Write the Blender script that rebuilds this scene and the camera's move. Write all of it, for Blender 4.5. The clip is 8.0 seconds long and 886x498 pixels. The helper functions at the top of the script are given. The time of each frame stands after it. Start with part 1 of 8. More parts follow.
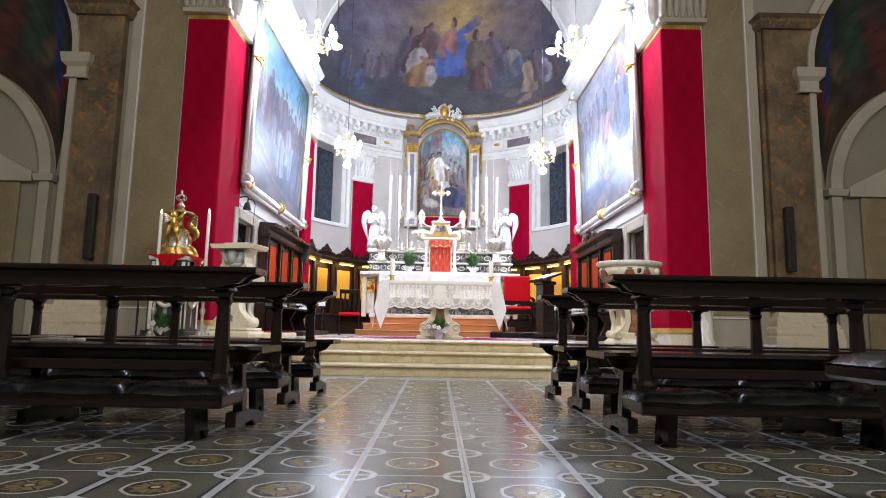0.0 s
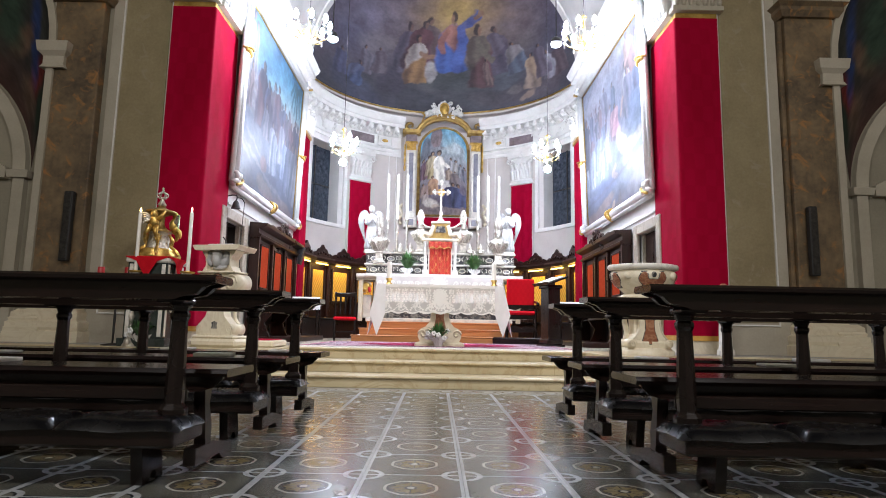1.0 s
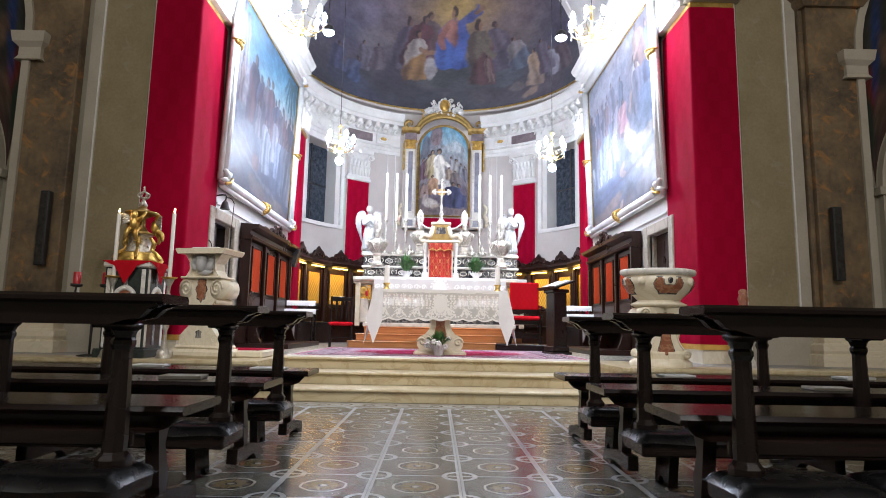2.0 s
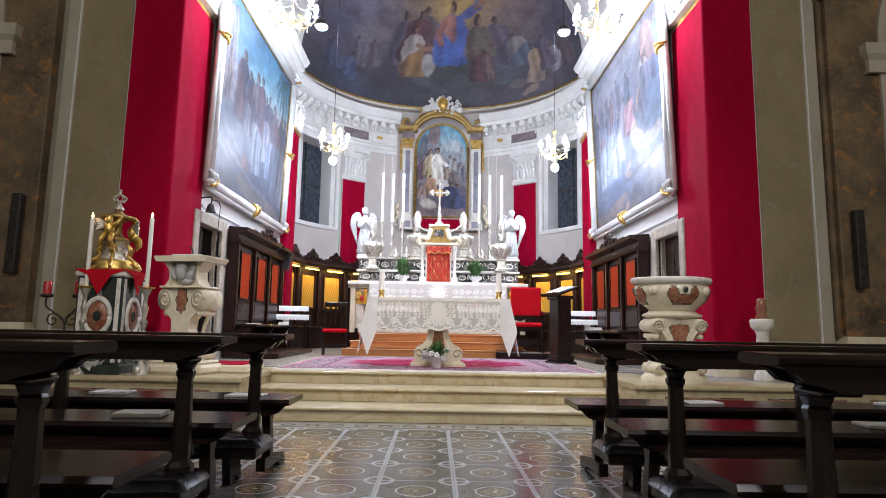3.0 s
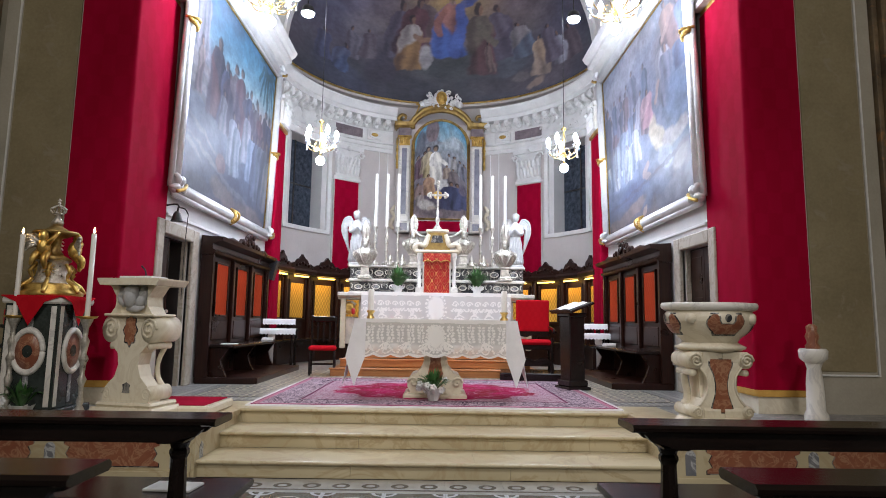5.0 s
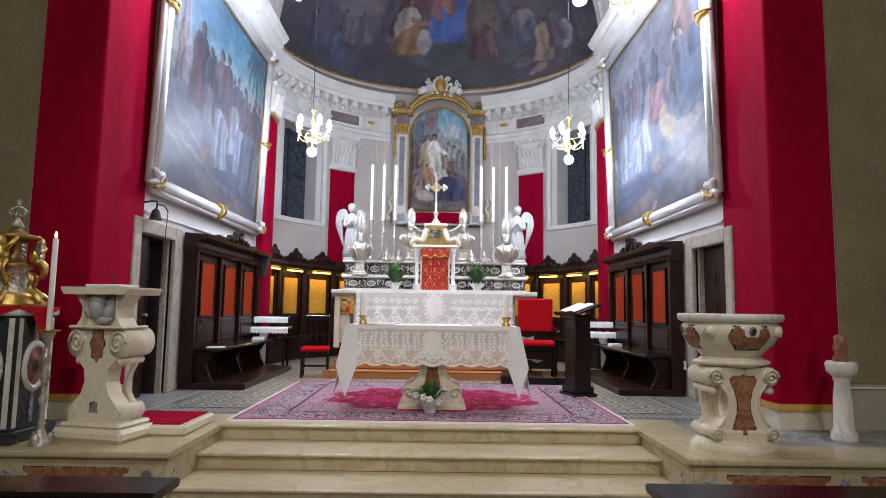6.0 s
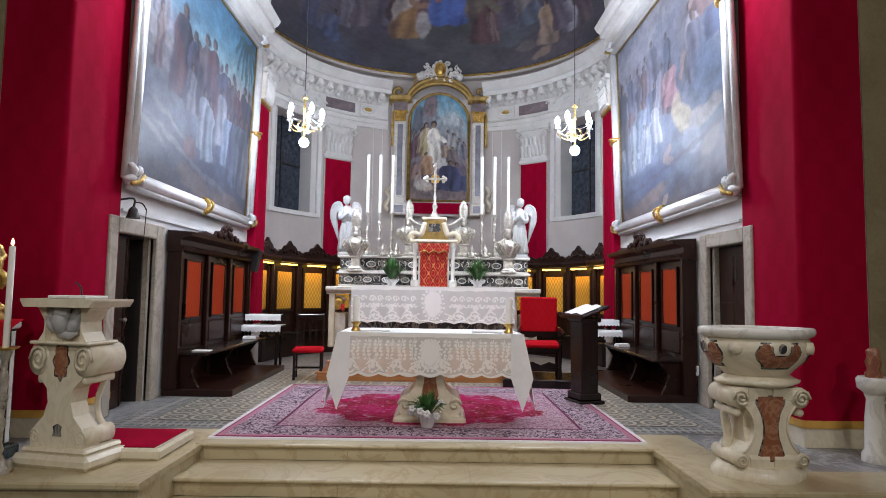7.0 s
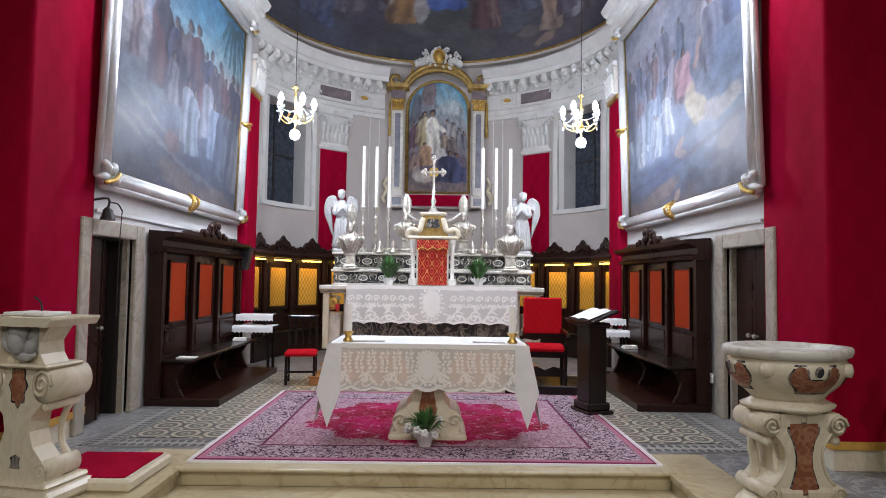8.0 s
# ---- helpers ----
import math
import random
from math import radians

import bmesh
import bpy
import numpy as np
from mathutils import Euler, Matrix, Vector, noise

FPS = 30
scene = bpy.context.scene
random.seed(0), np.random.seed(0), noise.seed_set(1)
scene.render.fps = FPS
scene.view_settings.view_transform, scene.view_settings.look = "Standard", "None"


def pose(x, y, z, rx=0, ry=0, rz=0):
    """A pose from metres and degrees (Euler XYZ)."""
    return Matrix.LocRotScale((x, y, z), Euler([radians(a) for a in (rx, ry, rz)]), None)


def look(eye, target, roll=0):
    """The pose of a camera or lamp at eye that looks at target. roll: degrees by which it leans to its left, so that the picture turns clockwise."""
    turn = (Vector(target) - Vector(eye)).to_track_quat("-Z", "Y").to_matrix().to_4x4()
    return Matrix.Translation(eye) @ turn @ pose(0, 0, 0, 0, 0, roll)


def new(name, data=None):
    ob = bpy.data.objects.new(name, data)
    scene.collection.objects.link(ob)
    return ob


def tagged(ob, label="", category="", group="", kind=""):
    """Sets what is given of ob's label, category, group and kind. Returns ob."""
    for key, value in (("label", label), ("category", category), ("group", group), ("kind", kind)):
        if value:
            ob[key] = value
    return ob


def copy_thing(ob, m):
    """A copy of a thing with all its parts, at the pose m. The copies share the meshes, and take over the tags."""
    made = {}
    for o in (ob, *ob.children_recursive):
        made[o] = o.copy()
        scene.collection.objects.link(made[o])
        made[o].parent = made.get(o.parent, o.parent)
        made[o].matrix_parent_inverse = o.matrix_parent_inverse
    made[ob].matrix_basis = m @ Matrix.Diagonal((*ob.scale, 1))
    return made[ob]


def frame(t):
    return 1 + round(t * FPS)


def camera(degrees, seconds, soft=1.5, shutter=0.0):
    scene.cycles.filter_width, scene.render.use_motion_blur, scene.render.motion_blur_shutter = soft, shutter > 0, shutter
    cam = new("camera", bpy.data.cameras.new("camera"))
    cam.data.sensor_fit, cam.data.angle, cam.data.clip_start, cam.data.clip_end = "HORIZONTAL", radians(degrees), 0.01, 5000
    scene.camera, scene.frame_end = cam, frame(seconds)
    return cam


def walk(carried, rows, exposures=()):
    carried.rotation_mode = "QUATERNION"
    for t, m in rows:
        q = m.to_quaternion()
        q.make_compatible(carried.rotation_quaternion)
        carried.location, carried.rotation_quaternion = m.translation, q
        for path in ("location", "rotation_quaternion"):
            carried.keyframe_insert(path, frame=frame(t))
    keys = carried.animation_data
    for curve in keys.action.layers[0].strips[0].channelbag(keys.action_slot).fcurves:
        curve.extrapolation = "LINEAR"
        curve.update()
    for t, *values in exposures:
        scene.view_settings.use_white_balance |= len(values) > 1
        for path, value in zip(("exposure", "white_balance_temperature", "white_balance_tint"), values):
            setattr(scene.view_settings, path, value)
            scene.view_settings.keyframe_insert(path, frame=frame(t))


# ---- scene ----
cam = camera(72.7, 8.0, soft=0.95)
PATH = [
    (0, (-0.046, 0.029, 0.619), (-0.031, 2.012, 0.881), 1.0),
    (0.5, (-0.044, 0.313, 0.656), (-0.028, 2.296, 0.92), 1.1),
    (1, (-0.048, 0.582, 0.706), (-0.032, 2.564, 0.971), 1.1),
    (1.5, (-0.056, 0.839, 0.752), (-0.041, 2.822, 1.018), 1.1),
    (3, (-0.05, 1.542, 0.973), (-0.028, 3.525, 1.233), 1.0),
    (3.5, (-0.018, 1.786, 1.048), (0.002, 3.77, 1.307), 0.9),
    (4, (-0.007, 2.035, 1.145), (0.012, 4.019, 1.402), 0.9),
    (4.5, (-0.023, 2.287, 1.233), (-0.001, 4.271, 1.489), 0.9),
    (6, (0.025, 3.002, 1.565), (0.046, 4.992, 1.763), 0.9),
    (6.5, (0.027, 3.237, 1.674), (0.05, 5.229, 1.847), 0.9),
    (7, (0.046, 3.461, 1.794), (0.067, 5.456, 1.94), 0.9),
    (7.5, (0.051, 3.69, 1.9), (0.073, 5.686, 2.023), 0.8),
    (8, (0.061, 3.917, 2.001), (0.083, 5.914, 2.102), 0.8),
]
walk(cam, [(t, look(eye, target, roll)) for t, eye, target, roll in PATH],
     exposures=[(0.0, 1.3, 5930, 15), (3.5, 0.94, 5930, 15), (8.0, 0.36, 6060, 15)])

# ---- light ----
world = bpy.data.worlds.new("church_dusk")
scene.world = world
world.use_nodes = True
world.node_tree.nodes["Background"].inputs[0].default_value = (0.35, 0.42, 0.6, 1)
world.node_tree.nodes["Background"].inputs[1].default_value = 0.03


def lamp(name, place, watts, colour, size):
    data = bpy.data.lights.new(name, "POINT")
    data.energy, data.color, data.shadow_soft_size = watts, colour, size
    ob = new(name, data)
    ob.location = place
    return ob


COOL = (0.86, 0.92, 1.0)
BIG_LAMPS = [(-2.3, 10.2, 5.7), (2.35, 10.2, 5.7)]
FLOODS = [(-2.4, 12.8, 6.87), (2.4, 12.8, 6.87)]
APSE_LAMPS = [(-2.07, 12.8, 4.5), (2.2, 12.8, 4.45)]
for p in BIG_LAMPS:
    lamp("chandelier_light", (p[0], p[1], p[2] - 0.32), 54, COOL, 0.12)
for p in APSE_LAMPS:
    lamp("chandelier_light", (p[0], p[1], p[2] - 0.3), 150, COOL, 0.1)
for p in FLOODS:
    spot = bpy.data.lights.new("floodlight_beam", "SPOT")
    spot.energy, spot.color, spot.spot_size, spot.spot_blend, spot.shadow_soft_size = 260, COOL, radians(88), 0.6, 0.1
    new("floodlight_beam", spot).matrix_world = look((p[0] * 0.97, p[1], p[2] - 0.12), (-p[0] * 0.25, 12.6, 0.8))
# added fill behind the camera, standing for unseen nave lighting
for x in (-3.6, 3.6):
    lamp("nave_pendant_light", (x, -2.0, 6.0), 300 if x < 0 else 420, (1.0, 0.94, 0.83), 0.4)
# added spots, out of view, that brighten the altar front and steps
for x in (-1.6, 1.6):
    spot = bpy.data.lights.new("nave_spotlight", "SPOT")
    spot.energy, spot.color, spot.spot_size, spot.spot_blend, spot.shadow_soft_size = 535, (1.0, 0.96, 0.9), radians(46), 0.8, 0.15
    new("nave_spotlight", spot).matrix_world = look((x, 2.0, 8.5), (x * 0.5, 10.2, 0.5))

# ---- building helpers ----


class G:
    """Collects vertices and faces of one mesh."""

    def __init__(self):
        self.v, self.f, self.s, self.m = [], [], [], Matrix()

    def at(self, m):
        self.m = m
        return self

    def add(self, verts, faces, smooth=False):
        k = len(self.v)
        self.v += [tuple(self.m @ Vector(p)) for p in verts]
        self.f += [tuple(k + i for i in f) for f in faces]
        self.s += [smooth] * len(faces)
        return self

    def box(self, x0, x1, y0, y1, z0, z1, c=0.0):
        if c <= 0:
            v = [(x, y, z) for x in (x0, x1) for y in (y0, y1) for z in (z0, z1)]
            return self.add(v, [(0, 1, 3, 2), (4, 6, 7, 5), (0, 4, 5, 1), (2, 3, 7, 6), (0, 2, 6, 4), (1, 5, 7, 3)])
        lo, hi = (x0, y0, z0), (x1, y1, z1)
        v, idx = [], {}
        for a in (0, 1):
            for b in (0, 1):
                for d in (0, 1):
                    for ax in range(3):
                        p = []
                        for i, e in enumerate((a, b, d)):
                            q = hi[i] if e else lo[i]
                            if i != ax:
                                q += -c if e else c
                            p.append(q)
                        idx[(a, b, d, ax)] = len(v)
                        v.append(tuple(p))
        f = []
        for ax in range(3):
            o = [i for i in range(3) if i != ax]
            for e in (0, 1):
                loop = []
                for p, q in ((0, 0), (1, 0), (1, 1), (0, 1)):
                    k = [0, 0, 0]
                    k[ax], k[o[0]], k[o[1]] = e, p, q
                    loop.append(idx[(*k, ax)])
                f.append(tuple(loop))
            for p in (0, 1):
                for q in (0, 1):
                    k0, k1 = [0, 0, 0], [0, 0, 0]
                    k1[ax] = 1
                    for k in (k0, k1):
                        k[o[0]], k[o[1]] = p, q
                    f.append((idx[(*k0, o[0])], idx[(*k1, o[0])], idx[(*k1, o[1])], idx[(*k0, o[1])]))
        for a in (0, 1):
            for b in (0, 1):
                for d in (0, 1):
                    f.append(tuple(idx[(a, b, d, ax)] for ax in range(3)))
        return self.add(v, f)

    def lathe(self, prof, n=20, c=(0, 0, 0), sx=1.0, sy=1.0, smooth=True, a0=0.0, cap=True):
        v, f = [], []
        for r, z in prof:
            for i in range(n):
                a = a0 + math.tau * i / n
                v.append((c[0] + sx * r * math.cos(a), c[1] + sy * r * math.sin(a), c[2] + z))
        for j in range(len(prof) - 1):
            for i in range(n):
                k = (i + 1) % n
                f.append((j * n + i, j * n + k, (j + 1) * n + k, (j + 1) * n + i))
        self.add(v, f, smooth)
        if cap:
            m = len(prof) - 1
            self.add(v[:n], [tuple(reversed(range(n)))])
            self.add(v[m * n:], [tuple(range(n))])
        return self

    def ball(self, c, r, n=14, m=9):
        r = r if isinstance(r, (tuple, list)) else (r, r, r)
        prof = [(math.sin(math.pi * j / m), -math.cos(math.pi * j / m)) for j in range(m + 1)]
        v, f = [], []
        for q, z in prof:
            for i in range(n):
                a = math.tau * i / n
                v.append((c[0] + r[0] * q * math.cos(a), c[1] + r[1] * q * math.sin(a), c[2] + r[2] * z))
        for j in range(m):
            for i in range(n):
                k = (i + 1) % n
                f.append((j * n + i, j * n + k, (j + 1) * n + k, (j + 1) * n + i))
        return self.add(v, f, True)

    def prism(self, poly, d0, d1, axis="y", smooth=False):
        n = len(poly)
        put = {"y": lambda p, d: (p[0], d, p[1]), "x": lambda p, d: (d, p[0], p[1]), "z": lambda p, d: (p[0], p[1], d)}[axis]
        v = [put(p, d0) for p in poly] + [put(p, d1) for p in poly]
        self.add(v, [tuple(range(n)), tuple(reversed(range(n, 2 * n)))])
        return self.add(v, [(i, (i + 1) % n, n + (i + 1) % n, n + i) for i in range(n)], smooth)

    def tube(self, pts, r, n=8, smooth=True):
        pts = [Vector(p) for p in pts]
        rs = list(r) if isinstance(r, (list, tuple)) else [r] * len(pts)
        if 3 <= len(pts) <= 8:
            # a smooth curve through the given points
            q, qr, m = [], [], len(pts)
            for i in range(m - 1):
                a, b, c, d = pts[max(i - 1, 0)], pts[i], pts[i + 1], pts[min(i + 2, m - 1)]
                for k in range(3):
                    t = k / 3
                    q.append(0.5 * (2 * b + (c - a) * t + (2 * a - 5 * b + 4 * c - d) * t * t + (3 * b - a - 3 * c + d) * t ** 3))
                    qr.append(rs[i] + (rs[i + 1] - rs[i]) * t)
            pts, rs = q + [pts[-1]], qr + [rs[-1]]
        v, f = [], []
        up = Vector((0.13, 0.21, 0.97))
        for i, p in enumerate(pts):
            d = (pts[min(i + 1, len(pts) - 1)] - pts[max(i - 1, 0)]).normalized()
            a = d.cross(up)
            if a.length < 0.05:
                a = d.cross(Vector((1, 0, 0)))
            a.normalize()
            b = d.cross(a)
            for k in range(n):
                t = math.tau * k / n
                v.append(tuple(p + (a * math.cos(t) + b * math.sin(t)) * rs[i]))
        for i in range(len(pts) - 1):
            for k in range(n):
                q = (k + 1) % n
                f.append((i * n + k, i * n + q, (i + 1) * n + q, (i + 1) * n + k))
        f.append(tuple(range(n)))
        f.append(tuple(reversed(range((len(pts) - 1) * n, len(pts) * n))))
        return self.add(v, f, smooth)

    def sweep(self, prof, path, closed=False, smooth=False):
        """prof: (out, z) pairs; out lies to the left of the path's way, path: (x, y) pairs."""
        n, m = len(path), len(prof)
        v, f = [], []
        for i, p in enumerate(path):
            a = path[i - 1] if (i or closed) else None
            b = path[(i + 1) % n] if (i < n - 1 or closed) else None
            p = Vector(p)
            d1 = (p - Vector(a)).normalized() if a is not None else None
            d2 = (Vector(b) - p).normalized() if b is not None else None
            d1 = d1 if d1 is not None else d2
            d2 = d2 if d2 is not None else d1
            n1, n2 = Vector((-d1.y, d1.x)), Vector((-d2.y, d2.x))
            w = (n1 + n2)
            w = w / max(0.35, w.dot(n1))
            for o, z in prof:
                v.append((p.x + w.x * o, p.y + w.y * o, z))
        for i in range(n if closed else n - 1):
            k = (i + 1) % n
            for j in range(m):
                q = (j + 1) % m
                f.append((i * m + j, k * m + j, k * m + q, i * m + q))
        self.add(v, f, smooth)
        if not closed:
            self.add(v[:m], [tuple(range(m))])
            self.add(v[-m:], [tuple(reversed(range(m)))])
        return self

    def mesh(self, name):
        me = bpy.data.meshes.new(name)
        me.from_pydata(self.v, [], self.f)
        me.polygons.foreach_set("use_smooth", self.s)
        bm = bmesh.new()
        bm.from_mesh(me)
        bmesh.ops.recalc_face_normals(bm, faces=bm.faces)
        bm.to_mesh(me)
        bm.free()
        return me


def sheet(fn, nu, nv, thick=0.0):
    """A mesh from fn(u, v), u and v from 0 to 1, with a UV map."""
    me = bpy.data.meshes.new("sheet")
    v = [tuple(fn(i / nu, j / nv)) for j in range(nv + 1) for i in range(nu + 1)]
    f = [(j * (nu + 1) + i, j * (nu + 1) + i + 1, (j + 1) * (nu + 1) + i + 1, (j + 1) * (nu + 1) + i) for j in range(nv) for i in range(nu)]
    me.from_pydata(v, [], f)
    uv = me.uv_layers.new(name="uv")
    for lo in me.loops:
        k = lo.vertex_index
        uv.data[lo.index].uv = ((k % (nu + 1)) / nu, (k // (nu + 1)) / nv)
    me.polygons.foreach_set("use_smooth", [True] * len(f))
    me.update()
    return me


def thing(name, place, label, category, group="", turn=0.0, kind=""):
    ob = new(name)
    ob.empty_display_size = 0.1
    ob.matrix_basis = pose(*place, 0, 0, turn)
    return tagged(ob, label, category, group, kind)


def part(name, g, material, parent=None, label=""):
    me = g.mesh(name) if isinstance(g, G) else g
    ob = new(name, me)
    if not me.materials:
        me.materials.append(material)
    if parent is not None:
        ob.parent = parent
    if label:
        ob["label"] = label
    return ob


def solid(name, g, material, label="", category="", kind="", place=(0, 0, 0), turn=0.0, group=""):
    ob = part(name, g, material)
    ob.matrix_basis = pose(*place, 0, 0, turn)
    return tagged(ob, label, category, group, kind)


# ---- materials ----


class N:
    """A small node graph writer."""

    def __init__(self, name):
        self.mat = bpy.data.materials.new(name)
        self.mat.use_nodes = True
        self.t = self.mat.node_tree
        self.b = self.t.nodes["Principled BSDF"]
        self.out = self.t.nodes["Material Output"]

    def node(self, kind, **ins):
        n = self.t.nodes.new(kind)
        for k, val in ins.items():
            self.put(n.inputs[k.replace("_", " ")], val)
        return n

    def put(self, sock, val):
        if isinstance(val, bpy.types.NodeSocket):
            self.t.links.new(val, sock)
        elif isinstance(val, (tuple, list)) and len(val) == 3 and sock.type == "RGBA":
            sock.default_value = (*val, 1)
        else:
            sock.default_value = val

    def coords(self, kind="Object"):
        return self.t.nodes.new("ShaderNodeTexCoord").outputs[kind]

    def math(self, op, a, b=0.0, c=None):
        n = self.t.nodes.new("ShaderNodeMath")
        n.operation = op
        self.put(n.inputs[0], a)
        self.put(n.inputs[1], b)
        if c is not None:
            self.put(n.inputs[2], c)
        return n.outputs[0]

    def vmath(self, op, a, b=(0, 0, 0)):
        n = self.t.nodes.new("ShaderNodeVectorMath")
        n.operation = op
        self.put(n.inputs[0], a)
        if isinstance(b, (int, float)):
            n.inputs["Scale"].default_value = b
        else:
            self.put(n.inputs[1], b)
        return n.outputs["Value"] if op in ("LENGTH", "DISTANCE") else n.outputs["Vector"]

    def noise(self, vec, scale, detail=4.0, rough=0.55, distort=0.0):
        n = self.node("ShaderNodeTexNoise", Vector=vec, Scale=scale, Detail=detail, Roughness=rough, Distortion=distort)
        return n.outputs["Fac"]

    def ramp(self, fac, stops):
        n = self.t.nodes.new("ShaderNodeValToRGB")
        self.put(n.inputs[0], fac)
        e = n.color_ramp.elements
        while len(e) < len(stops):
            e.new(0.5)
        for k, (p, c) in enumerate(stops):
            e[k].position = p
            e[k].color = (*c, 1) if len(c) == 3 else c
        return n.outputs[0]

    def mix(self, fac, a, b, how="MIX"):
        n = self.t.nodes.new("ShaderNodeMix")
        n.data_type, n.blend_type = "RGBA", how
        self.put(n.inputs[0], fac)
        self.put(n.inputs[6], a)
        self.put(n.inputs[7], b)
        return n.outputs[2]

    def xyz(self, vec):
        n = self.node("ShaderNodeSeparateXYZ", Vector=vec)
        return n.outputs

    def bump(self, height, strength=0.3, dist=0.01):
        n = self.node("ShaderNodeBump", Height=height, Strength=strength, Distance=dist)
        self.put(self.b.inputs["Normal"], n.outputs[0])
        return self

    def done(self, colour, rough=0.5, metal=0.0, spec=0.5):
        self.put(self.b.inputs["Base Color"], colour)
        self.put(self.b.inputs["Roughness"], rough)
        self.put(self.b.inputs["Metallic"], metal)
        self.put(self.b.inputs["Specular IOR Level"], spec)
        return self.mat


def mottled(name, c1, c2, scale=3.0, rough=0.5, metal=0.0, bump=0.15, fine=40.0, dist=0.004, spec=0.5, c3=None):
    n = N(name)
    co = n.coords()
    a = n.noise(co, scale, 5, 0.6)
    f = n.noise(co, fine, 3, 0.6)
    col = n.ramp(n.math("ADD", n.math("MULTIPLY", a, 0.75), n.math("MULTIPLY", f, 0.25)), [(0.36, c1), (0.64, c2)])
    if c3 is not None:
        s = n.noise(co, scale * 2.7, 6, 0.65, 0.8)
        col = n.mix(n.ramp(s, [(0.56, (0, 0, 0)), (0.66, (1, 1, 1))]), col, c3)
    n.bump(n.math("ADD", f, n.math("MULTIPLY", a, 0.5)), bump, dist)
    r = n.math("ADD", rough - 0.08, n.math("MULTIPLY", a, 0.16))
    return n.done(col, r, metal, spec)


def marble(name, base, vein, scale=2.0, rough=0.25, cloud=None):
    n = N(name)
    co = n.coords()
    w = n.noise(co, scale, 6, 0.62, 1.6)
    v = n.math("ABSOLUTE", n.math("SUBTRACT", w, 0.5))
    c = n.noise(co, scale * 0.6, 3)
    body = n.mix(n.ramp(c, [(0.35, (0, 0, 0)), (0.65, (1, 1, 1))]), base, cloud or tuple(x * 0.86 for x in base))
    col = n.mix(n.ramp(v, [(0.0, (1, 1, 1)), (0.05, (0, 0, 0))]), body, vein)
    n.bump(n.noise(co, 60, 3), 0.05, 0.002)
    return n.done(col, n.math("ADD", rough, n.math("MULTIPLY", c, 0.12)))


def timber(name, dark, light, rough=0.35, axis=0):
    n = N(name)
    co = n.coords()
    st = [14.0, 14.0, 14.0]
    st[axis] = 0.9
    g = n.noise(n.vmath("MULTIPLY", co, tuple(st)), 2.2, 5, 0.6, 0.4)
    big = n.noise(co, 1.7, 3)
    info = n.t.nodes.new("ShaderNodeObjectInfo").outputs["Random"]
    col = n.ramp(n.math("ADD", n.math("MULTIPLY", g, 0.7), n.math("MULTIPLY", n.math("ADD", big, n.math("MULTIPLY", info, 0.2)), 0.28)), [(0.3, dark), (0.7, light)])
    n.bump(g, 0.18, 0.002)
    return n.done(col, n.math("ADD", rough - 0.1, n.math("MULTIPLY", big, 0.2)), 0, 0.35)


M = {}
M["wood"] = timber("dark_walnut", (0.004, 0.0026, 0.0022), (0.018, 0.01, 0.008), 0.22)
M["wood_v"] = timber("dark_walnut_upright", (0.004, 0.0026, 0.0022), (0.016, 0.0095, 0.008), 0.26, 2)
M["stallwood"] = timber("stall_walnut", (0.005, 0.0017, 0.001), (0.03, 0.0085, 0.0045), 0.3, 2)
M["plankwood"] = timber("orange_plank", (0.32, 0.12, 0.04), (0.55, 0.24, 0.08), 0.35)
M["leather"] = mottled("black_leather", (0.003, 0.003, 0.004), (0.008, 0.008, 0.009), 8, 0.27, 0, 0.25, 120, 0.002, 0.3)
M["cream"] = marble("cream_step_marble", (0.52, 0.44, 0.27), (0.4, 0.31, 0.17), 1.6, 0.28, (0.43, 0.36, 0.21))
M["white"] = marble("white_marble", (0.74, 0.71, 0.64), (0.55, 0.52, 0.47), 2.2, 0.3, (0.66, 0.62, 0.54))
M["ivory"] = marble("ivory_marble", (0.74, 0.67, 0.51), (0.66, 0.58, 0.42), 2.4, 0.2, (0.69, 0.62, 0.46))
# darkened pale stone: the shade on the door surrounds is in its colour
M["jamb"] = marble("shaded_door_stone", (0.46, 0.41, 0.33), (0.34, 0.29, 0.22), 2.0, 0.5, (0.38, 0.34, 0.27))
M["statue"] = mottled("statue_marble", (0.36, 0.355, 0.345), (0.52, 0.515, 0.5), 4, 0.45)
M["bluegrey"] = mottled("blue_grey_marble", (0.16, 0.16, 0.2), (0.26, 0.26, 0.31), 5, 0.3)
M["purplestone"] = mottled("purple_grey_marble", (0.13, 0.1, 0.11), (0.26, 0.21, 0.22), 6, 0.35)
M["greenblack"] = mottled("green_black_marble", (0.012, 0.016, 0.014), (0.04, 0.05, 0.044), 5, 0.22)
# near-black brown that puts the gloom inside the doorways into the colour
M["gloom"] = mottled("doorway_gloom_brown", (0.01, 0.007, 0.005), (0.02, 0.013, 0.01), 3, 0.7)
M["grey"] = marble("grey_marble", (0.2, 0.2, 0.2), (0.5, 0.5, 0.48), 4, 0.25, (0.12, 0.12, 0.13))
M["black"] = marble("black_marble", (0.03, 0.03, 0.035), (0.3, 0.28, 0.24), 3.5, 0.2, (0.05, 0.05, 0.05))
M["redstone"] = marble("red_brown_marble", (0.26, 0.095, 0.045), (0.38, 0.2, 0.11), 6, 0.25, (0.22, 0.07, 0.035))
M["ochrestone"] = mottled("brown_ochre_marble", (0.055, 0.042, 0.03), (0.22, 0.155, 0.085), 1.8, 0.35, 0, 0.1, 14, 0.002, 0.5, (0.3, 0.15, 0.05))
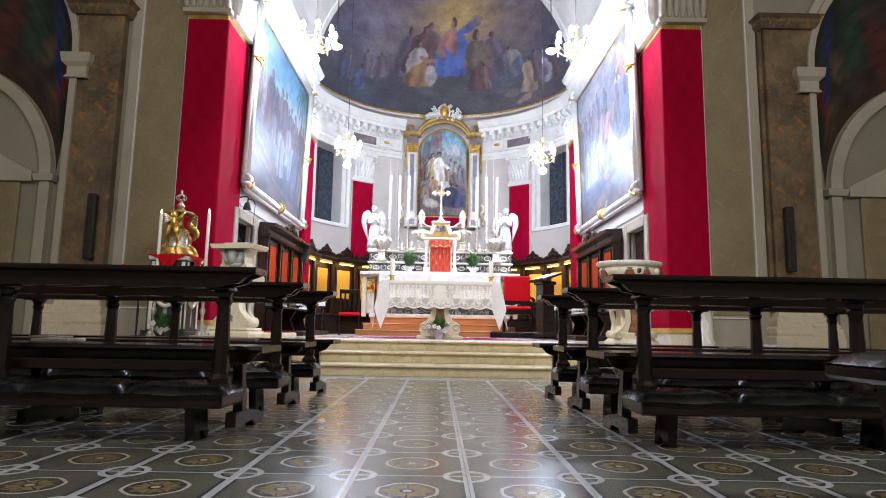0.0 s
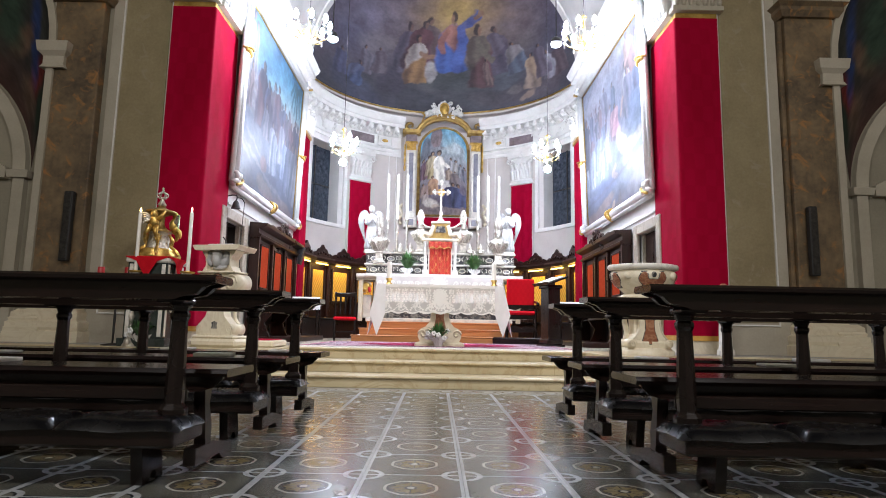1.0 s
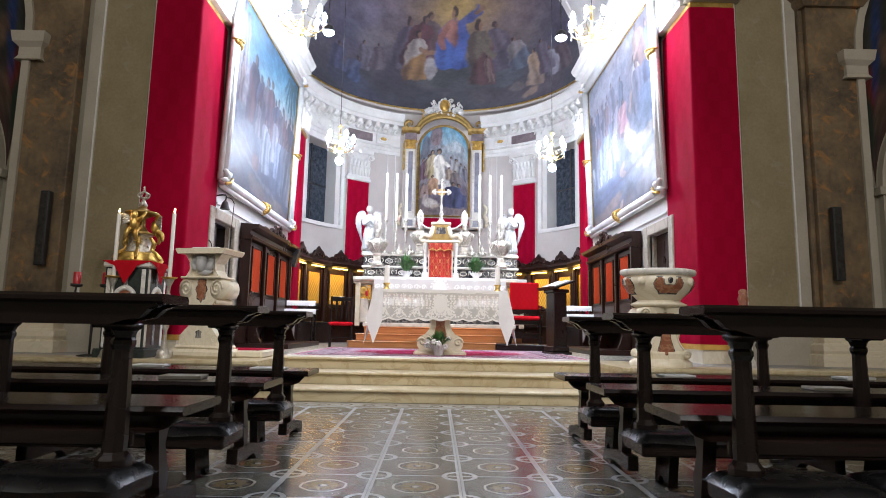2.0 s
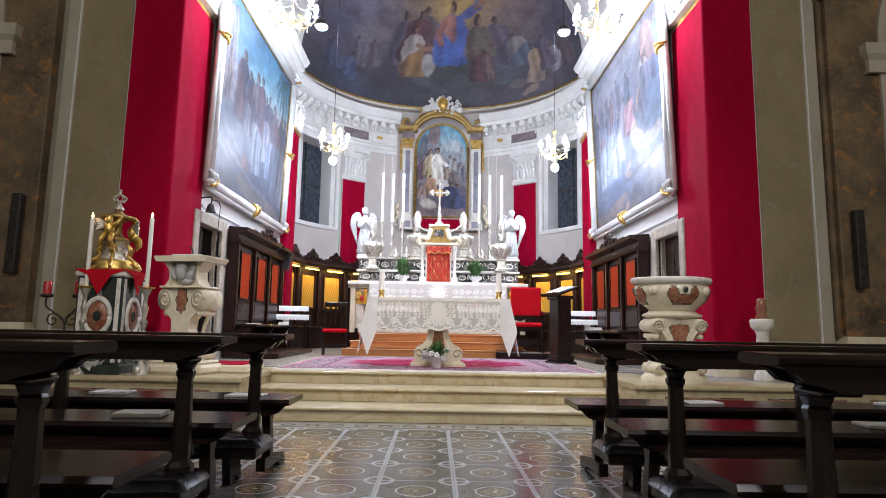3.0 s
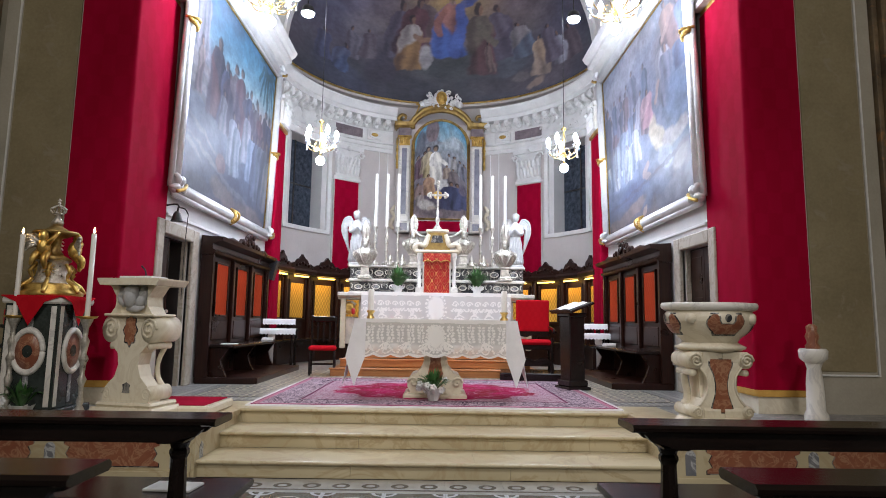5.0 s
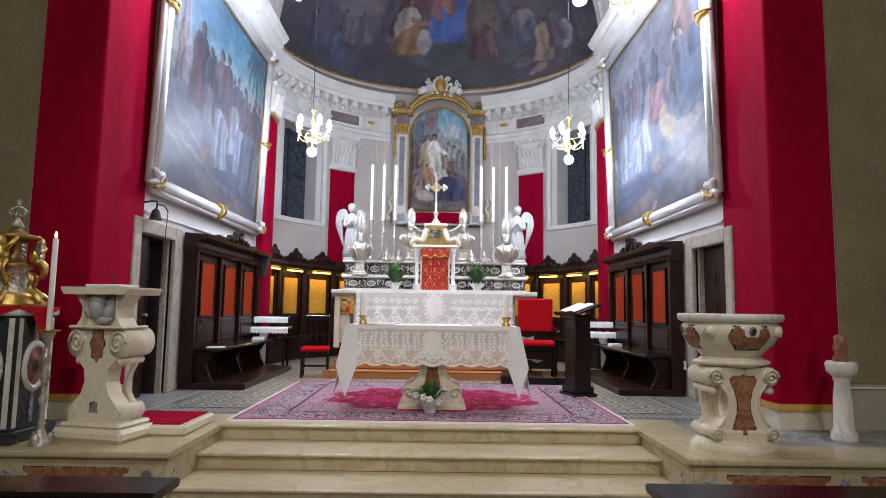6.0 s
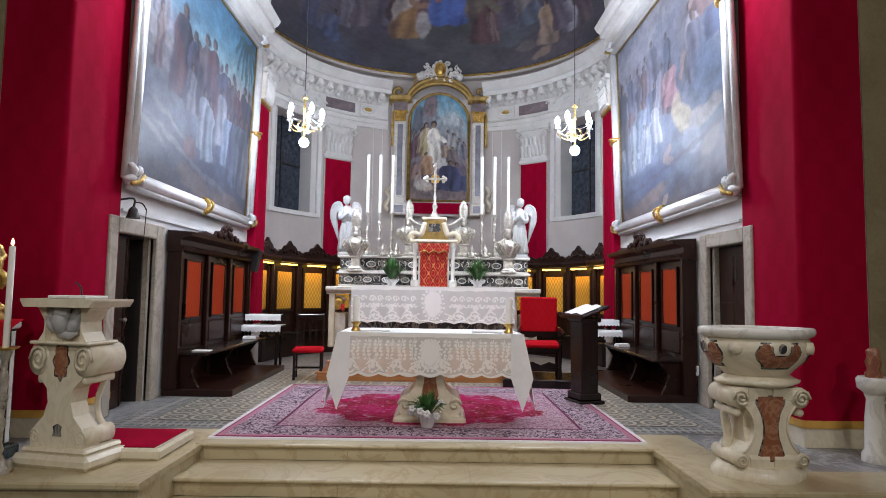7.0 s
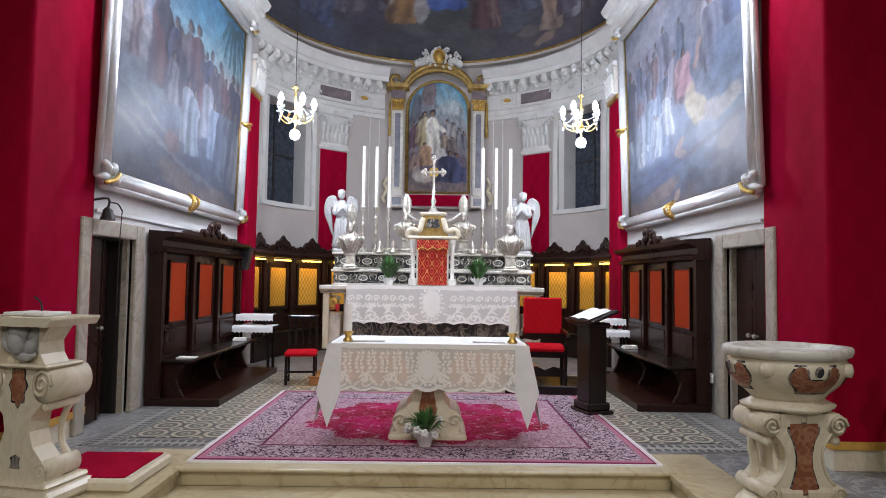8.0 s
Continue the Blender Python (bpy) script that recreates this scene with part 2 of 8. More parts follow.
M["plaster"] = mottled("grey_white_plaster", (0.56, 0.55, 0.53), (0.68, 0.66, 0.63), 0.9, 0.85, 0, 0.2, 30)
M["apse"] = mottled("warm_grey_plaster", (0.5, 0.46, 0.43), (0.6, 0.55, 0.51), 0.8, 0.85, 0, 0.2, 30)
M["stucco"] = mottled("white_stucco", (0.66, 0.65, 0.62), (0.8, 0.79, 0.76), 2.5, 0.6, 0, 0.25, 25, 0.008)
M["ochre_wall"] = mottled("ochre_stucco_panel", (0.2, 0.16, 0.085), (0.3, 0.245, 0.14), 1.2, 0.7, 0, 0.35, 26, 0.006, 0.4, (0.29, 0.24, 0.16))
M["nave_wall"] = mottled("grey_beige_plaster", (0.22, 0.2, 0.15), (0.31, 0.28, 0.21), 0.8, 0.8, 0, 0.2, 30)
M["band"] = mottled("pale_stone_band", (0.34, 0.31, 0.24), (0.44, 0.4, 0.32), 1.5, 0.65)
M["gold"] = mottled("worn_gilding", (0.45, 0.27, 0.06), (0.8, 0.56, 0.17), 9, 0.32, 0.9, 0.3, 50)
M["oldgold"] = mottled("dull_gilding", (0.24, 0.15, 0.05), (0.48, 0.33, 0.1), 7, 0.42, 0.7, 0.3, 50)
M["silver"] = mottled("embossed_silver", (0.34, 0.31, 0.25), (0.72, 0.68, 0.6), 14, 0.3, 0.65, 0.8, 50, 0.008)
M["silverframe"] = mottled("silvered_moulding", (0.56, 0.56, 0.56), (0.75, 0.75, 0.74), 3, 0.35, 0.35, 0.2, 30)
M["iron"] = mottled("dark_iron", (0.02, 0.02, 0.02), (0.06, 0.055, 0.05), 10, 0.45, 0.6)
M["blackplastic"] = mottled("black_plastic", (0.012, 0.012, 0.013), (0.022, 0.022, 0.024), 20, 0.5)
M["wax"] = mottled("white_wax", (0.78, 0.74, 0.66), (0.86, 0.83, 0.76), 6, 0.45)
M["redwax"] = mottled("red_glass_light", (0.4, 0.015, 0.02), (0.55, 0.03, 0.03), 8, 0.3)
M["paper"] = mottled("white_paper", (0.7, 0.68, 0.64), (0.8, 0.78, 0.75), 9, 0.8)
M["yellowcloth"] = mottled("ochre_hem", (0.5, 0.27, 0.04), (0.62, 0.36, 0.07), 9, 0.7)
M["leaf"] = mottled("dark_green_leaf", (0.03, 0.09, 0.02), (0.09, 0.22, 0.06), 14, 0.45)
M["petal"] = mottled("white_petal", (0.7, 0.7, 0.68), (0.85, 0.85, 0.82), 14, 0.6)


def cloth(name, c1, c2, rough=0.8, cell=0.22, gain=0.35):
    """Damask: a faint woven figure that repeats over the cloth, with folds of tone."""
    n = N(name)
    co = n.coords()
    big = n.noise(n.vmath("MULTIPLY", co, (1.5, 1.5, 0.25)), 1.6, 4)
    s = n.xyz(co)
    u = n.math("ADD", s[0], s[1])
    w = n.math("MULTIPLY", n.math("SINE", n.math("MULTIPLY", u, math.tau / cell)), n.math("SINE", n.math("MULTIPLY", s[2], math.tau / (cell * 1.6))))
    w2 = n.math("ADD", w, n.math("MULTIPLY", n.noise(co, 22, 3), 0.8))
    fig = n.ramp(w2, [(0.35, (0, 0, 0)), (0.5, (1, 1, 1))])
    weave = n.noise(co, 260, 2)
    f = n.math("ADD", n.math("MULTIPLY", fig, gain), n.math("MULTIPLY", big, 0.8))
    col = n.ramp(f, [(0.2, c1), (0.85, c2)])
    n.bump(n.math("ADD", weave, n.math("MULTIPLY", big, 2.0)), 0.2, 0.004)
    return n.done(col, rough, 0, 0.04)


M["damask"] = cloth("crimson_damask", (0.25, 0.001, 0.016), (0.38, 0.003, 0.034), 0.8, 0.3, 0.1)
M["redvelvet"] = cloth("red_velvet", (0.4, 0.005, 0.012), (0.55, 0.012, 0.02), 0.85, 0.1, 0.1)
M["orange"] = cloth("orange_red_silk", (0.27, 0.026, 0.008), (0.38, 0.048, 0.013), 0.6, 0.09, 0.3)
M["yellowsilk"] = cloth("yellow_damask", (0.42, 0.2, 0.02), (0.75, 0.42, 0.06), 0.55, 0.085, 0.7)


def brocade():
    """Red silk with a gold ogee lattice and small palmettes in its fields."""
    n = N("red_gold_brocade")
    co = n.coords()
    s = n.xyz(n.vmath("ADD", co, n.vmath("SCALE", n.node("ShaderNodeTexNoise", Vector=co, Scale=30.0, Detail=3.0).outputs["Color"], 0.018)))
    a = n.math("COSINE", n.math("MULTIPLY", s[0], math.tau / 0.16))
    b = n.math("COSINE", n.math("MULTIPLY", s[2], math.tau / 0.26))
    w = n.math("ADD", a, b)
    line = n.ramp(n.math("ABSOLUTE", w), [(0.16, (1, 1, 1)), (0.26, (0, 0, 0))])
    palm = n.ramp(n.math("ABSOLUTE", n.math("SUBTRACT", n.math("ABSOLUTE", w), 1.35)), [(0.12, (1, 1, 1)), (0.22, (0, 0, 0))])
    wear = n.ramp(n.noise(co, 16, 4), [(0.35, (0.15, 0.15, 0.15)), (0.62, (1, 1, 1))])
    gold = n.math("MULTIPLY", n.math("MAXIMUM", line, n.math("MULTIPLY", palm, 0.7)), wear)
    red = n.ramp(n.noise(co, 9, 4), [(0.3, (0.26, 0.003, 0.006)), (0.7, (0.42, 0.008, 0.01))])
    n.bump(gold, 0.3, 0.002)
    return n.done(n.mix(gold, red, (0.62, 0.3, 0.1)), 0.5, 0, 0.3)


M["veil"] = brocade()


def glow(name, colour, power):
    n = N(name)
    n.put(n.b.inputs["Emission Color"], colour)
    n.put(n.b.inputs["Emission Strength"], power)
    return n.done(colour, 0.4)


M["bulb"] = glow("lit_bulb", (0.88, 0.94, 1.0), 90.0)
cg = N("cut_glass")
cg.put(cg.b.inputs["Transmission Weight"], 0.6)
M["crystal"] = cg.done((0.85, 0.87, 0.9), 0.08, 0, 0.6)
M["flame"] = glow("candle_flame", (1.0, 0.6, 0.2), 14.0)
M["warmtube"] = glow("warm_light_strip", (1.0, 0.55, 0.08), 5.0)


def lace(name, net):
    """White cotton lace: worked thread, and between it a fine net that lets light through."""
    n = N(name)
    at = n.t.nodes.new("ShaderNodeAttribute")
    at.attribute_name = "pigment"
    thread = n.xyz(at.outputs["Color"])[0]
    f = n.math("ADD", net, n.math("MULTIPLY", thread, 1.0 - net))
    tr = n.t.nodes.new("ShaderNodeBsdfTransparent")
    mx = n.t.nodes.new("ShaderNodeMixShader")
    n.put(mx.inputs[0], f)
    n.t.links.new(tr.outputs[0], mx.inputs[1])
    n.t.links.new(n.b.outputs[0], mx.inputs[2])
    n.t.links.new(mx.outputs[0], n.out.inputs[0])
    n.bump(thread, 0.4, 0.004)
    return n.done((0.84, 0.82, 0.77), 0.85, 0, 0.2)


def lacework(nu, nv, tall, bays, sprays, oval, seed):
    """The worked threads of a lace panel: scrolls along the hem, upright leafy sprays and an oval in the middle."""
    c = Canvas(nu, nv, tall, [(0.0, (0, 0, 0)), (1.0, (0, 0, 0))], seed)
    one = (1, 1, 1)

    def strand(pts, r):
        return c.limb(pts, r, (1.25, 1.25, 1.25), 1.0)

    def leaf(u, v, a, b, turn):
        return c.blot(u, v, a, b, (1.25, 1.25, 1.25), turn, 0.3, 1.0, 0.1)
    w = 1.0 / bays
    for k in range(bays):
        m = (k + 0.5) * w
        if abs(m - 0.5) < oval[0] * 1.3:
            continue
        s = 1 if m > 0.5 else -1
        for sg, cv, rad in ((s, 0.2, 0.36), (-s, 0.42, 0.22) if not sprays else (-s, 0.3, 0.2)):
            pts = [(m + sg * rad * w * (1 - 0.07 * i) * math.cos(0.6 * i + 0.5), cv + rad * w / tall * (1 - 0.07 * i) * math.sin(0.6 * i + 0.5)) for i in range(13)]
            strand(pts, 0.0045)
            leaf(pts[-1][0], pts[-1][1], 0.008, 0.008 / tall, 0)
        for i in range(7):
            t = math.pi * (0.08 + 0.14 * i)
            leaf(m + 0.42 * w * math.cos(t), 0.1 + 0.3 * w / tall * math.sin(t), 0.007, 0.013 / tall * 0.6, 60 * math.cos(t))
        strand([(m - 0.5 * w, 0.05), (m - 0.2 * w, 0.02), (m + 0.2 * w, 0.02), (m + 0.5 * w, 0.05)], 0.006)
        if sprays:
            for b in (0.0, 0.5):
                x = m + (b - 0.25) * w
                strand([(x, 0.38), (x + s * 0.06 * w, 0.6), (x - s * 0.05 * w, 0.86)], 0.0022)
                for i in range(6):
                    v = 0.42 + 0.075 * i
                    for e in (-1, 1):
                        leaf(x + e * 0.11 * w, v, 0.0085, 0.03, e * 35)
        else:
            for b in (-0.25, 0.25):
                x = m + b * w
                pts = [(x + 0.2 * w * (1 - 0.08 * i) * math.cos(0.7 * i * (1 if b > 0 else -1)), 0.66 + 0.2 * w / tall * (1 - 0.08 * i) * math.sin(0.7 * i)) for i in range(11)]
                strand(pts, 0.004)
                for i in range(5):
                    leaf(x - 0.2 * w + 0.1 * w * i, 0.46 + 0.05 * (i % 2), 0.006, 0.035, 40 * (i - 2))
    leaf(0.5, oval[1], oval[0], oval[2], 0)
    for i in range(22):
        t = math.tau * i / 22
        leaf(0.5 + 1.28 * oval[0] * math.cos(t), oval[1] + 1.18 * oval[2] * math.sin(t), 0.007, 0.03, math.degrees(t))
    for s in (-1, 1):
        strand([(0.5 + s * oval[0] * 0.4, 0.05), (0.5 + s * oval[0] * 1.6, 0.08), (0.5 + s * oval[0] * 2.2, 0.22), (0.5 + s * oval[0] * 1.6, 0.28)], 0.005)
    c.lay(((c.v < 0.03) | (c.v > 0.9)).astype(float), one)
    c.c = np.clip(c.c, 0, 1)
    return c


M["lace"], M["dense_lace"] = lace("altar_lace", 0.58), lace("scrolled_altar_lace", 0.68)
M["linen"] = mottled("white_linen", (0.74, 0.73, 0.72), (0.83, 0.82, 0.81), 5, 0.9, 0, 0.3, 90, 0.003)


def cloudy(h, w, cells, seed, octaves=5):
    """Soft fractal noise from 0 to 1 over a field of h by w."""
    r = np.random.RandomState(seed)
    out, amp, total = np.zeros((h, w)), 1.0, 0.0
    for o in range(octaves):
        n = int(cells * 2 ** o)
        g = r.rand(n + 2, n + 2)
        y, x = np.linspace(0, n, h)[:, None], np.linspace(0, n, w)[None, :]
        j, i = y.astype(int), x.astype(int)
        fy, fx = y - j, x - i
        fy, fx = fy * fy * (3 - 2 * fy), fx * fx * (3 - 2 * fx)
        out += amp * ((g[j, i] * (1 - fx) + g[j, i + 1] * fx) * (1 - fy) + (g[j + 1, i] * (1 - fx) + g[j + 1, i + 1] * fx) * fy)
        total += amp
        amp *= 0.55
    out /= total
    return np.clip((out - 0.5) * 1.9 + 0.5, 0, 1)


class Canvas:
    """Oil or fresco colour laid down stroke by stroke; u runs along the width, v upwards, both 0 to 1."""

    def __init__(self, nu, nv, tall, stops, seed, cloud=0.25):
        self.nu, self.nv, self.tall = nu, nv, tall       # tall: height over width
        h, w = nv + 1, nu + 1
        self.rnd = random.Random(seed)
        self.u, self.v = np.meshgrid(np.linspace(0, 1, w), np.linspace(0, 1, h))
        self.u = self.u + 0.016 * (cloudy(h, w, 14, seed) - 0.5)
        self.v = self.v + 0.016 * (cloudy(h, w, 14, seed + 1) - 0.5) / max(0.5, tall)
        self.n1, self.n2 = cloudy(h, w, 5, seed + 2, 6), cloudy(h, w, 22, seed + 3, 4)
        at = np.clip(self.v + cloud * (self.n1 - 0.5), 0, 1)
        self.c = np.stack([np.interp(at, [p for p, _ in stops], [c[k] for _, c in stops]) for k in range(3)], -1)
        self.c *= (0.72 + 0.56 * self.n2)[..., None]

    def lay(self, mask, col, tone=None):
        col = np.array(col)[None, None, :] * (np.ones_like(mask) if tone is None else tone)[..., None]
        self.c = self.c * (1 - mask[..., None]) + col * mask[..., None]
        return self

    def blot(self, u, v, a, b, col, turn=0.0, soft=0.35, alpha=0.9, rough=0.5):
        """A soft-edged mass; a and b are half sizes in u and v, turn in degrees."""
        t = math.radians(turn)
        x, y = (self.u - u), (self.v - v) * self.tall
        p, q = (x * math.cos(t) + y * math.sin(t)) / a, (-x * math.sin(t) + y * math.cos(t)) / (b * self.tall)
        d = np.sqrt(p * p + q * q) + rough * (self.n1 - 0.5)
        m = alpha * np.clip((1.0 - d) / soft + 0.5, 0, 1)
        return self.lay(m, col, 0.7 + 0.6 * self.n2)

    def robed(self, u, v, h, robe, mantle=None, width=0.3, lean=0.0, light=1, top=(0.2, 0.12, 0.08), hair=(0.03, 0.022, 0.02)):
        """A plain upright draped shape with a rounded top, standing at (u, v), h high."""
        k = self.rnd.uniform(0, 6.28)
        y = (self.v - v) / h
        mid = u + lean * h * y + 0.012 * h * np.sin(4 * y + k)
        half = 1.4 * width * h * self.tall * np.interp(y, [0, 0.12, 0.5, 0.68, 0.8, 0.84], [0.52, 0.56, 0.46, 0.52, 0.36, 0.12])
        q = (self.u - mid) / np.maximum(half, 1e-4)
        m = np.clip((1 - np.abs(q)) / 0.22, 0, 1) * np.clip(y / 0.03, 0, 1) * np.clip((0.85 - y) / 0.03, 0, 1)
        fold = 0.86 + 0.3 * light * q + 0.26 * np.sin(q * 6 + 2.2 * np.sin(3 * y + k) + k) * (1.1 - 0.5 * y) + 0.35 * (self.n2 - 0.5)
        self.lay(0.94 * m, robe, np.clip(fold, 0.3, 1.7))
        if mantle is not None:
            m2 = m * np.clip((y - 0.42 - 0.22 * q * light) / 0.08, 0, 1)
            self.lay(0.94 * m2, mantle, np.clip(fold + 0.1, 0.3, 1.7))
        hu = u + lean * h * 0.92
        r = 0.062 * h
        self.blot(hu - 0.2 * r * light, v + 0.925 * h, 1.15 * r * self.tall, 1.25 * r, hair, 0, 0.4, 0.92, 0.2)
        return self.blot(hu + 0.25 * r * light, v + 0.9 * h, 0.72 * r * self.tall, 0.95 * r, top, 0, 0.5, 0.85, 0.2)

    def limb(self, pts, r, col, alpha=0.9):
        """A tapering brush stroke through the given points."""
        for (u0, v0), (u1, v1) in zip(pts, pts[1:]):
            du, dv = u1 - u0, (v1 - v0) * self.tall
            x, y = self.u - u0, (self.v - v0) * self.tall
            t = np.clip((x * du + y * dv) / max(1e-9, du * du + dv * dv), 0, 1)
            d = np.hypot(x - t * du, y - t * dv) / r
            self.lay(alpha * np.clip((1 - d) / 0.4 + 0.4, 0, 1), col, 0.75 + 0.5 * self.n2)
        return self

    def veil(self, col, f):
        """Haze put into the paint for low contrast: draws all colours towards one."""
        self.c = self.c * (1 - f) + np.array(col)[None, None, :] * f * (0.8 + 0.4 * self.n1)[..., None]
        return self

    def onto(self, fn):
        me = sheet(fn, self.nu, self.nv)
        at = me.color_attributes.new(name="pigment", type="FLOAT_COLOR", domain="POINT")
        rgba = np.ones((self.c.shape[0] * self.c.shape[1], 4), dtype=np.float32)
        rgba[:, :3] = np.clip(self.c, 0.004, 0.9).reshape(-1, 3)
        at.data.foreach_set("color", rgba.ravel())
        return me


def pigment(name, rough, scale):
    """Layered paint: the laid colours with brush grain and a thin varnish."""
    n = N(name)
    at = n.t.nodes.new("ShaderNodeAttribute")
    at.attribute_name = "pigment"
    uv = n.coords("UV")
    grain = n.noise(uv, scale, 5, 0.65)
    col = n.mix(0.35, at.outputs["Color"], n.ramp(grain, [(0.3, (0.28, 0.28, 0.28)), (0.7, (0.72, 0.72, 0.72))]), "OVERLAY")
    n.bump(grain, 0.1, 0.003)
    return n.done(col, n.math("ADD", rough - 0.06, n.math("MULTIPLY", grain, 0.12)), 0, 0.2)


def tile_material():
    n = N("patterned_cement_tile")
    co = n.coords()
    s = n.xyz(co)
    ax, ay = n.math("ABSOLUTE", s[0]), n.math("ABSOLUTE", s[1])
    ex, ey = n.math("SUBTRACT", 0.24, ax), n.math("SUBTRACT", 0.24, ay)
    info = n.t.nodes.new("ShaderNodeObjectInfo")
    wear = n.noise(n.vmath("ADD", co, info.outputs["Location"]), 3.0, 5, 0.65)
    r = n.vmath("LENGTH", n.vmath("MULTIPLY", co, (1, 1, 0)))
    corner = n.vmath("LENGTH", n.node("ShaderNodeCombineXYZ", X=ex, Y=ey, Z=0.0).outputs[0])
    octa = n.math("ADD", n.math("MULTIPLY", n.math("MAXIMUM", n.math("MAXIMUM", ax, ay), n.math("MULTIPLY", n.math("ADD", ax, ay), 0.72)), 0.5), n.math("MULTIPLY", r, 0.5))

    def ring(d, at, half):
        return n.math("LESS_THAN", n.math("ABSOLUTE", n.math("SUBTRACT", d, at)), half)

    ang = n.math("ARCTAN2", s[1], s[0])
    pet = n.math("LESS_THAN", n.math("ADD", r, n.math("MULTIPLY", n.math("ABSOLUTE", n.math("SINE", n.math("MULTIPLY", ang, 4.0))), 0.03)), 0.105)
    col = n.ramp(wear, [(0.3, (0.075, 0.076, 0.062)), (0.7, (0.135, 0.134, 0.106))])
    col = n.mix(n.math("LESS_THAN", octa, 0.12), col, (0.06, 0.055, 0.045))
    col = n.mix(pet, col, (0.21, 0.165, 0.075))
    col = n.mix(n.math("LESS_THAN", n.math("ABSOLUTE", n.math("SINE", n.math("MULTIPLY", ang, 4.0))), 0.2), col, n.mix(n.math("LESS_THAN", r, 0.1), col, (0.035, 0.03, 0.025)))
    col = n.mix(n.math("LESS_THAN", r, 0.03), col, (0.04, 0.035, 0.03))
    col = n.mix(n.math("LESS_THAN", r, 0.018), col, (0.45, 0.42, 0.34))
    col = n.mix(ring(octa, 0.116, 0.007), col, (0.5, 0.48, 0.42))
    dark, pale = (0.02, 0.027, 0.036), (0.48, 0.5, 0.51)
    col = n.mix(n.math("LESS_THAN", ex, 0.032), col, dark)
    col = n.mix(n.math("LESS_THAN", ey, 0.022), col, dark)
    col = n.mix(n.math("LESS_THAN", corner, 0.1), col, dark)
    col = n.mix(n.math("LESS_THAN", corner, 0.062), col, (0.15, 0.145, 0.12))
    col = n.mix(ring(corner, 0.088, 0.014), col, pale)
    col = n.mix(n.math("LESS_THAN", ex, 0.017), col, pale)
    col = n.mix(n.math("LESS_THAN", ey, 0.007), col, pale)
    col = n.mix(n.math("MULTIPLY", info.outputs["Random"], 0.35), col, n.mix(0.5, col, (0.14, 0.13, 0.11)))
    col = n.mix(n.ramp(n.noise(co, 34, 4), [(0.5, (0, 0, 0)), (0.8, (0.5, 0.5, 0.5))]), col, (0.11, 0.105, 0.09))
    n.bump(n.noise(co, 18, 4), 0.06, 0.002)
    return n.done(col, n.math("ADD", 0.1, n.math("MULTIPLY", wear, 0.22)), 0, 0.5)


def chancel_tile_material():
    n = N("interlaced_circle_tile")
    co = n.coords()
    s = n.xyz(co)
    ax, ay = n.math("ABSOLUTE", s[0]), n.math("ABSOLUTE", s[1])
    r = n.vmath("LENGTH", n.vmath("MULTIPLY", co, (1, 1, 0)))
    corner = n.vmath("LENGTH", n.node("ShaderNodeCombineXYZ", X=n.math("SUBTRACT", 0.16, ax), Y=n.math("SUBTRACT", 0.16, ay), Z=0.0).outputs[0])

    def ring(d, at, half):
        return n.math("LESS_THAN", n.math("ABSOLUTE", n.math("SUBTRACT", d, at)), half)

    wear = n.noise(co, 9, 5)
    col = n.ramp(wear, [(0.3, (0.1, 0.095, 0.08)), (0.7, (0.17, 0.16, 0.135))])
    col = n.mix(n.math("LESS_THAN", corner, 0.085), col, (0.2, 0.17, 0.1))
    col = n.mix(ring(r, 0.118, 0.02), col, (0.52, 0.47, 0.36))
    col = n.mix(ring(r, 0.146, 0.007), col, (0.05, 0.05, 0.05))
    col = n.mix(ring(r, 0.089, 0.005), col, (0.05, 0.05, 0.05))
    col = n.mix(n.math("LESS_THAN", r, 0.05), col, (0.4, 0.38, 0.3))
    col = n.mix(n.math("LESS_THAN", r, 0.026), col, (0.06, 0.05, 0.05))
    col = n.mix(ring(corner, 0.05, 0.016), col, (0.46, 0.44, 0.38))
    return n.done(col, n.math("ADD", 0.22, n.math("MULTIPLY", wear, 0.2)))


def border_tile_material():
    n = N("plaited_border_tile")
    co = n.coords()
    s = n.xyz(co)
    ax = n.math("ABSOLUTE", s[0])
    z = n.math("ADD", n.math("MULTIPLY", s[0], 22.0), n.math("MULTIPLY", s[1], 40.0))
    z2 = n.math("SUBTRACT", n.math("MULTIPLY", s[0], 22.0), n.math("MULTIPLY", s[1], 40.0))
    w = n.math("MULTIPLY", n.math("SINE", z), n.math("SINE", z2))
    col = n.mix(n.math("GREATER_THAN", w, 0.12), (0.4, 0.39, 0.35), (0.07, 0.07, 0.075))
    col = n.mix(n.math("GREATER_THAN", ax, 0.105), col, (0.36, 0.35, 0.31))
    col = n.mix(n.math("GREATER_THAN", ax, 0.118), col, (0.05, 0.05, 0.055))
    col = n.mix(n.math("GREATER_THAN", ax, 0.135), col, (0.32, 0.31, 0.29))
    return n.done(col, 0.28)


M["tile"], M["ctile"], M["btile"] = tile_material(), chancel_tile_material(), border_tile_material()
M["grout"] = mottled("grey_grout", (0.1, 0.1, 0.09), (0.16, 0.15, 0.14), 4, 0.8)
M["greystone"] = marble("grey_floor_stone", (0.24, 0.235, 0.23), (0.38, 0.37, 0.36), 3, 0.3, (0.17, 0.165, 0.16))

C = 0.434          # chancel floor level
WX = 3.45          # chancel wall
AY, AR = 14.9, 3.9  # apse centre and radius

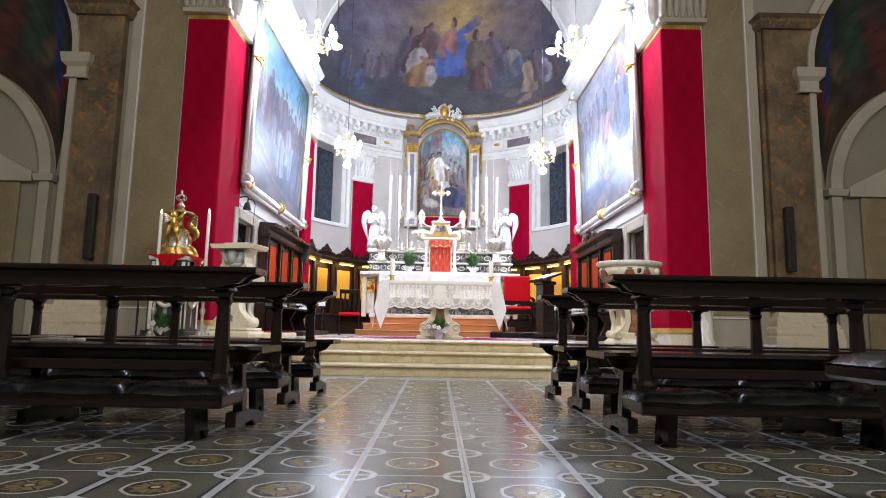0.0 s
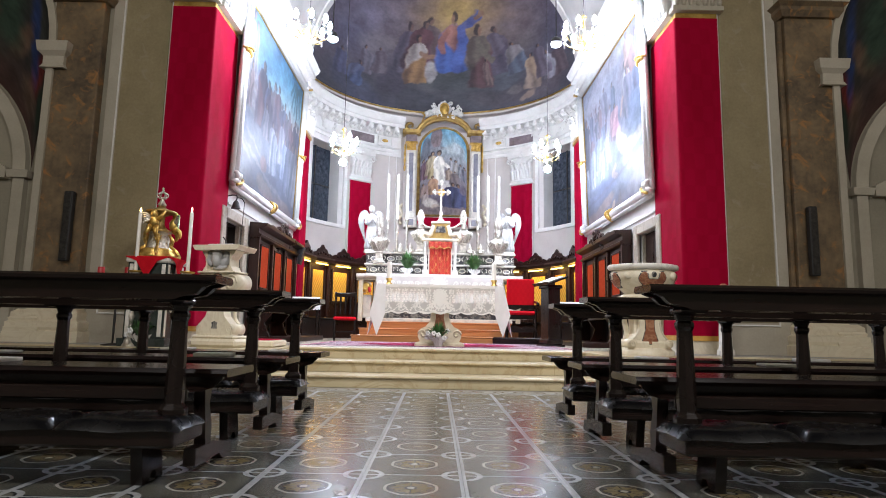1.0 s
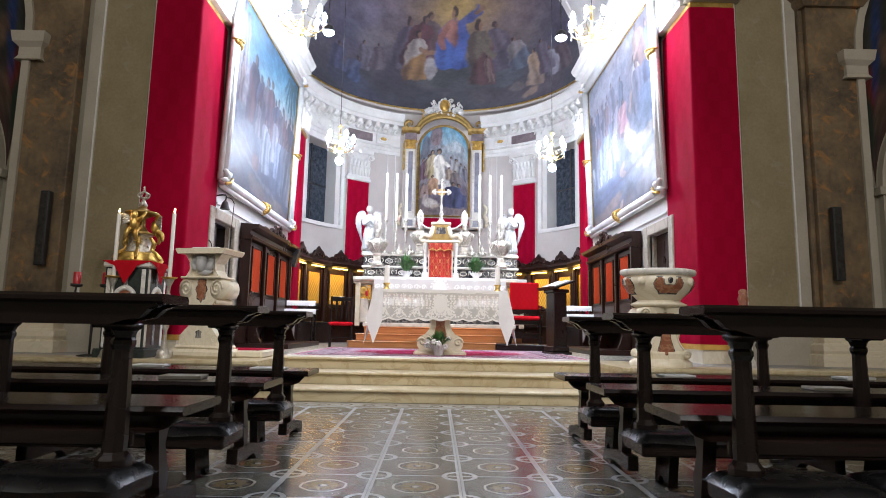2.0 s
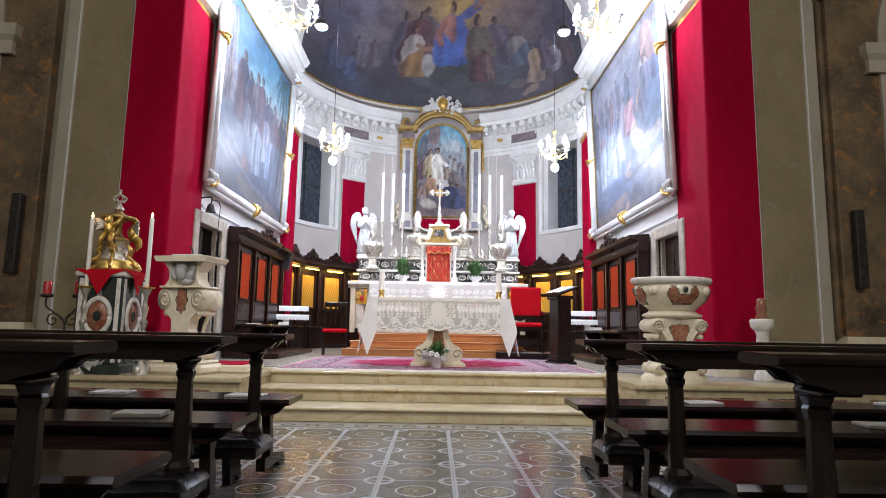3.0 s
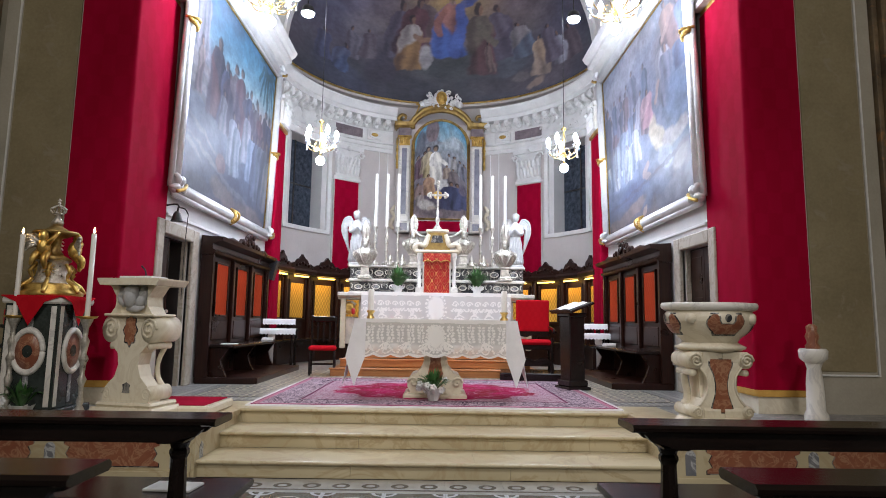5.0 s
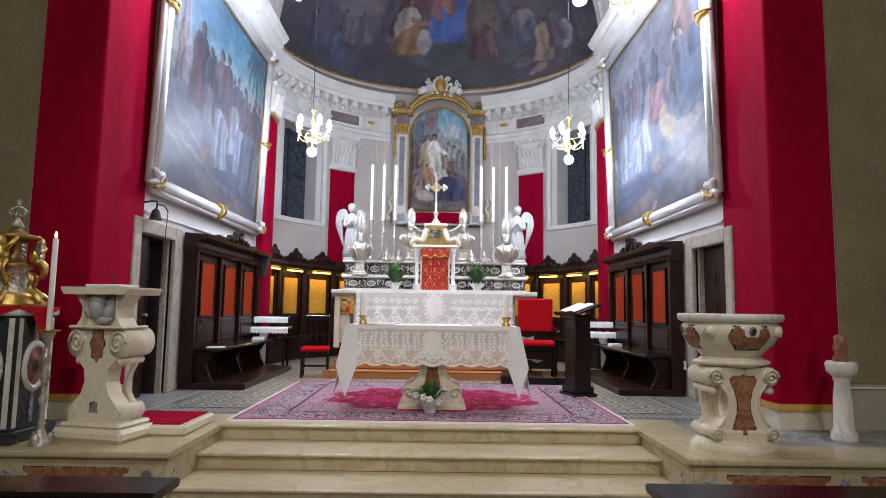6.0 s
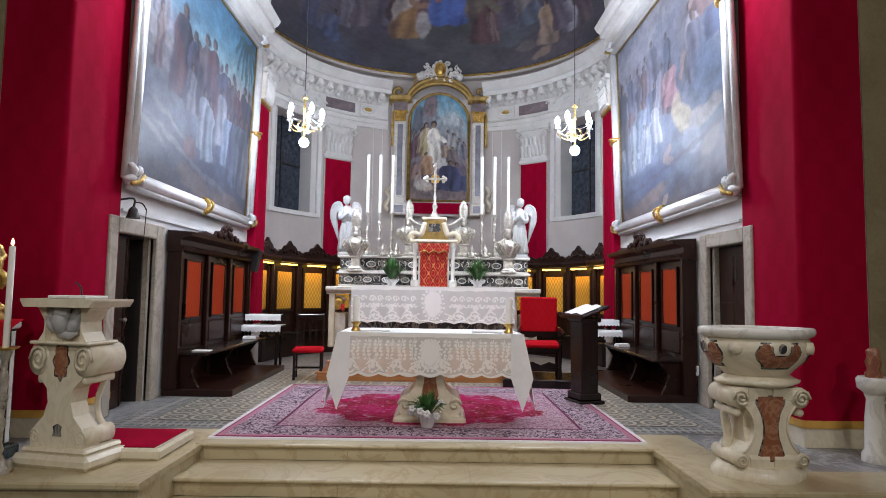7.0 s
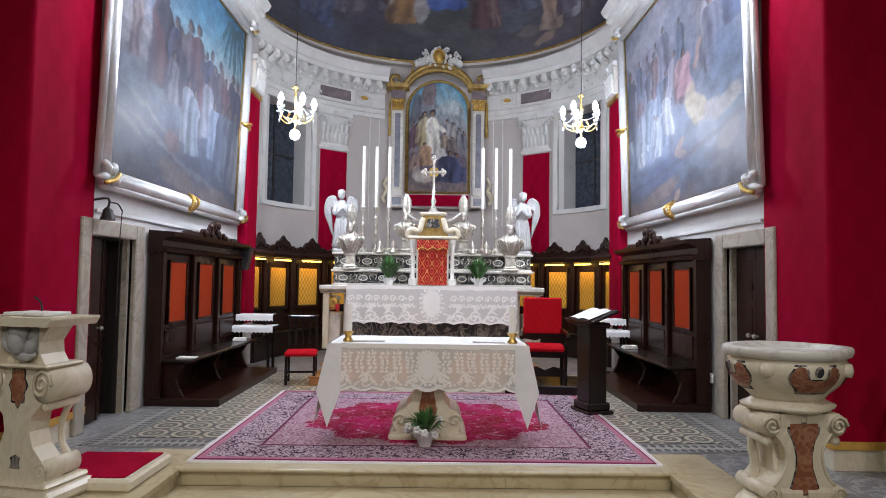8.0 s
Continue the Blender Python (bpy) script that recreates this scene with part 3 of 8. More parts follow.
# ---- structure ----
floor = solid("floor", G().box(-9, 9, -7, 8.0, -0.2, -0.012), M["grout"], "patterned cement tile floor of the nave", "floor", "structure")
chancel = G().box(-4.4, 4.4, 9.48, 20.0, -0.2, C).box(-4.4, 4.4, 8.97, 9.48, -0.2, C - 0.15)
for s in (-1, 1):
    x0, x1 = sorted((s * 2.06, s * 7.5))
    chancel.box(x0, x1, 7.86, 8.97, -0.2, C - 0.05)
    x0, x1 = sorted((s * 2.5, s * 7.5))
    chancel.box(x0, x1, 8.3, 9.48, -0.19, C - 0.001)
chancel_floor = solid("floor_chancel", chancel, M["greystone"], "raised chancel floor of grey stone and patterned tiles", "floor", "structure")

for k, (y, z) in enumerate(((7.87, 0.145), (8.4, 0.29), (8.93, C))):
    st = thing(f"step_{k + 1}", (0, 0, 0), "worn cream marble step with a rounded nosing", "step", kind="structure")
    x = 2.06
    for a, b in ((-x, -0.72), (-0.72, 0.66), (0.66, x)):
        part("riser", G().box(a + 0.001, b - 0.001, y + 0.03, y + 0.54, z - 0.145, z - 0.034, 0.002), M["cream"], st)
    for a, b in ((-x, -1.05), (-1.05, 0.35), (0.35, x)):
        top = z - 0.034
        prof = [(y + 0.55, top), (y + 0.55, z)] + [(y + 0.012 - 0.016 * math.sin(t), z - 0.017 + 0.017 * math.cos(t)) for t in (0.0, 0.6, 1.2, 1.57, 1.95, 2.5, math.pi)]
        part("tread", G().prism(prof, a + 0.001, b - 0.001, "x"), M["cream"], st)

# fronts of the raised platform at both sides of the steps
for s, nm in ((-1, "platform_front_west"), (1, "platform_front_east")):
    pf = thing(nm, (0, 0, 0), "cream marble platform front with inlaid brown panels and small grey arches", "platform front", kind="structure")
    x0, x1 = sorted((s * 2.06, s * 7.5))
    part("front_slab", G().box(x0, x1, 7.83, 7.86, 0.0, C - 0.05, 0.002), M["cream"], pf)
    part("return_slab", G().box(min(s * 2.03, s * 2.058), max(s * 2.03, s * 2.058), 7.83, 8.95, 0.0, C - 0.05, 0.002), M["cream"], pf)
    part("plinth", G().box(x0, x1, 7.81, 7.83, 0.0, 0.06, 0.004), M["cream"], pf)
    lip = [(7.79, C - 0.05), (8.3, C - 0.05), (8.3, C), (7.80, C), (7.785, C - 0.012), (7.782, C - 0.035)]
    part("coping", G().prism(lip, min(s * 2.0, s * 7.5), max(s * 2.0, s * 7.5), "x"), M["cream"], pf)
    part("coping_return", G().box(min(s * 2.0, s * 2.5), max(s * 2.0, s * 2.5), 8.3, 8.91, C - 0.05, C, 0.003).box(min(s * 2.061, s * 2.5), max(s * 2.061, s * 2.5), 8.91, 9.48, C - 0.05, C, 0.003), M["cream"], pf)
    for k in range(5):
        a = 2.11 + 1.06 * k
        arch = [(-0.045, 0.08), (0.045, 0.08), (0.045, 0.24)] + [(0.045 * math.cos(t), 0.24 + 0.05 * math.sin(t)) for t in np.linspace(0.3, math.pi - 0.3, 6)] + [(-0.045, 0.24)]
        part("arch_inlay", G().at(pose(s * (a + 0.08), 0, 0)).prism(arch, 7.826, 7.834), M["grey"], pf)
        w, h = 0.4, 0.1
        shape = [(-w, -h), (w, -h), (w, -h + 0.03), (w - 0.05, -h + 0.05), (w - 0.02, 0), (w - 0.05, h - 0.05), (w, h - 0.03), (w, h), (-w, h), (-w, h - 0.03), (-w + 0.05, h - 0.05), (-w + 0.02, 0), (-w + 0.05, -h + 0.05), (-w, -h + 0.03)]
        part("panel_border", G().at(pose(s * (a + 0.62), 0, 0.2)).prism([(px * 1.02, pz * 1.1) for px, pz in shape], 7.8275, 7.834), M["black"], pf)
        part("panel_inlay", G().at(pose(s * (a + 0.62), 0, 0.2)).prism(shape, 7.8255, 7.834), M["redstone"], pf)
    side = [(-0.04, 0.08), (0.04, 0.08), (0.04, 0.25), (0, 0.29), (-0.04, 0.25)]
    part("arch_inlay", G().at(pose(0, 7.97, 0)).prism(side, s * 2.026, s * 2.034, "x"), M["grey"], pf)

# nave shell
shell = [("wall_south", (-9, 9, -7.3, -7, 0, 12)), ("wall_west", (-9.3, -9, -7, 9.4, 0, 12)), ("wall_east", (9, 9.3, -7, 9.4, 0, 12))]
for nm, b in shell:
    solid(nm, G().box(*b), M["nave_wall"], "plain plastered nave wall", "wall", "structure")
solid("ceiling", G().box(-9.3, 9.3, -7.3, 9.4, 12, 12.3), M["nave_wall"], "plain plastered nave ceiling", "ceiling", "structure")


def arch_front(r, spring, y0, y1, x1, top):
    """A wall with a round arch opening."""
    pts = [(-x1, spring), (-r, spring)] + [(-r * math.cos(t), spring + r * math.sin(t)) for t in np.linspace(0, math.pi, 33)[1:-1]] + [(r, spring), (x1, spring), (x1, top), (-x1, top)]
    g = G()
    n = 32
    for i in range(n):
        t0, t1 = math.pi * i / n, math.pi * (i + 1) / n
        a, b = (-r * math.cos(t0), spring + r * math.sin(t0)), (-r * math.cos(t1), spring + r * math.sin(t1))
        g.prism([a, b, (b[0], top), (a[0], top)], y0, y1)
    for s in (-1, 1):
        g.box(min(s * r, s * x1), max(s * r, s * x1), y0, y1, spring, top)
    return g


# wall around the chancel arch
wn = solid("wall_north", arch_front(3.46, 7.2, 9.1, 9.5, 9, 12), M["nave_wall"], "plastered wall above the chancel arch", "wall", "structure")
for s, nm in ((-1, "wall_north_west"), (1, "wall_north_east")):
    g = G().box(min(s * 3.46, s * 9), max(s * 3.46, s * 9), 9.1, 9.5, 0, 7.2)
    solid(nm, g, M["nave_wall"], "grey-beige plastered wall beside the chancel arch", "wall", "structure")

# chancel side walls with their door openings
for s, nm in ((-1, "wall_chancel_west"), (1, "wall_chancel_east")):
    g = G()
    xa, xb = sorted((s * WX, s * (WX + 0.45)))
    g.box(xa, xb, 9.5, 10.0, C, 7.2)
    g.box(xa, xb, 10.9, 15.4, C, 7.2)
    g.box(xa, xb, 10.0, 10.9, 2.42, 7.2)
    # added dark sheet that stands for the unlit passage behind the door
    solid("wall_passage", G().box(min(s * (WX + 0.45), s * (WX + 0.5)), max(s * (WX + 0.45), s * (WX + 0.5)), 9.8, 11.1, C, 2.6), M["gloom"], "dark sheet standing for the gloom behind the side door", "wall", "structure")
    solid(nm, g, M["plaster"], "pale grey plastered chancel side wall", "wall", "structure")
vault = G()
for i in range(24):
    t0, t1 = math.pi * i / 24, math.pi * (i + 1) / 24
    q = [(-WX * math.cos(t), 7.2 + WX * math.sin(t)) for t in (t0, t1)]
    o = [(-(WX + 0.3) * math.cos(t), 7.2 + (WX + 0.3) * math.sin(t)) for t in (t1, t0)]
    vault.prism(q + o, 9.5, 15.2)
solid("ceiling_chancel", vault, M["plaster"], "plastered barrel vault over the chancel", "ceiling", "structure")

# apse wall with two window openings
W0, W1, WZ0, WZ1 = 23.5, 43.5, 3.62, 5.86


def on_arc(r, deg):
    """deg from the west side (0) round the back (90) to the east side (180)."""
    a = math.radians(deg)
    return (-r * math.cos(a), AY + r * math.sin(a))


def arc_block(g, r0, r1, d0, d1, z0, z1, step=3.0):
    """One curved block from angle d0 to d1."""
    n = max(1, int(math.ceil((d1 - d0) / step)))
    v, f = [], []
    for i in range(n + 1):
        a = d0 + (d1 - d0) * i / n
        p, q = on_arc(r0, a), on_arc(r1, a)
        v += [(*p, z0), (*q, z0), (*q, z1), (*p, z1)]
    for i in range(n):
        for k in range(4):
            m = (k + 1) % 4
            f.append((4 * i + k, 4 * i + m, 4 * i + 4 + m, 4 * i + 4 + k))
    return g.add(v, f + [(0, 1, 2, 3), (4 * n + 3, 4 * n + 2, 4 * n + 1, 4 * n)])


g = G()
for a, b in ((0, W0), (W1, 180 - W1), (180 - W0, 180)):
    arc_block(g, AR, AR + 0.5, a, b, C, 7.3)
for a, b in ((W0, W1), (180 - W1, 180 - W0)):
    arc_block(g, AR, AR + 0.5, a, b, C, WZ0)
    arc_block(g, AR, AR + 0.5, a, b, WZ1, 7.3)
solid("wall_apse", g, M["apse"], "curved warm grey plastered apse wall", "wall", "structure")
for s in (-1, 1):
    g = G().box(min(s * (WX + 0.02), s * 4.5), max(s * (WX + 0.02), s * 4.5), 14.9, 15.1, C, 7.3)
    solid("wall_apse_return", g, M["apse"], "short wall between chancel and apse", "wall", "structure")
fa = arch_front(3.38, 7.25, 14.95, 15.2, 4.6, 12)
solid("wall_apse_arch", fa, M["stucco"], "white arch wall in front of the apse half-dome", "wall", "structure")

# half-dome with its fresco
DZ, DR = 7.34, 3.72


def dome(u, v):
    a, e = math.pi * u, v * math.pi / 2
    return (-DR * math.cos(e) * math.cos(a), AY + DR * math.cos(e) * math.sin(a), DZ + 1.08 * DR * math.sin(e))


fr = Canvas(440, 250, 0.5, [(0.0, (0.045, 0.055, 0.065)), (0.14, (0.07, 0.075, 0.09)), (0.3, (0.12, 0.11, 0.14)), (0.5, (0.15, 0.13, 0.19)), (1.0, (0.13, 0.13, 0.22))], 11, 0.22)
for u, v, a, b, c in ((0.25, 0.42, 0.12, 0.08, (0.2, 0.19, 0.26)), (0.32, 0.55, 0.1, 0.07, (0.17, 0.15, 0.22)), (0.2, 0.28, 0.07, 0.08, (0.09, 0.1, 0.16)), (0.8, 0.45, 0.12, 0.09, (0.17, 0.14, 0.18)), (0.72, 0.58, 0.12, 0.07, (0.22, 0.17, 0.2)), (0.86, 0.28, 0.07, 0.1, (0.08, 0.08, 0.12)), (0.3, 0.3, 0.06, 0.05, (0.22, 0.2, 0.22))):
    fr.blot(u, v, a, b, c, 8, 0.9, 0.7)
fr.blot(0.54, 0.48, 0.2, 0.2, (0.26, 0.19, 0.15), 0, 1.2, 0.75).blot(0.545, 0.5, 0.12, 0.13, (0.4, 0.27, 0.1), 0, 1.1, 0.8).blot(0.535, 0.49, 0.05, 0.06, (0.55, 0.38, 0.12), 0, 1.0, 0.85)
fr.blot(0.5, 0.1, 0.24, 0.1, (0.055, 0.065, 0.068), 0, 0.8, 0.8).blot(0.52, 0.17, 0.12, 0.05, (0.065, 0.085, 0.08), 0, 0.8, 0.8).blot(0.4, 0.06, 0.1, 0.06, (0.04, 0.05, 0.06)).blot(0.66, 0.07, 0.1, 0.05, (0.07, 0.07, 0.075)).blot(0.68, 0.15, 0.05, 0.05, (0.08, 0.1, 0.12), 10).blot(0.36, 0.13, 0.04, 0.07, (0.05, 0.05, 0.07)).blot(0.25, 0.07, 0.09, 0.06, (0.05, 0.065, 0.1), -15).blot(0.79, 0.06, 0.06, 0.05, (0.09, 0.08, 0.09))
SKIN = (0.3, 0.17, 0.1)
fr.robed(0.385, 0.18, 0.26, (0.13, 0.13, 0.18), (0.11, 0.1, 0.14), 0.34, 0.03).robed(0.28, 0.15, 0.13, (0.17, 0.16, 0.2), None, 0.5, -0.1).robed(0.315, 0.17, 0.12, (0.13, 0.11, 0.13), None, 0.5).robed(0.248, 0.08, 0.12, (0.06, 0.1, 0.2), (0.1, 0.13, 0.22), 0.6, 0.1).robed(0.205, 0.1, 0.13, (0.07, 0.09, 0.17), None, 0.6, -0.1)
fr.robed(0.465, 0.22, 0.25, (0.14, 0.09, 0.08), (0.13, 0.1, 0.1), 0.42, -0.05).robed(0.41, 0.2, 0.25, (0.1, 0.04, 0.05), (0.14, 0.055, 0.06), 0.5, 0.14).robed(0.42, 0.145, 0.235, (0.34, 0.19, 0.06), (0.5, 0.46, 0.44), 0.4, 0.03, 1, SKIN)
fr.limb([(0.43, 0.29), (0.45, 0.275), (0.485, 0.28)], 0.007, SKIN).blot(0.462, 0.2, 0.016, 0.05, (0.5, 0.48, 0.48))
fr.robed(0.52, 0.2, 0.28, (0.06, 0.15, 0.5), (0.42, 0.18, 0.12), 0.46, 0.05, -1, SKIN).limb([(0.555, 0.4), (0.565, 0.34), (0.55, 0.28), (0.53, 0.23)], 0.016, (0.07, 0.14, 0.46)).limb([(0.555, 0.41), (0.585, 0.43), (0.625, 0.462)], 0.011, (0.08, 0.12, 0.36)).limb([(0.605, 0.45), (0.64, 0.47)], 0.006, SKIN).limb([(0.51, 0.4), (0.495, 0.35), (0.5, 0.32)], 0.01, (0.36, 0.15, 0.11))
fr.robed(0.665, 0.18, 0.22, (0.1, 0.09, 0.13), (0.15, 0.13, 0.17), 0.5, 0.0).robed(0.598, 0.13, 0.285, (0.12, 0.055, 0.055), (0.14, 0.12, 0.085), 0.38, 0.05, 1, SKIN).robed(0.625, 0.14, 0.12, (0.2, 0.14, 0.12), None, 0.3).limb([(0.61, 0.33), (0.63, 0.27), (0.645, 0.25)], 0.009, (0.16, 0.14, 0.1))
fr.robed(0.71, 0.16, 0.15, (0.13, 0.17, 0.24), (0.3, 0.27, 0.27), 0.6, 0.0, 1, SKIN).robed(0.757, 0.075, 0.15, (0.36, 0.27, 0.2), (0.4, 0.28, 0.18), 0.55, 0.0, -1, SKIN).robed(0.815, 0.09, 0.12, (0.34, 0.34, 0.4), None, 0.5).robed(0.79, 0.12, 0.14, (0.14, 0.12, 0.16), None, 0.5).robed(0.85, 0.08, 0.14, (0.12, 0.09, 0.1), None, 0.55).blot(0.7, 0.08, 0.03, 0.025, (0.16, 0.14, 0.14)).blot(0.74, 0.05, 0.03, 0.02, (0.3, 0.22, 0.16), 20)
fr.veil((0.17, 0.145, 0.18), 0.26)
M["fresco"] = pigment("dome_fresco", 0.7, 70)
dome_ob = solid("ceiling_apse", fr.onto(dome), M["fresco"], "half-dome painted with a dark fresco under a golden sky", "ceiling", "structure")
g = G()
arc_block(g, DR - 0.02, DR + 0.35, 0, 180, 7.28, 7.345)
solid("trim_dome_base", g, M["apse"], "plain sill under the painted half-dome", "trim", "structure")
g = G().tube([(*on_arc(DR - 0.03, d), 7.37) for d in range(0, 181, 4)], 0.025, 6)
solid("trim_gilt_line", g, M["gold"], "thin gilded moulding round the foot of the half-dome", "trim", "structure")

# entablature
ent = [(0, 5.92), (0.05, 5.92), (0.05, 6.02), (0.08, 6.03), (0.08, 6.12), (0.12, 6.14), (0.05, 6.18), (0.05, 6.52), (0.08, 6.53), (0.1, 6.57), (0.12, 6.62), (0.12, 6.745), (0.36, 6.75), (0.36, 6.85), (0.4, 6.87), (0.46, 6.96), (0.5, 7.02), (0.5, 7.06), (0.0, 7.12)]


def entab(path, nm, lab):
    return solid(nm, G().sweep(ent, path), M["stucco"], lab, "cornice", "structure")


entab([on_arc(AR, d) for d in np.linspace(180 - 6, 109, 34)], "cornice_apse_east", "white stucco entablature round the apse with carved brackets")
entab([on_arc(AR, d) for d in np.linspace(71, 6, 34)], "cornice_apse_west", "white stucco entablature round the apse with carved brackets")
up = [(0.0, 6.4), (0.06, 6.4), (0.06, 6.48), (0.1, 6.51), (0.1, 6.58), (0.07, 6.6), (0.07, 6.72), (0.14, 6.76), (0.16, 6.82), (0.26, 6.84), (0.26, 6.92), (0.32, 6.96), (0.37, 7.05), (0.0, 7.12)]
solid("cornice_chancel_west", G().sweep(up, [(-WX, 14.95), (-WX, 9.6)]), M["stucco"], "white moulded cornice above the wall painting", "cornice", "structure")
solid("cornice_chancel_east", G().sweep(up, [(WX, 9.6), (WX, 14.95)]), M["stucco"], "white moulded cornice above the wall painting", "cornice", "structure")

# carved brackets under the cornice and stucco scrolls on the frieze
rng = random.Random(4)
bm_ = G()
bm_.box(-0.07, 0.07, -0.24, 0, 0.03, 0.12, 0.012).ball((0, -0.2, 0.0), (0.075, 0.06, 0.06), 10, 7).ball((0, -0.06, -0.06), (0.06, 0.07, 0.075), 10, 7).ball((0, -0.13, -0.01), (0.05, 0.09, 0.05), 8, 6)
for e in (-1, 1):
    bm_.tube([(e * 0.07, -0.02, -0.09), (e * 0.075, -0.1, -0.05), (e * 0.078, -0.2, 0.0), (e * 0.075, -0.24, 0.05)], [0.012, 0.02, 0.024, 0.014], 6)
first = solid("cornice_bracket", bm_, M["stucco"], "small scrolled stucco bracket under the apse cornice", "bracket", "structure", (*on_arc(AR - 0.1, 9), 6.63), 81, "cornice brackets")
for d in list(np.arange(13.5, 71, 4.5)) + list(np.arange(111, 173, 4.5)):
    copy_thing(first, pose(*on_arc(AR - 0.1, d), 6.63, 0, 0, -(d - 90)))


def scrollwork(n, w, h, seed, depth=0.05):
    """Leafy stucco scrolls filling a field w by h, in the plane y = 0, standing out towards -y."""
    r, g = random.Random(seed), G()
    for i in range(n):
        x, z = r.uniform(-w / 2, w / 2), r.uniform(-h / 2, h / 2)
        q, t0, sg = r.uniform(0.25, 0.5) * h * 0.5, r.uniform(0, 6.28), r.choice((-1, 1))
        pts = []
        for k in range(9):
            t = t0 + sg * k * 0.75
            e = q * (1 - k / 11)
            pts.append((x + e * math.cos(t), -0.3 * depth - depth * 0.4 * k / 9, z + e * math.sin(t)))
        g.tube(pts, [0.16 * q + 0.012 * (1 - k / 9) for k in range(9)], 6)
        g.ball((x, -depth * 0.5, z), (q * 0.3, depth * 0.5, q * 0.3), 8, 5)
    return g


for d in (15, 28, 41, 139, 152, 165):
    solid("frieze_scroll", scrollwork(7, 0.7, 0.3, int(d)), M["stucco"], "white stucco scroll relief on the apse frieze", "relief", "structure", (*on_arc(AR - 0.06, d), 6.35), -(d - 90), "frieze reliefs")
for d in (52, 128):
    g = G().box(-0.4, 0.4, -0.03, 0.02, -0.12, 0.12, 0.008)
    solid("frieze_panel", g, M["purplestone"], "purple-grey marble panel in the apse frieze", "panel", "structure", (*on_arc(AR - 0.06, d), 6.35), -(d - 90), "frieze panels")
for d in (63, 117):
    o = thing("frieze_medallion", (*on_arc(AR - 0.06, d), 6.35), "white stucco medallion with a gilded centre on the apse frieze", "medallion", "frieze medallions", -(d - 90), "structure")
    part("medallion_plate", G().box(-0.22, 0.22, -0.05, 0.02, -0.15, 0.15, 0.02), M["stucco"], o)
    part("medallion_ring", G().tube([(0.16 * math.cos(t), -0.06, 0.09 * math.sin(t)) for t in np.linspace(0, math.tau, 17)], 0.02, 6), M["stucco"], o)
    part("medallion_centre", G().ball((0, -0.05, 0), (0.1, 0.04, 0.05), 10, 6), M["gold"], o)


def capital(g, w, d, h):
    """A leafy capital from z = 0 to h, its front at y = -d."""
    g.box(-w * 0.5, w * 0.5, -d, 0.05, 0, h * 0.08, 0.006)
    g.box(-w * 0.44, w * 0.44, -d * 0.9, 0.05, h * 0.08, h * 0.86)
    g.box(-w * 0.62, w * 0.62, -d * 1.35, 0.05, h * 0.86, h, 0.008)
    g.ball((0, -d * 1.35, h * 0.9), (w * 0.1, d * 0.5, h * 0.09), 8, 6)
    for row, (z0, z1, k) in enumerate(((0.08, 0.4, 7), (0.26, 0.62, 6))):
        for i in range(k):
            x = w * (i - (k - 1) / 2) / k * 0.98
            g.tube([(x, -d * 0.9, h * z0), (x, -d * 1.05, h * (z0 + z1) / 2), (x, -d * 1.35, h * z1), (x, -d * 1.55, h * (z1 - 0.07))], [0.04 * w, 0.068 * w, 0.055 * w, 0.018 * w], 7)
    for s in (-1, 1):
        pts = [(s * (0.5 * w + 0.15 * w * (1 - k / 13) * math.cos(0.8 * k)), -d * (1.3 + 0.03 * k), h * 0.72 + 0.15 * w * (1 - k / 13) * math.sin(0.8 * k)) for k in range(12)]
        g.tube(pts, 0.032 * w, 6)
        g.tube([(s * 0.1 * w, -d, h * 0.45), (s * 0.3 * w, -d * 1.2, h * 0.7), (s * 0.5 * w, -d * 1.25, h * 0.84)], 0.04 * w, 6)
    return g


# red-draped pilasters in the apse, with capitals
for d in (48.8, 131.2):
    x, y = on_arc(AR, d + (2.6 if d < 90 else -2.6))
    p = thing("apse_pilaster", (x, y, C), "apse pilaster hung with crimson damask under a white leafy capital", "pilaster", "apse pilasters", -(d + (2.6 if d < 90 else -2.6) - 90), "structure")
    part("shaft", G().box(-0.36, 0.36, -0.1, 0.1, 0, 4.55, 0.01), M["apse"], p)
    part("drape", sheet(lambda u, v: (-0.35 + 0.7 * u, -0.112 - 0.008 * math.sin(u * 23) * (1 - 0.5 * v), 1.6 + 2.93 * v), 24, 6), M["damask"], p, "crimson damask hanging")
    part("neck", G().box(-0.4, 0.4, -0.14, 0.1, 4.55, 4.63, 0.01), M["stucco"], p)
    part("capital", capital(G().at(pose(0, 0, 4.63)), 0.72, 0.14, 0.84), M["stucco"], p, "white stucco capital with leaves and volutes")

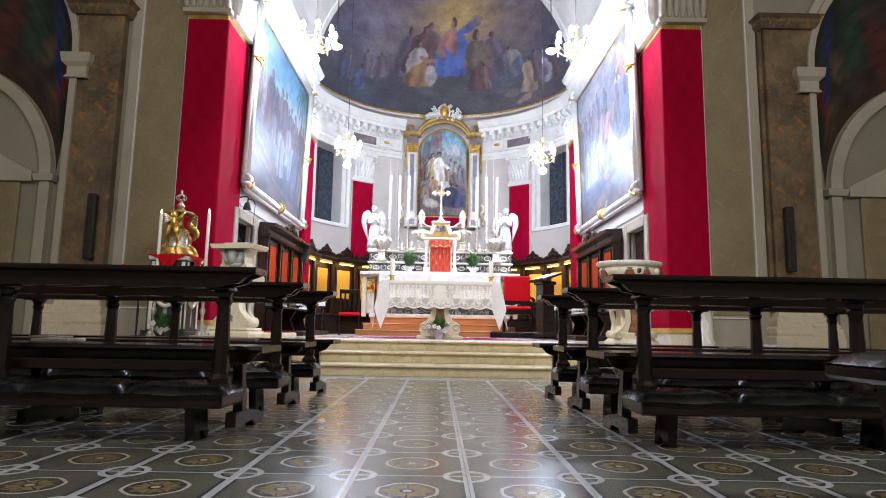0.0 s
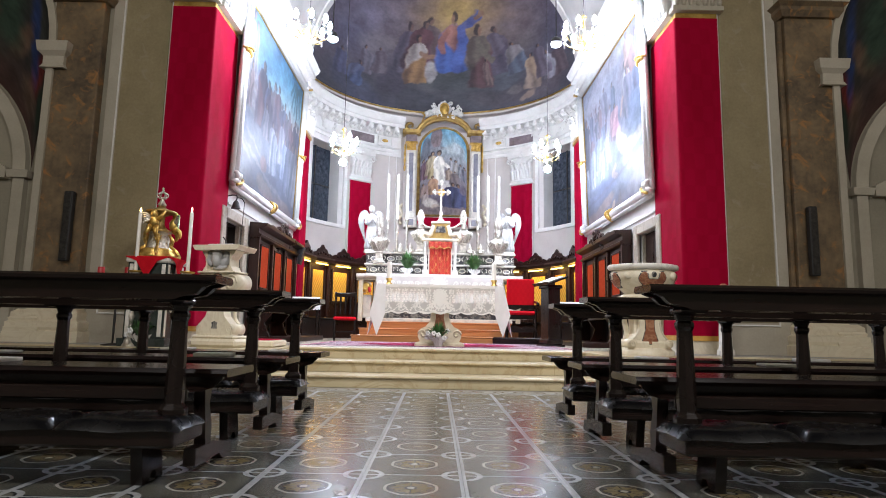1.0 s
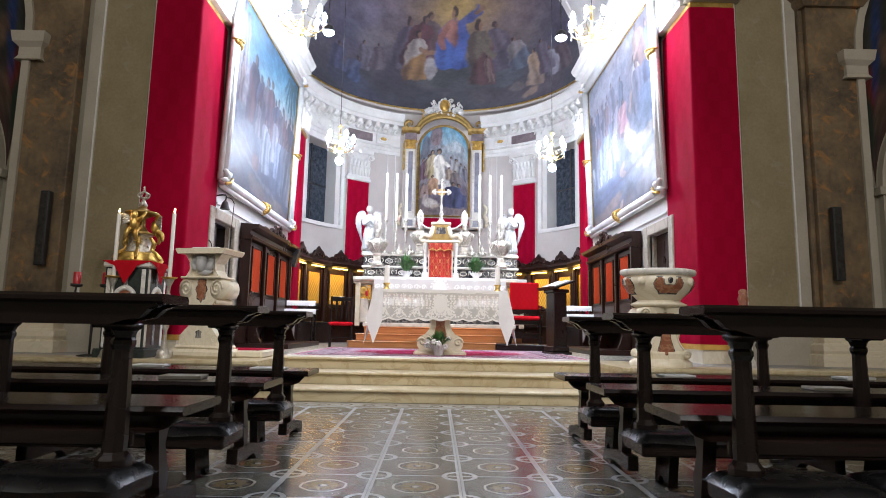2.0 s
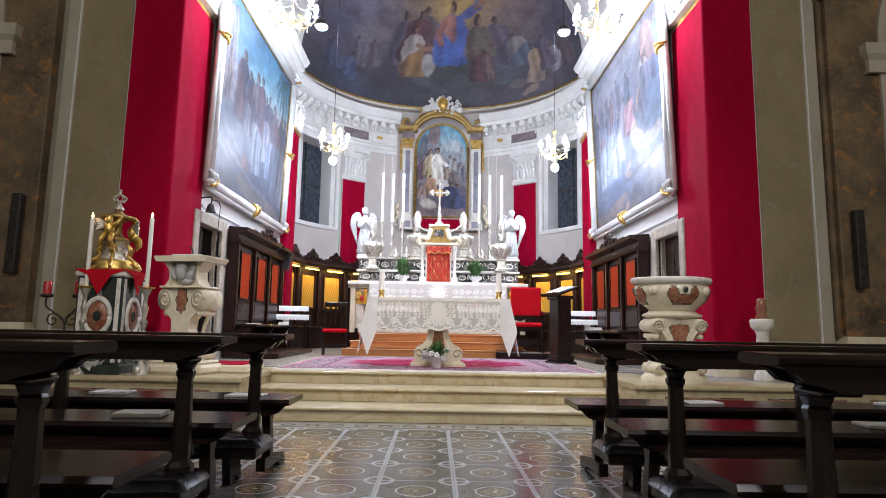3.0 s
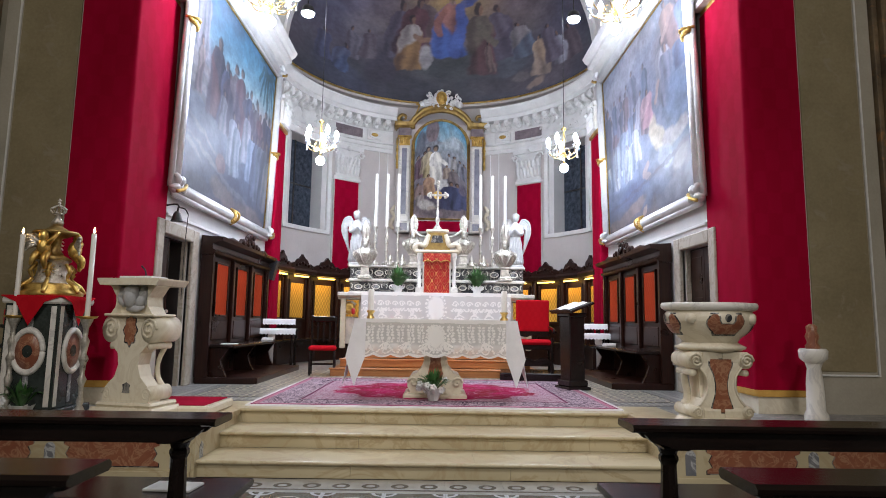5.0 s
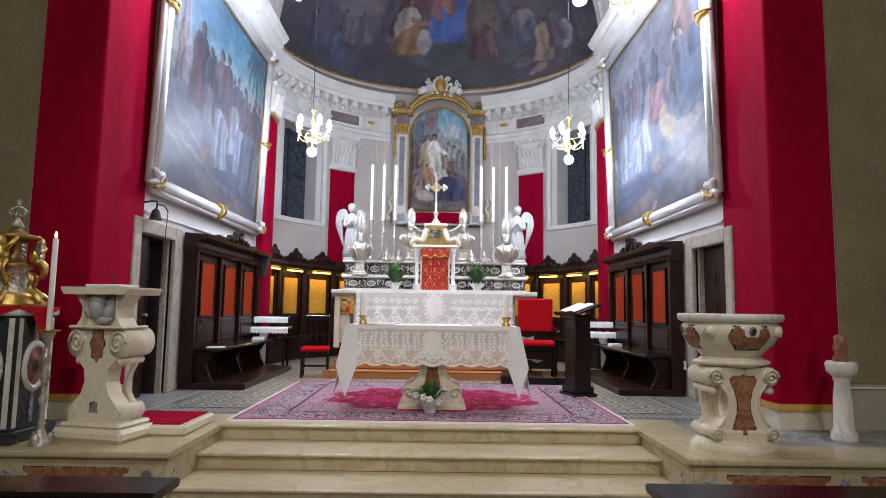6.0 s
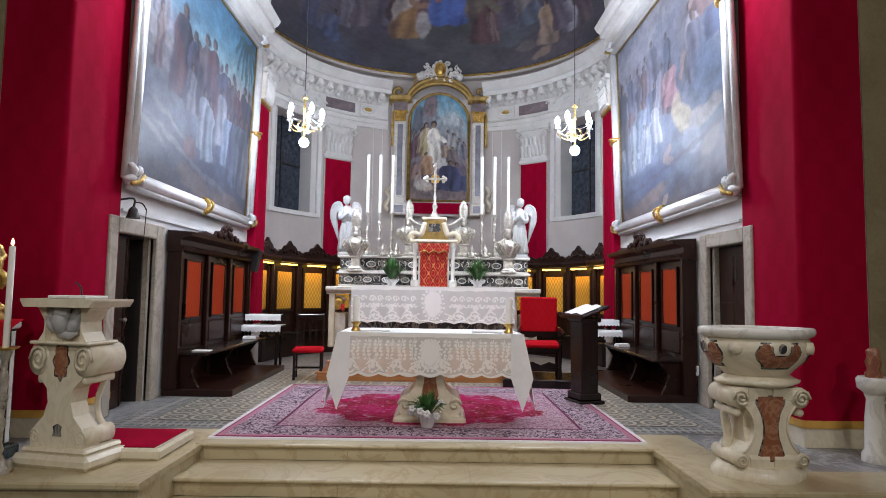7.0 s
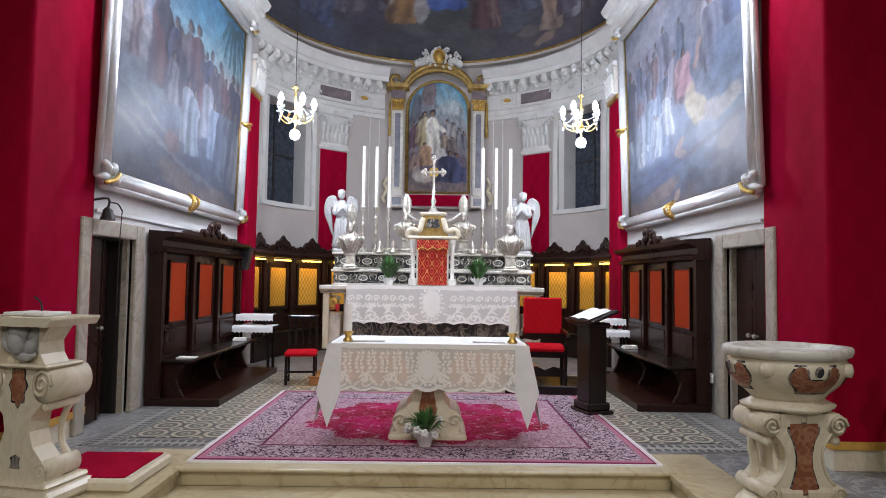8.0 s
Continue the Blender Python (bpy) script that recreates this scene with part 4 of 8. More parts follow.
# windows
for d0, nm in ((W0, "window_1"), (180 - W1, "window_2")):
    mid = d0 + (W1 - W0) / 2
    wd = thing(nm, (0, 0, 0), "tall dark leaded window in a white splayed reveal", "window", kind="structure")
    g = G()
    for z in (WZ0 - 0.1, WZ1):
        arc_block(g, AR - 0.05, AR + 0.02, d0 - 1.5, d0 + (W1 - W0) + 1.5, z, z + 0.1)
    for a in (d0 - 1.5, d0 + (W1 - W0)):
        arc_block(g, AR - 0.05, AR + 0.02, a, a + 1.5, WZ0, WZ1)
    part("window_frame", g, M["stucco"], wd)
    g = G()
    arc_block(g, AR + 0.02, AR + 0.5, d0, d0 + 2.2, WZ0, WZ1, 1)
    arc_block(g, AR + 0.02, AR + 0.5, d0 + (W1 - W0) - 2.2, d0 + (W1 - W0), WZ0, WZ1, 1)
    part("reveal", g, M["plaster"], wd)
    cx, cy = on_arc(AR + 0.42, mid)
    mm = pose(cx, cy, 0, 0, 0, -(mid - 90))
    for i in range(2):
        for j in range(2):
            xa, za = -0.62 + 0.63 * i, WZ0 + 0.02 + 1.12 * j
            pane = part("pane", G().box(xa, xa + 0.6, -0.006, 0.006, za, za + 1.08), None, wd)
            pane.data.materials.clear()
            pane.data.materials.append(M.setdefault("leaded", mottled("dark_leaded_glass", (0.015, 0.02, 0.03), (0.06, 0.075, 0.1), 9, 0.2, 0, 0.5, 16, 0.01)))
            pane.matrix_basis = mm
    bars = G().box(-0.66, -0.62, -0.02, 0.02, WZ0, WZ1).box(0.6, 0.64, -0.02, 0.02, WZ0, WZ1).box(-0.03, 0.01, -0.02, 0.02, WZ0, WZ1).box(-0.62, 0.6, -0.018, 0.018, WZ0 + 1.1, WZ0 + 1.14)
    part("window_bars", bars, M["iron"], wd).matrix_basis = mm
    part("window_back", G().box(-0.8, 0.8, 0.1, 0.14, WZ0 - 0.1, WZ1 + 0.1), M["blackplastic"], wd).matrix_basis = mm

# chancel arch piers with crimson hangings
for s in (-1, 1):
    p = thing("arch_pier", (s * 3.72, 9.1, C), "chancel arch pier wrapped in crimson damask on a moulded stone base", "pier", "chancel arch piers", 0, "structure")
    xi, xo = -s * 0.28, s * 0.34     # inner and outer edge
    a, b = min(xi, xo), max(xi, xo)
    part("pier_core", G().box(a + 0.02, b - 0.02, -0.04, 0.93, 0.1, 5.0), M["plaster"], p)
    base = [(0.0, 0.0), (0.16, 0.0), (0.16, 0.07), (0.11, 0.09), (0.13, 0.11), (0.13, 0.14), (0.08, 0.16), (0.05, 0.2), (0.0, 0.22)]
    path = [(xo, -0.06), (xi, -0.06), (xi, 0.95)] if s > 0 else [(xi, 0.95), (xi, -0.06), (xo, -0.06)]
    path = list(reversed(path))
    part("pier_base", G().sweep(base, path), M["ivory"], p, "moulded ivory stone base")

    def fold(u, v, s=s, xi=xi, xo=xo):
        w = 0.76 / (0.76 + 0.98)
        k = 0.004 * math.sin(u * 17 + 2 * math.sin(3 * v)) * (1 - 0.7 * v)
        if u < w:
            return (xo + (xi - xo) * u / w, -0.075 + k, 0.24 + 4.73 * v)
        return (xi - s * (0.015 + k), -0.075 + 1.02 * (u - w) / (1 - w), 0.24 + 4.73 * v)
    part("drape", sheet(fold, 60, 12), M["damask"], p, "crimson damask hanging, darker towards the nave")

    def hem(u, v, s=s, xi=xi, xo=xo):
        q = Vector(fold(u, 0))
        return (q.x - (s * 0.006 if u > 0.44 else 0), q.y - (0.006 if u <= 0.44 else 0), 0.18 + 0.07 * v)
    part("hem", sheet(hem, 60, 1), M["yellowcloth"], p, "ochre braid along the foot of the hanging")
    part("gilt_band", G().sweep([(0, 4.96), (0.05, 4.96), (0.06, 5.0), (0.05, 5.04), (0, 5.05)], path), M["gold"], p)
    # the nave side takes the darker band colour, the inner side white stucco
    part("capital_front", capital(G().at(pose((xi + xo) / 2, -0.06, 5.05)), 0.76, 0.1, 0.95), M["band"], p, "leafy capital facing the nave, darker than the inner side")
    part("capital_side", capital(G().at(pose(xi, 0.5, 5.05, 0, 0, -s * 90)), 0.92, 0.1, 0.95), M["stucco"], p, "white leafy capital with gilded touches")
    part("impost", G().sweep([(0, 6.0), (0.08, 6.0), (0.14, 6.1), (0.14, 6.3), (0.24, 6.4), (0.24, 6.6), (0, 6.77)], path), M["stucco"], p)
    part("impost_core", G().box(a + 0.01, b - 0.01, -0.05, 0.94, 5.0, 6.77), M["stucco"], p)

# slim draped pilasters where the chancel meets the apse
for s in (-1, 1):
    p = thing("chancel_pilaster", (s * 3.45, 14.55, C), "slim pilaster hung with crimson damask under a gilded leafy capital", "pilaster", "slim chancel pilasters", 0, "structure")
    part("shaft", G().box(min(0, -s * 0.15), max(0, -s * 0.15), 0, 0.55, 0, 4.9, 0.008), M["apse"], p)
    q = lambda u, v, s=s: ((-s * 0.155 * min(1, u * 4), -0.012, 0.75 + 4.1 * v) if u <= 0.25 else (-s * (0.162 + 0.004 * math.sin(u * 40)), (u - 0.25) / 0.75 * 0.55 - 0.01, 0.75 + 4.1 * v))
    part("drape", sheet(q, 24, 6), M["damask"], p, "crimson damask hanging")
    part("gilt_band", G().box(min(0.0, -s * 0.2), max(0.0, -s * 0.2), -0.05, 0.58, 4.86, 4.95, 0.015), M["gold"], p)
    part("capital_side", capital(G().at(pose(-s * 0.15, 0.27, 4.95, 0, 0, -s * 90)), 0.5, 0.09, 0.6), M["stucco"], p)
    part("capital_front", capital(G().at(pose(-s * 0.07, -0.01, 4.95)), 0.16, 0.06, 0.6), M["gold"], p)

# ---- nave flank walls beside the arch ----
for s in (-1, 1):
    q = thing("wall_panel", (s * 4.43, 9.1, C), "framed ochre stucco panel on the nave wall", "wall panel", "ochre wall panels", 0, "structure")
    part("panel_field", G().box(-0.52, 0.52, -0.02, 0.0, 0.0, 7.2), M["band"], q)
    part("panel_face", G().box(-0.33, 0.33, -0.032, -0.02, 0.45, 7.1, 0.004), M["ochre_wall"], q)
    g = G()
    for x in (-0.365, 0.345):
        g.box(x, x + 0.02, -0.045, -0.02, 0.4, 7.1, 0.005)
    g.box(-0.345, 0.345, -0.045, -0.02, 0.4, 0.42, 0.005)
    part("panel_moulding", g, M["stucco"], q)
    q = thing("marble_pilaster", (s * 5.38, 9.1, C), "brown ochre marble pilaster on a moulded pale stone base", "pilaster", "brown marble pilasters", 0, "structure")
    part("shaft", G().box(-0.36, 0.36, -0.16, 0.0, 0.5, 5.0, 0.012).box(-0.42, -0.36, -0.08, 0, 0.5, 5.0, 0.008), M["ochrestone"], q)
    base = [(0.0, 0.0), (0.14, 0.0), (0.14, 0.14), (0.1, 0.16), (0.12, 0.2), (0.12, 0.27), (0.07, 0.3), (0.08, 0.36), (0.08, 0.4), (0.02, 0.45), (0.0, 0.52)]
    pth = [(-0.37, 0.0), (-0.37, -0.17), (0.37, -0.17), (0.37, 0.0)]
    part("pilaster_base", G().sweep(base, list(reversed(pth))), M["ivory"], q)
    part("pilaster_cap", G().sweep([(0, 4.95), (0.05, 4.95), (0.1, 5.03), (0.1, 5.09), (0.16, 5.14), (0, 5.2)], list(reversed(pth))), M["ochrestone"], q)
    spk = thing("column_speaker", (s * 5.2, 8.93, 1.54), "tall slim black column loudspeaker on the marble pilaster", "loudspeaker", "column loudspeakers")
    part("housing", G().box(-0.06, 0.06, -0.11, -0.012, 0, 0.98, 0.012), M["blackplastic"], spk)
    part("grille", G().box(-0.045, 0.045, -0.116, -0.109, 0.03, 0.95, 0.003), M["iron"], spk)
    part("bracket", G().box(-0.02, 0.02, -0.02, 0.03, 0.4, 0.6), M["iron"], spk)
    # blind arches with a lunette
    q = thing("side_arch", (s * 7.74, 9.1, C - 0.1), "pale stone side arch with a dark painted lunette", "arch", "side arches", 0, "structure")
    q.scale = (s, 1, 1)

    def ring(r0, r1, z, y0, y1, n=24):
        g = G()
        for i in range(n):
            t = [math.pi * i / n, math.pi * (i + 1) / n]
            g.prism([(-r0 * math.cos(t[0]), z + r0 * math.sin(t[0])), (-r0 * math.cos(t[1]), z + r0 * math.sin(t[1])), (-r1 * math.cos(t[1]), z + r1 * math.sin(t[1])), (-r1 * math.cos(t[0]), z + r1 * math.sin(t[0]))], y0, y1)
        return g
    g = ring(1.98, 2.08, 4.4, -0.2, 0).box(-2.08, -1.98, -0.2, 0, 0, 4.0)
    part("outer_arch", g, M["band"], q)
    part("arch_base", G().sweep([(0, 0.0), (0.1, 0.0), (0.1, 0.3), (0.05, 0.34), (0.07, 0.42), (0.0, 0.5)], [(-1.96, 0), (-1.96, -0.2), (-2.22, -0.2), (-2.22, 0)]), M["ivory"], q)
    part("outer_arch_roll", ring(2.08, 2.2, 4.4, -0.14, 0).box(-2.2, -2.08, -0.14, 0, 0, 4.0), M["band"], q)
    part("outer_capital", G().sweep([(0, 4.0), (0.05, 4.0), (0.02, 4.06), (0.02, 4.18), (0.08, 4.24), (0.1, 4.38), (0, 4.4)], [(-1.96, 0), (-1.96, -0.2), (-2.22, -0.2), (-2.22, 0)]), M["band"], q)
    part("inner_arch", ring(1.6, 1.78, 2.5, -0.1, 0).box(-1.78, -1.62, -0.1, 0, 0, 2.42), M["band"], q)
    part("inner_capital", G().sweep([(0, 2.4), (0.04, 2.4), (0.06, 2.5), (0, 2.52)], [(-1.6, 0), (-1.6, -0.1), (-1.8, -0.1), (-1.8, 0)]), M["band"], q)

    def lun(u, v):
        t = math.pi * u
        e = 1.8 + (1.96 - 1.8) * v
        z = 2.5 + 1.9 * v
        return (-e * math.cos(t), -0.012, z + e * math.sin(t) * (1 - 0.0 * v))
    lu = Canvas(160, 60, 0.5, [(0.0, (0.05, 0.025, 0.02)), (0.5, (0.025, 0.028, 0.026)), (1.0, (0.03, 0.03, 0.026))], 61)
    for u, v, a, b, c, t in ((0.1, 0.5, 0.035, 0.3, (0.11, 0.014, 0.01), 12), (0.16, 0.62, 0.03, 0.3, (0.016, 0.03, 0.1), -14), (0.05, 0.4, 0.04, 0.3, (0.015, 0.025, 0.016), 5), (0.21, 0.45, 0.025, 0.2, (0.1, 0.06, 0.04), 20), (0.28, 0.6, 0.06, 0.3, (0.025, 0.045, 0.03), -8), (0.36, 0.4, 0.04, 0.35, (0.08, 0.025, 0.02), 10), (0.13, 0.2, 0.05, 0.12, (0.07, 0.045, 0.03), -20)):
        lu.blot(u, v, a, b, c, t, 0.7, 0.85)
    part("lunette", lu.onto(lun), M.setdefault("lunette", pigment("lunette_fresco", 0.8, 40)), q, "dark fresco with plain masses of red and blue")
    ped = [(-1.5, 2.55), (0.0, 3.3), (1.5, 2.55), (1.5, 2.4), (-1.5, 2.4)]
    part("pediment", G().prism(ped, -0.1, 0), M["band"], q)
    part("niche_field", G().box(-1.3, 1.3, -0.05, 0, 0, 2.4, 0.01), M["ochre_wall"], q)

# ---- large wall paintings in silvered frames ----
FY0, FY1, FZ0, FZ1 = 10.05, 14.28, 3.0, 6.3
pl = Canvas(300, 250, 0.78, [(0.0, (0.075, 0.06, 0.055)), (0.12, (0.05, 0.055, 0.075)), (0.34, (0.06, 0.068, 0.095)), (0.5, (0.12, 0.125, 0.15)), (0.6, (0.26, 0.24, 0.24)), (0.72, (0.17, 0.27, 0.3)), (0.86, (0.075, 0.2, 0.3)), (1.0, (0.035, 0.12, 0.24))], 21, 0.08)
pl.blot(0.15, 0.9, 0.3, 0.2, (0.04, 0.13, 0.26), 0, 1.2, 0.6).blot(0.95, 0.6, 0.1, 0.08, (0.3, 0.22, 0.2), 0, 1.0, 0.6)
for v, t in ((0.58, 0.2), (0.53, 0.13), (0.49, 0.17), (0.45, 0.1)):
    pl.blot(0.1, v, 0.2, 0.02, (t, t * 0.92, t * 0.9), -4, 0.3, 0.85, 0.2)
pl.robed(0.1, 0.62, 0.34, (0.22, 0.2, 0.22), None, 0.2).robed(0.15, 0.62, 0.3, (0.2, 0.19, 0.21), None, 0.22).robed(0.13, 0.44, 0.26, (0.12, 0.08, 0.08), (0.2, 0.15, 0.14), 0.22)
for a in (-160, -130, -105, -80, -50, -25, 10, 150):
    t = math.radians(a)
    pl.limb([(0.86, 0.9), (0.86 + 0.07 * math.cos(t), 0.91 + 0.05 * math.sin(t) + 0.03), (0.86 + 0.13 * math.cos(t), 0.88 + 0.16 * math.sin(t))], 0.011, (0.03, 0.075, 0.085), 0.85)
pl.limb([(0.86, 0.9), (0.875, 0.7), (0.87, 0.5)], 0.008, (0.06, 0.085, 0.09), 0.8).limb([(0.9, 0.85), (0.93, 0.6)], 0.007, (0.07, 0.095, 0.1), 0.7)
DUSK = ((0.06, 0.042, 0.055), (0.09, 0.045, 0.045), (0.05, 0.05, 0.08), (0.1, 0.08, 0.085), (0.042, 0.037, 0.046))
r = random.Random(5)
for k, u in enumerate((0.27, 0.3, 0.37, 0.39, 0.46, 0.52, 0.6, 0.64, 0.7, 0.75, 0.79, 0.86, 0.93)):
    pl.robed(u, 0.4 + r.uniform(-0.03, 0.01), (0.36 if u < 0.6 else 0.3) * r.uniform(0.85, 1.12), DUSK[k % 5], DUSK[(k * 3 + 1) % 5], r.uniform(0.3, 0.4), r.uniform(-0.05, 0.05), r.choice((-1, 1)), (0.13, 0.08, 0.06))
for u, v, h, c in ((0.36, 0.36, 0.22, (0.12, 0.11, 0.13)), (0.47, 0.24, 0.28, (0.2, 0.21, 0.24)), (0.52, 0.2, 0.3, (0.17, 0.19, 0.22)), (0.63, 0.3, 0.3, (0.2, 0.2, 0.22)), (0.7, 0.22, 0.3, (0.17, 0.2, 0.26)), (0.78, 0.16, 0.36, (0.08, 0.085, 0.12)), (0.85, 0.14, 0.4, (0.14, 0.15, 0.18)), (0.91, 0.12, 0.42, (0.075, 0.08, 0.1)), (0.96, 0.12, 0.36, (0.2, 0.19, 0.2))):
    pl.robed(u, v, h, c, None if h < 0.29 else tuple(x * 0.8 for x in c), 0.34, 0.02, 1, (0.12, 0.08, 0.06))
for u, v, a, t in ((0.2, 0.3, 0.16, -16), (0.3, 0.2, 0.2, -14), (0.6, 0.12, 0.16, -8), (0.12, 0.22, 0.1, -20)):
    pl.blot(u, v, a, 0.012, (0.12, 0.115, 0.125), t, 0.6, 0.7)
pl.blot(0.38, 0.22, 0.04, 0.04, (0.11, 0.06, 0.055)).blot(0.42, 0.09, 0.13, 0.05, (0.12, 0.09, 0.075), -8).blot(0.8, 0.05, 0.16, 0.05, (0.13, 0.1, 0.085), -4).blot(0.15, 0.07, 0.16, 0.05, (0.05, 0.045, 0.05))
pr = Canvas(300, 250, 0.78, [(0.0, (0.08, 0.065, 0.06)), (0.14, (0.06, 0.07, 0.1)), (0.35, (0.1, 0.12, 0.17)), (0.6, (0.15, 0.16, 0.2)), (0.8, (0.19, 0.19, 0.23)), (1.0, (0.17, 0.19, 0.24))], 31, 0.3)
for u, v, a, b, c, t in ((0.3, 0.85, 0.25, 0.1, (0.24, 0.24, 0.28), 10), (0.55, 0.92, 0.15, 0.07, (0.26, 0.25, 0.28), 0), (0.2, 0.7, 0.12, 0.06, (0.22, 0.2, 0.24), 20), (0.42, 0.68, 0.1, 0.05, (0.13, 0.12, 0.15), -20), (0.86, 0.84, 0.13, 0.13, (0.075, 0.06, 0.065), 20), (0.72, 0.78, 0.07, 0.09, (0.1, 0.085, 0.095), -30), (0.28, 0.42, 0.2, 0.1, (0.22, 0.25, 0.29), 12), (0.25, 0.32, 0.2, 0.06, (0.16, 0.2, 0.26), 8), (0.4, 0.2, 0.3, 0.05, (0.05, 0.065, 0.12), 6), (0.85, 0.45, 0.11, 0.13, (0.1, 0.13, 0.19), -10)):
    pr.blot(u, v, a, b, c, t, 0.8, 0.8)
r = random.Random(8)
for k in range(16):
    u = 0.05 + 0.56 * (k + r.random()) / 16
    c = ((0.14, 0.14, 0.18), (0.07, 0.075, 0.1), (0.2, 0.2, 0.23), (0.13, 0.085, 0.09), (0.1, 0.12, 0.17))[k % 5]
    pr.robed(u, r.uniform(0.4, 0.62), r.uniform(0.18, 0.26), c, None, r.uniform(0.32, 0.45), r.uniform(-0.15, 0.15), r.choice((-1, 1)), (0.16, 0.11, 0.09), (0.06, 0.05, 0.05))
for k in range(9):
    u = 0.06 + 0.4 * (k + r.random()) / 9
    pr.robed(u, r.uniform(0.24, 0.36), r.uniform(0.18, 0.26), ((0.22, 0.25, 0.29), (0.14, 0.17, 0.22), (0.28, 0.29, 0.31))[k % 3], None, 0.36, r.uniform(-0.1, 0.1), 1, (0.18, 0.14, 0.12), (0.09, 0.08, 0.08))
pr.robed(0.07, 0.42, 0.36, (0.06, 0.065, 0.09), None, 0.3).robed(0.93, 0.58, 0.34, (0.06, 0.08, 0.14), (0.09, 0.12, 0.2), 0.42, -0.1).robed(0.84, 0.7, 0.26, (0.15, 0.085, 0.07), (0.22, 0.13, 0.1), 0.5, -0.2).robed(0.72, 0.5, 0.32, (0.17, 0.17, 0.2), (0.25, 0.24, 0.26), 0.4, 0.1).robed(0.78, 0.48, 0.3, (0.13, 0.13, 0.17), None, 0.36, -0.05).robed(0.56, 0.46, 0.2, (0.28, 0.15, 0.17), (0.32, 0.2, 0.21), 0.6, 0.1)
pr.blot(0.86, 0.47, 0.1, 0.12, (0.1, 0.13, 0.19), -15, 0.4).blot(0.66, 0.38, 0.08, 0.06, (0.34, 0.29, 0.2), -28, 0.3).blot(0.62, 0.44, 0.04, 0.05, (0.32, 0.27, 0.19), 15, 0.3).blot(0.76, 0.33, 0.06, 0.05, (0.24, 0.22, 0.22), 10).blot(0.86, 0.34, 0.08, 0.035, (0.26, 0.24, 0.23), 12).blot(0.72, 0.26, 0.07, 0.05, (0.18, 0.2, 0.26), -10).blot(0.85, 0.22, 0.06, 0.04, (0.16, 0.14, 0.15), 20).limb([(0.55, 0.28), (0.5, 0.24), (0.56, 0.22)], 0.014, (0.22, 0.16, 0.14)).limb([(0.7, 0.62), (0.66, 0.54)], 0.01, (0.26, 0.18, 0.15)).limb([(0.82, 0.86), (0.76, 0.8)], 0.012, (0.26, 0.17, 0.14))
pr.limb([(0.05, 0.15), (0.5, 0.2), (0.98, 0.28)], 0.008, (0.05, 0.05, 0.07), 0.7).blot(0.35, 0.1, 0.18, 0.035, (0.15, 0.11, 0.09), 8).blot(0.12, 0.06, 0.12, 0.03, (0.12, 0.085, 0.07)).blot(0.5, 0.07, 0.03, 0.02, (0.26, 0.2, 0.15), 30).blot(0.8, 0.1, 0.16, 0.05, (0.12, 0.12, 0.15), 8)
pl.veil((0.1, 0.12, 0.16), 0.32)
pr.veil((0.14, 0.15, 0.19), 0.25)
M["paintL"], M["paintR"] = pigment("desert_procession_oil", 0.5, 60), pigment("stormy_assembly_oil", 0.5, 60)
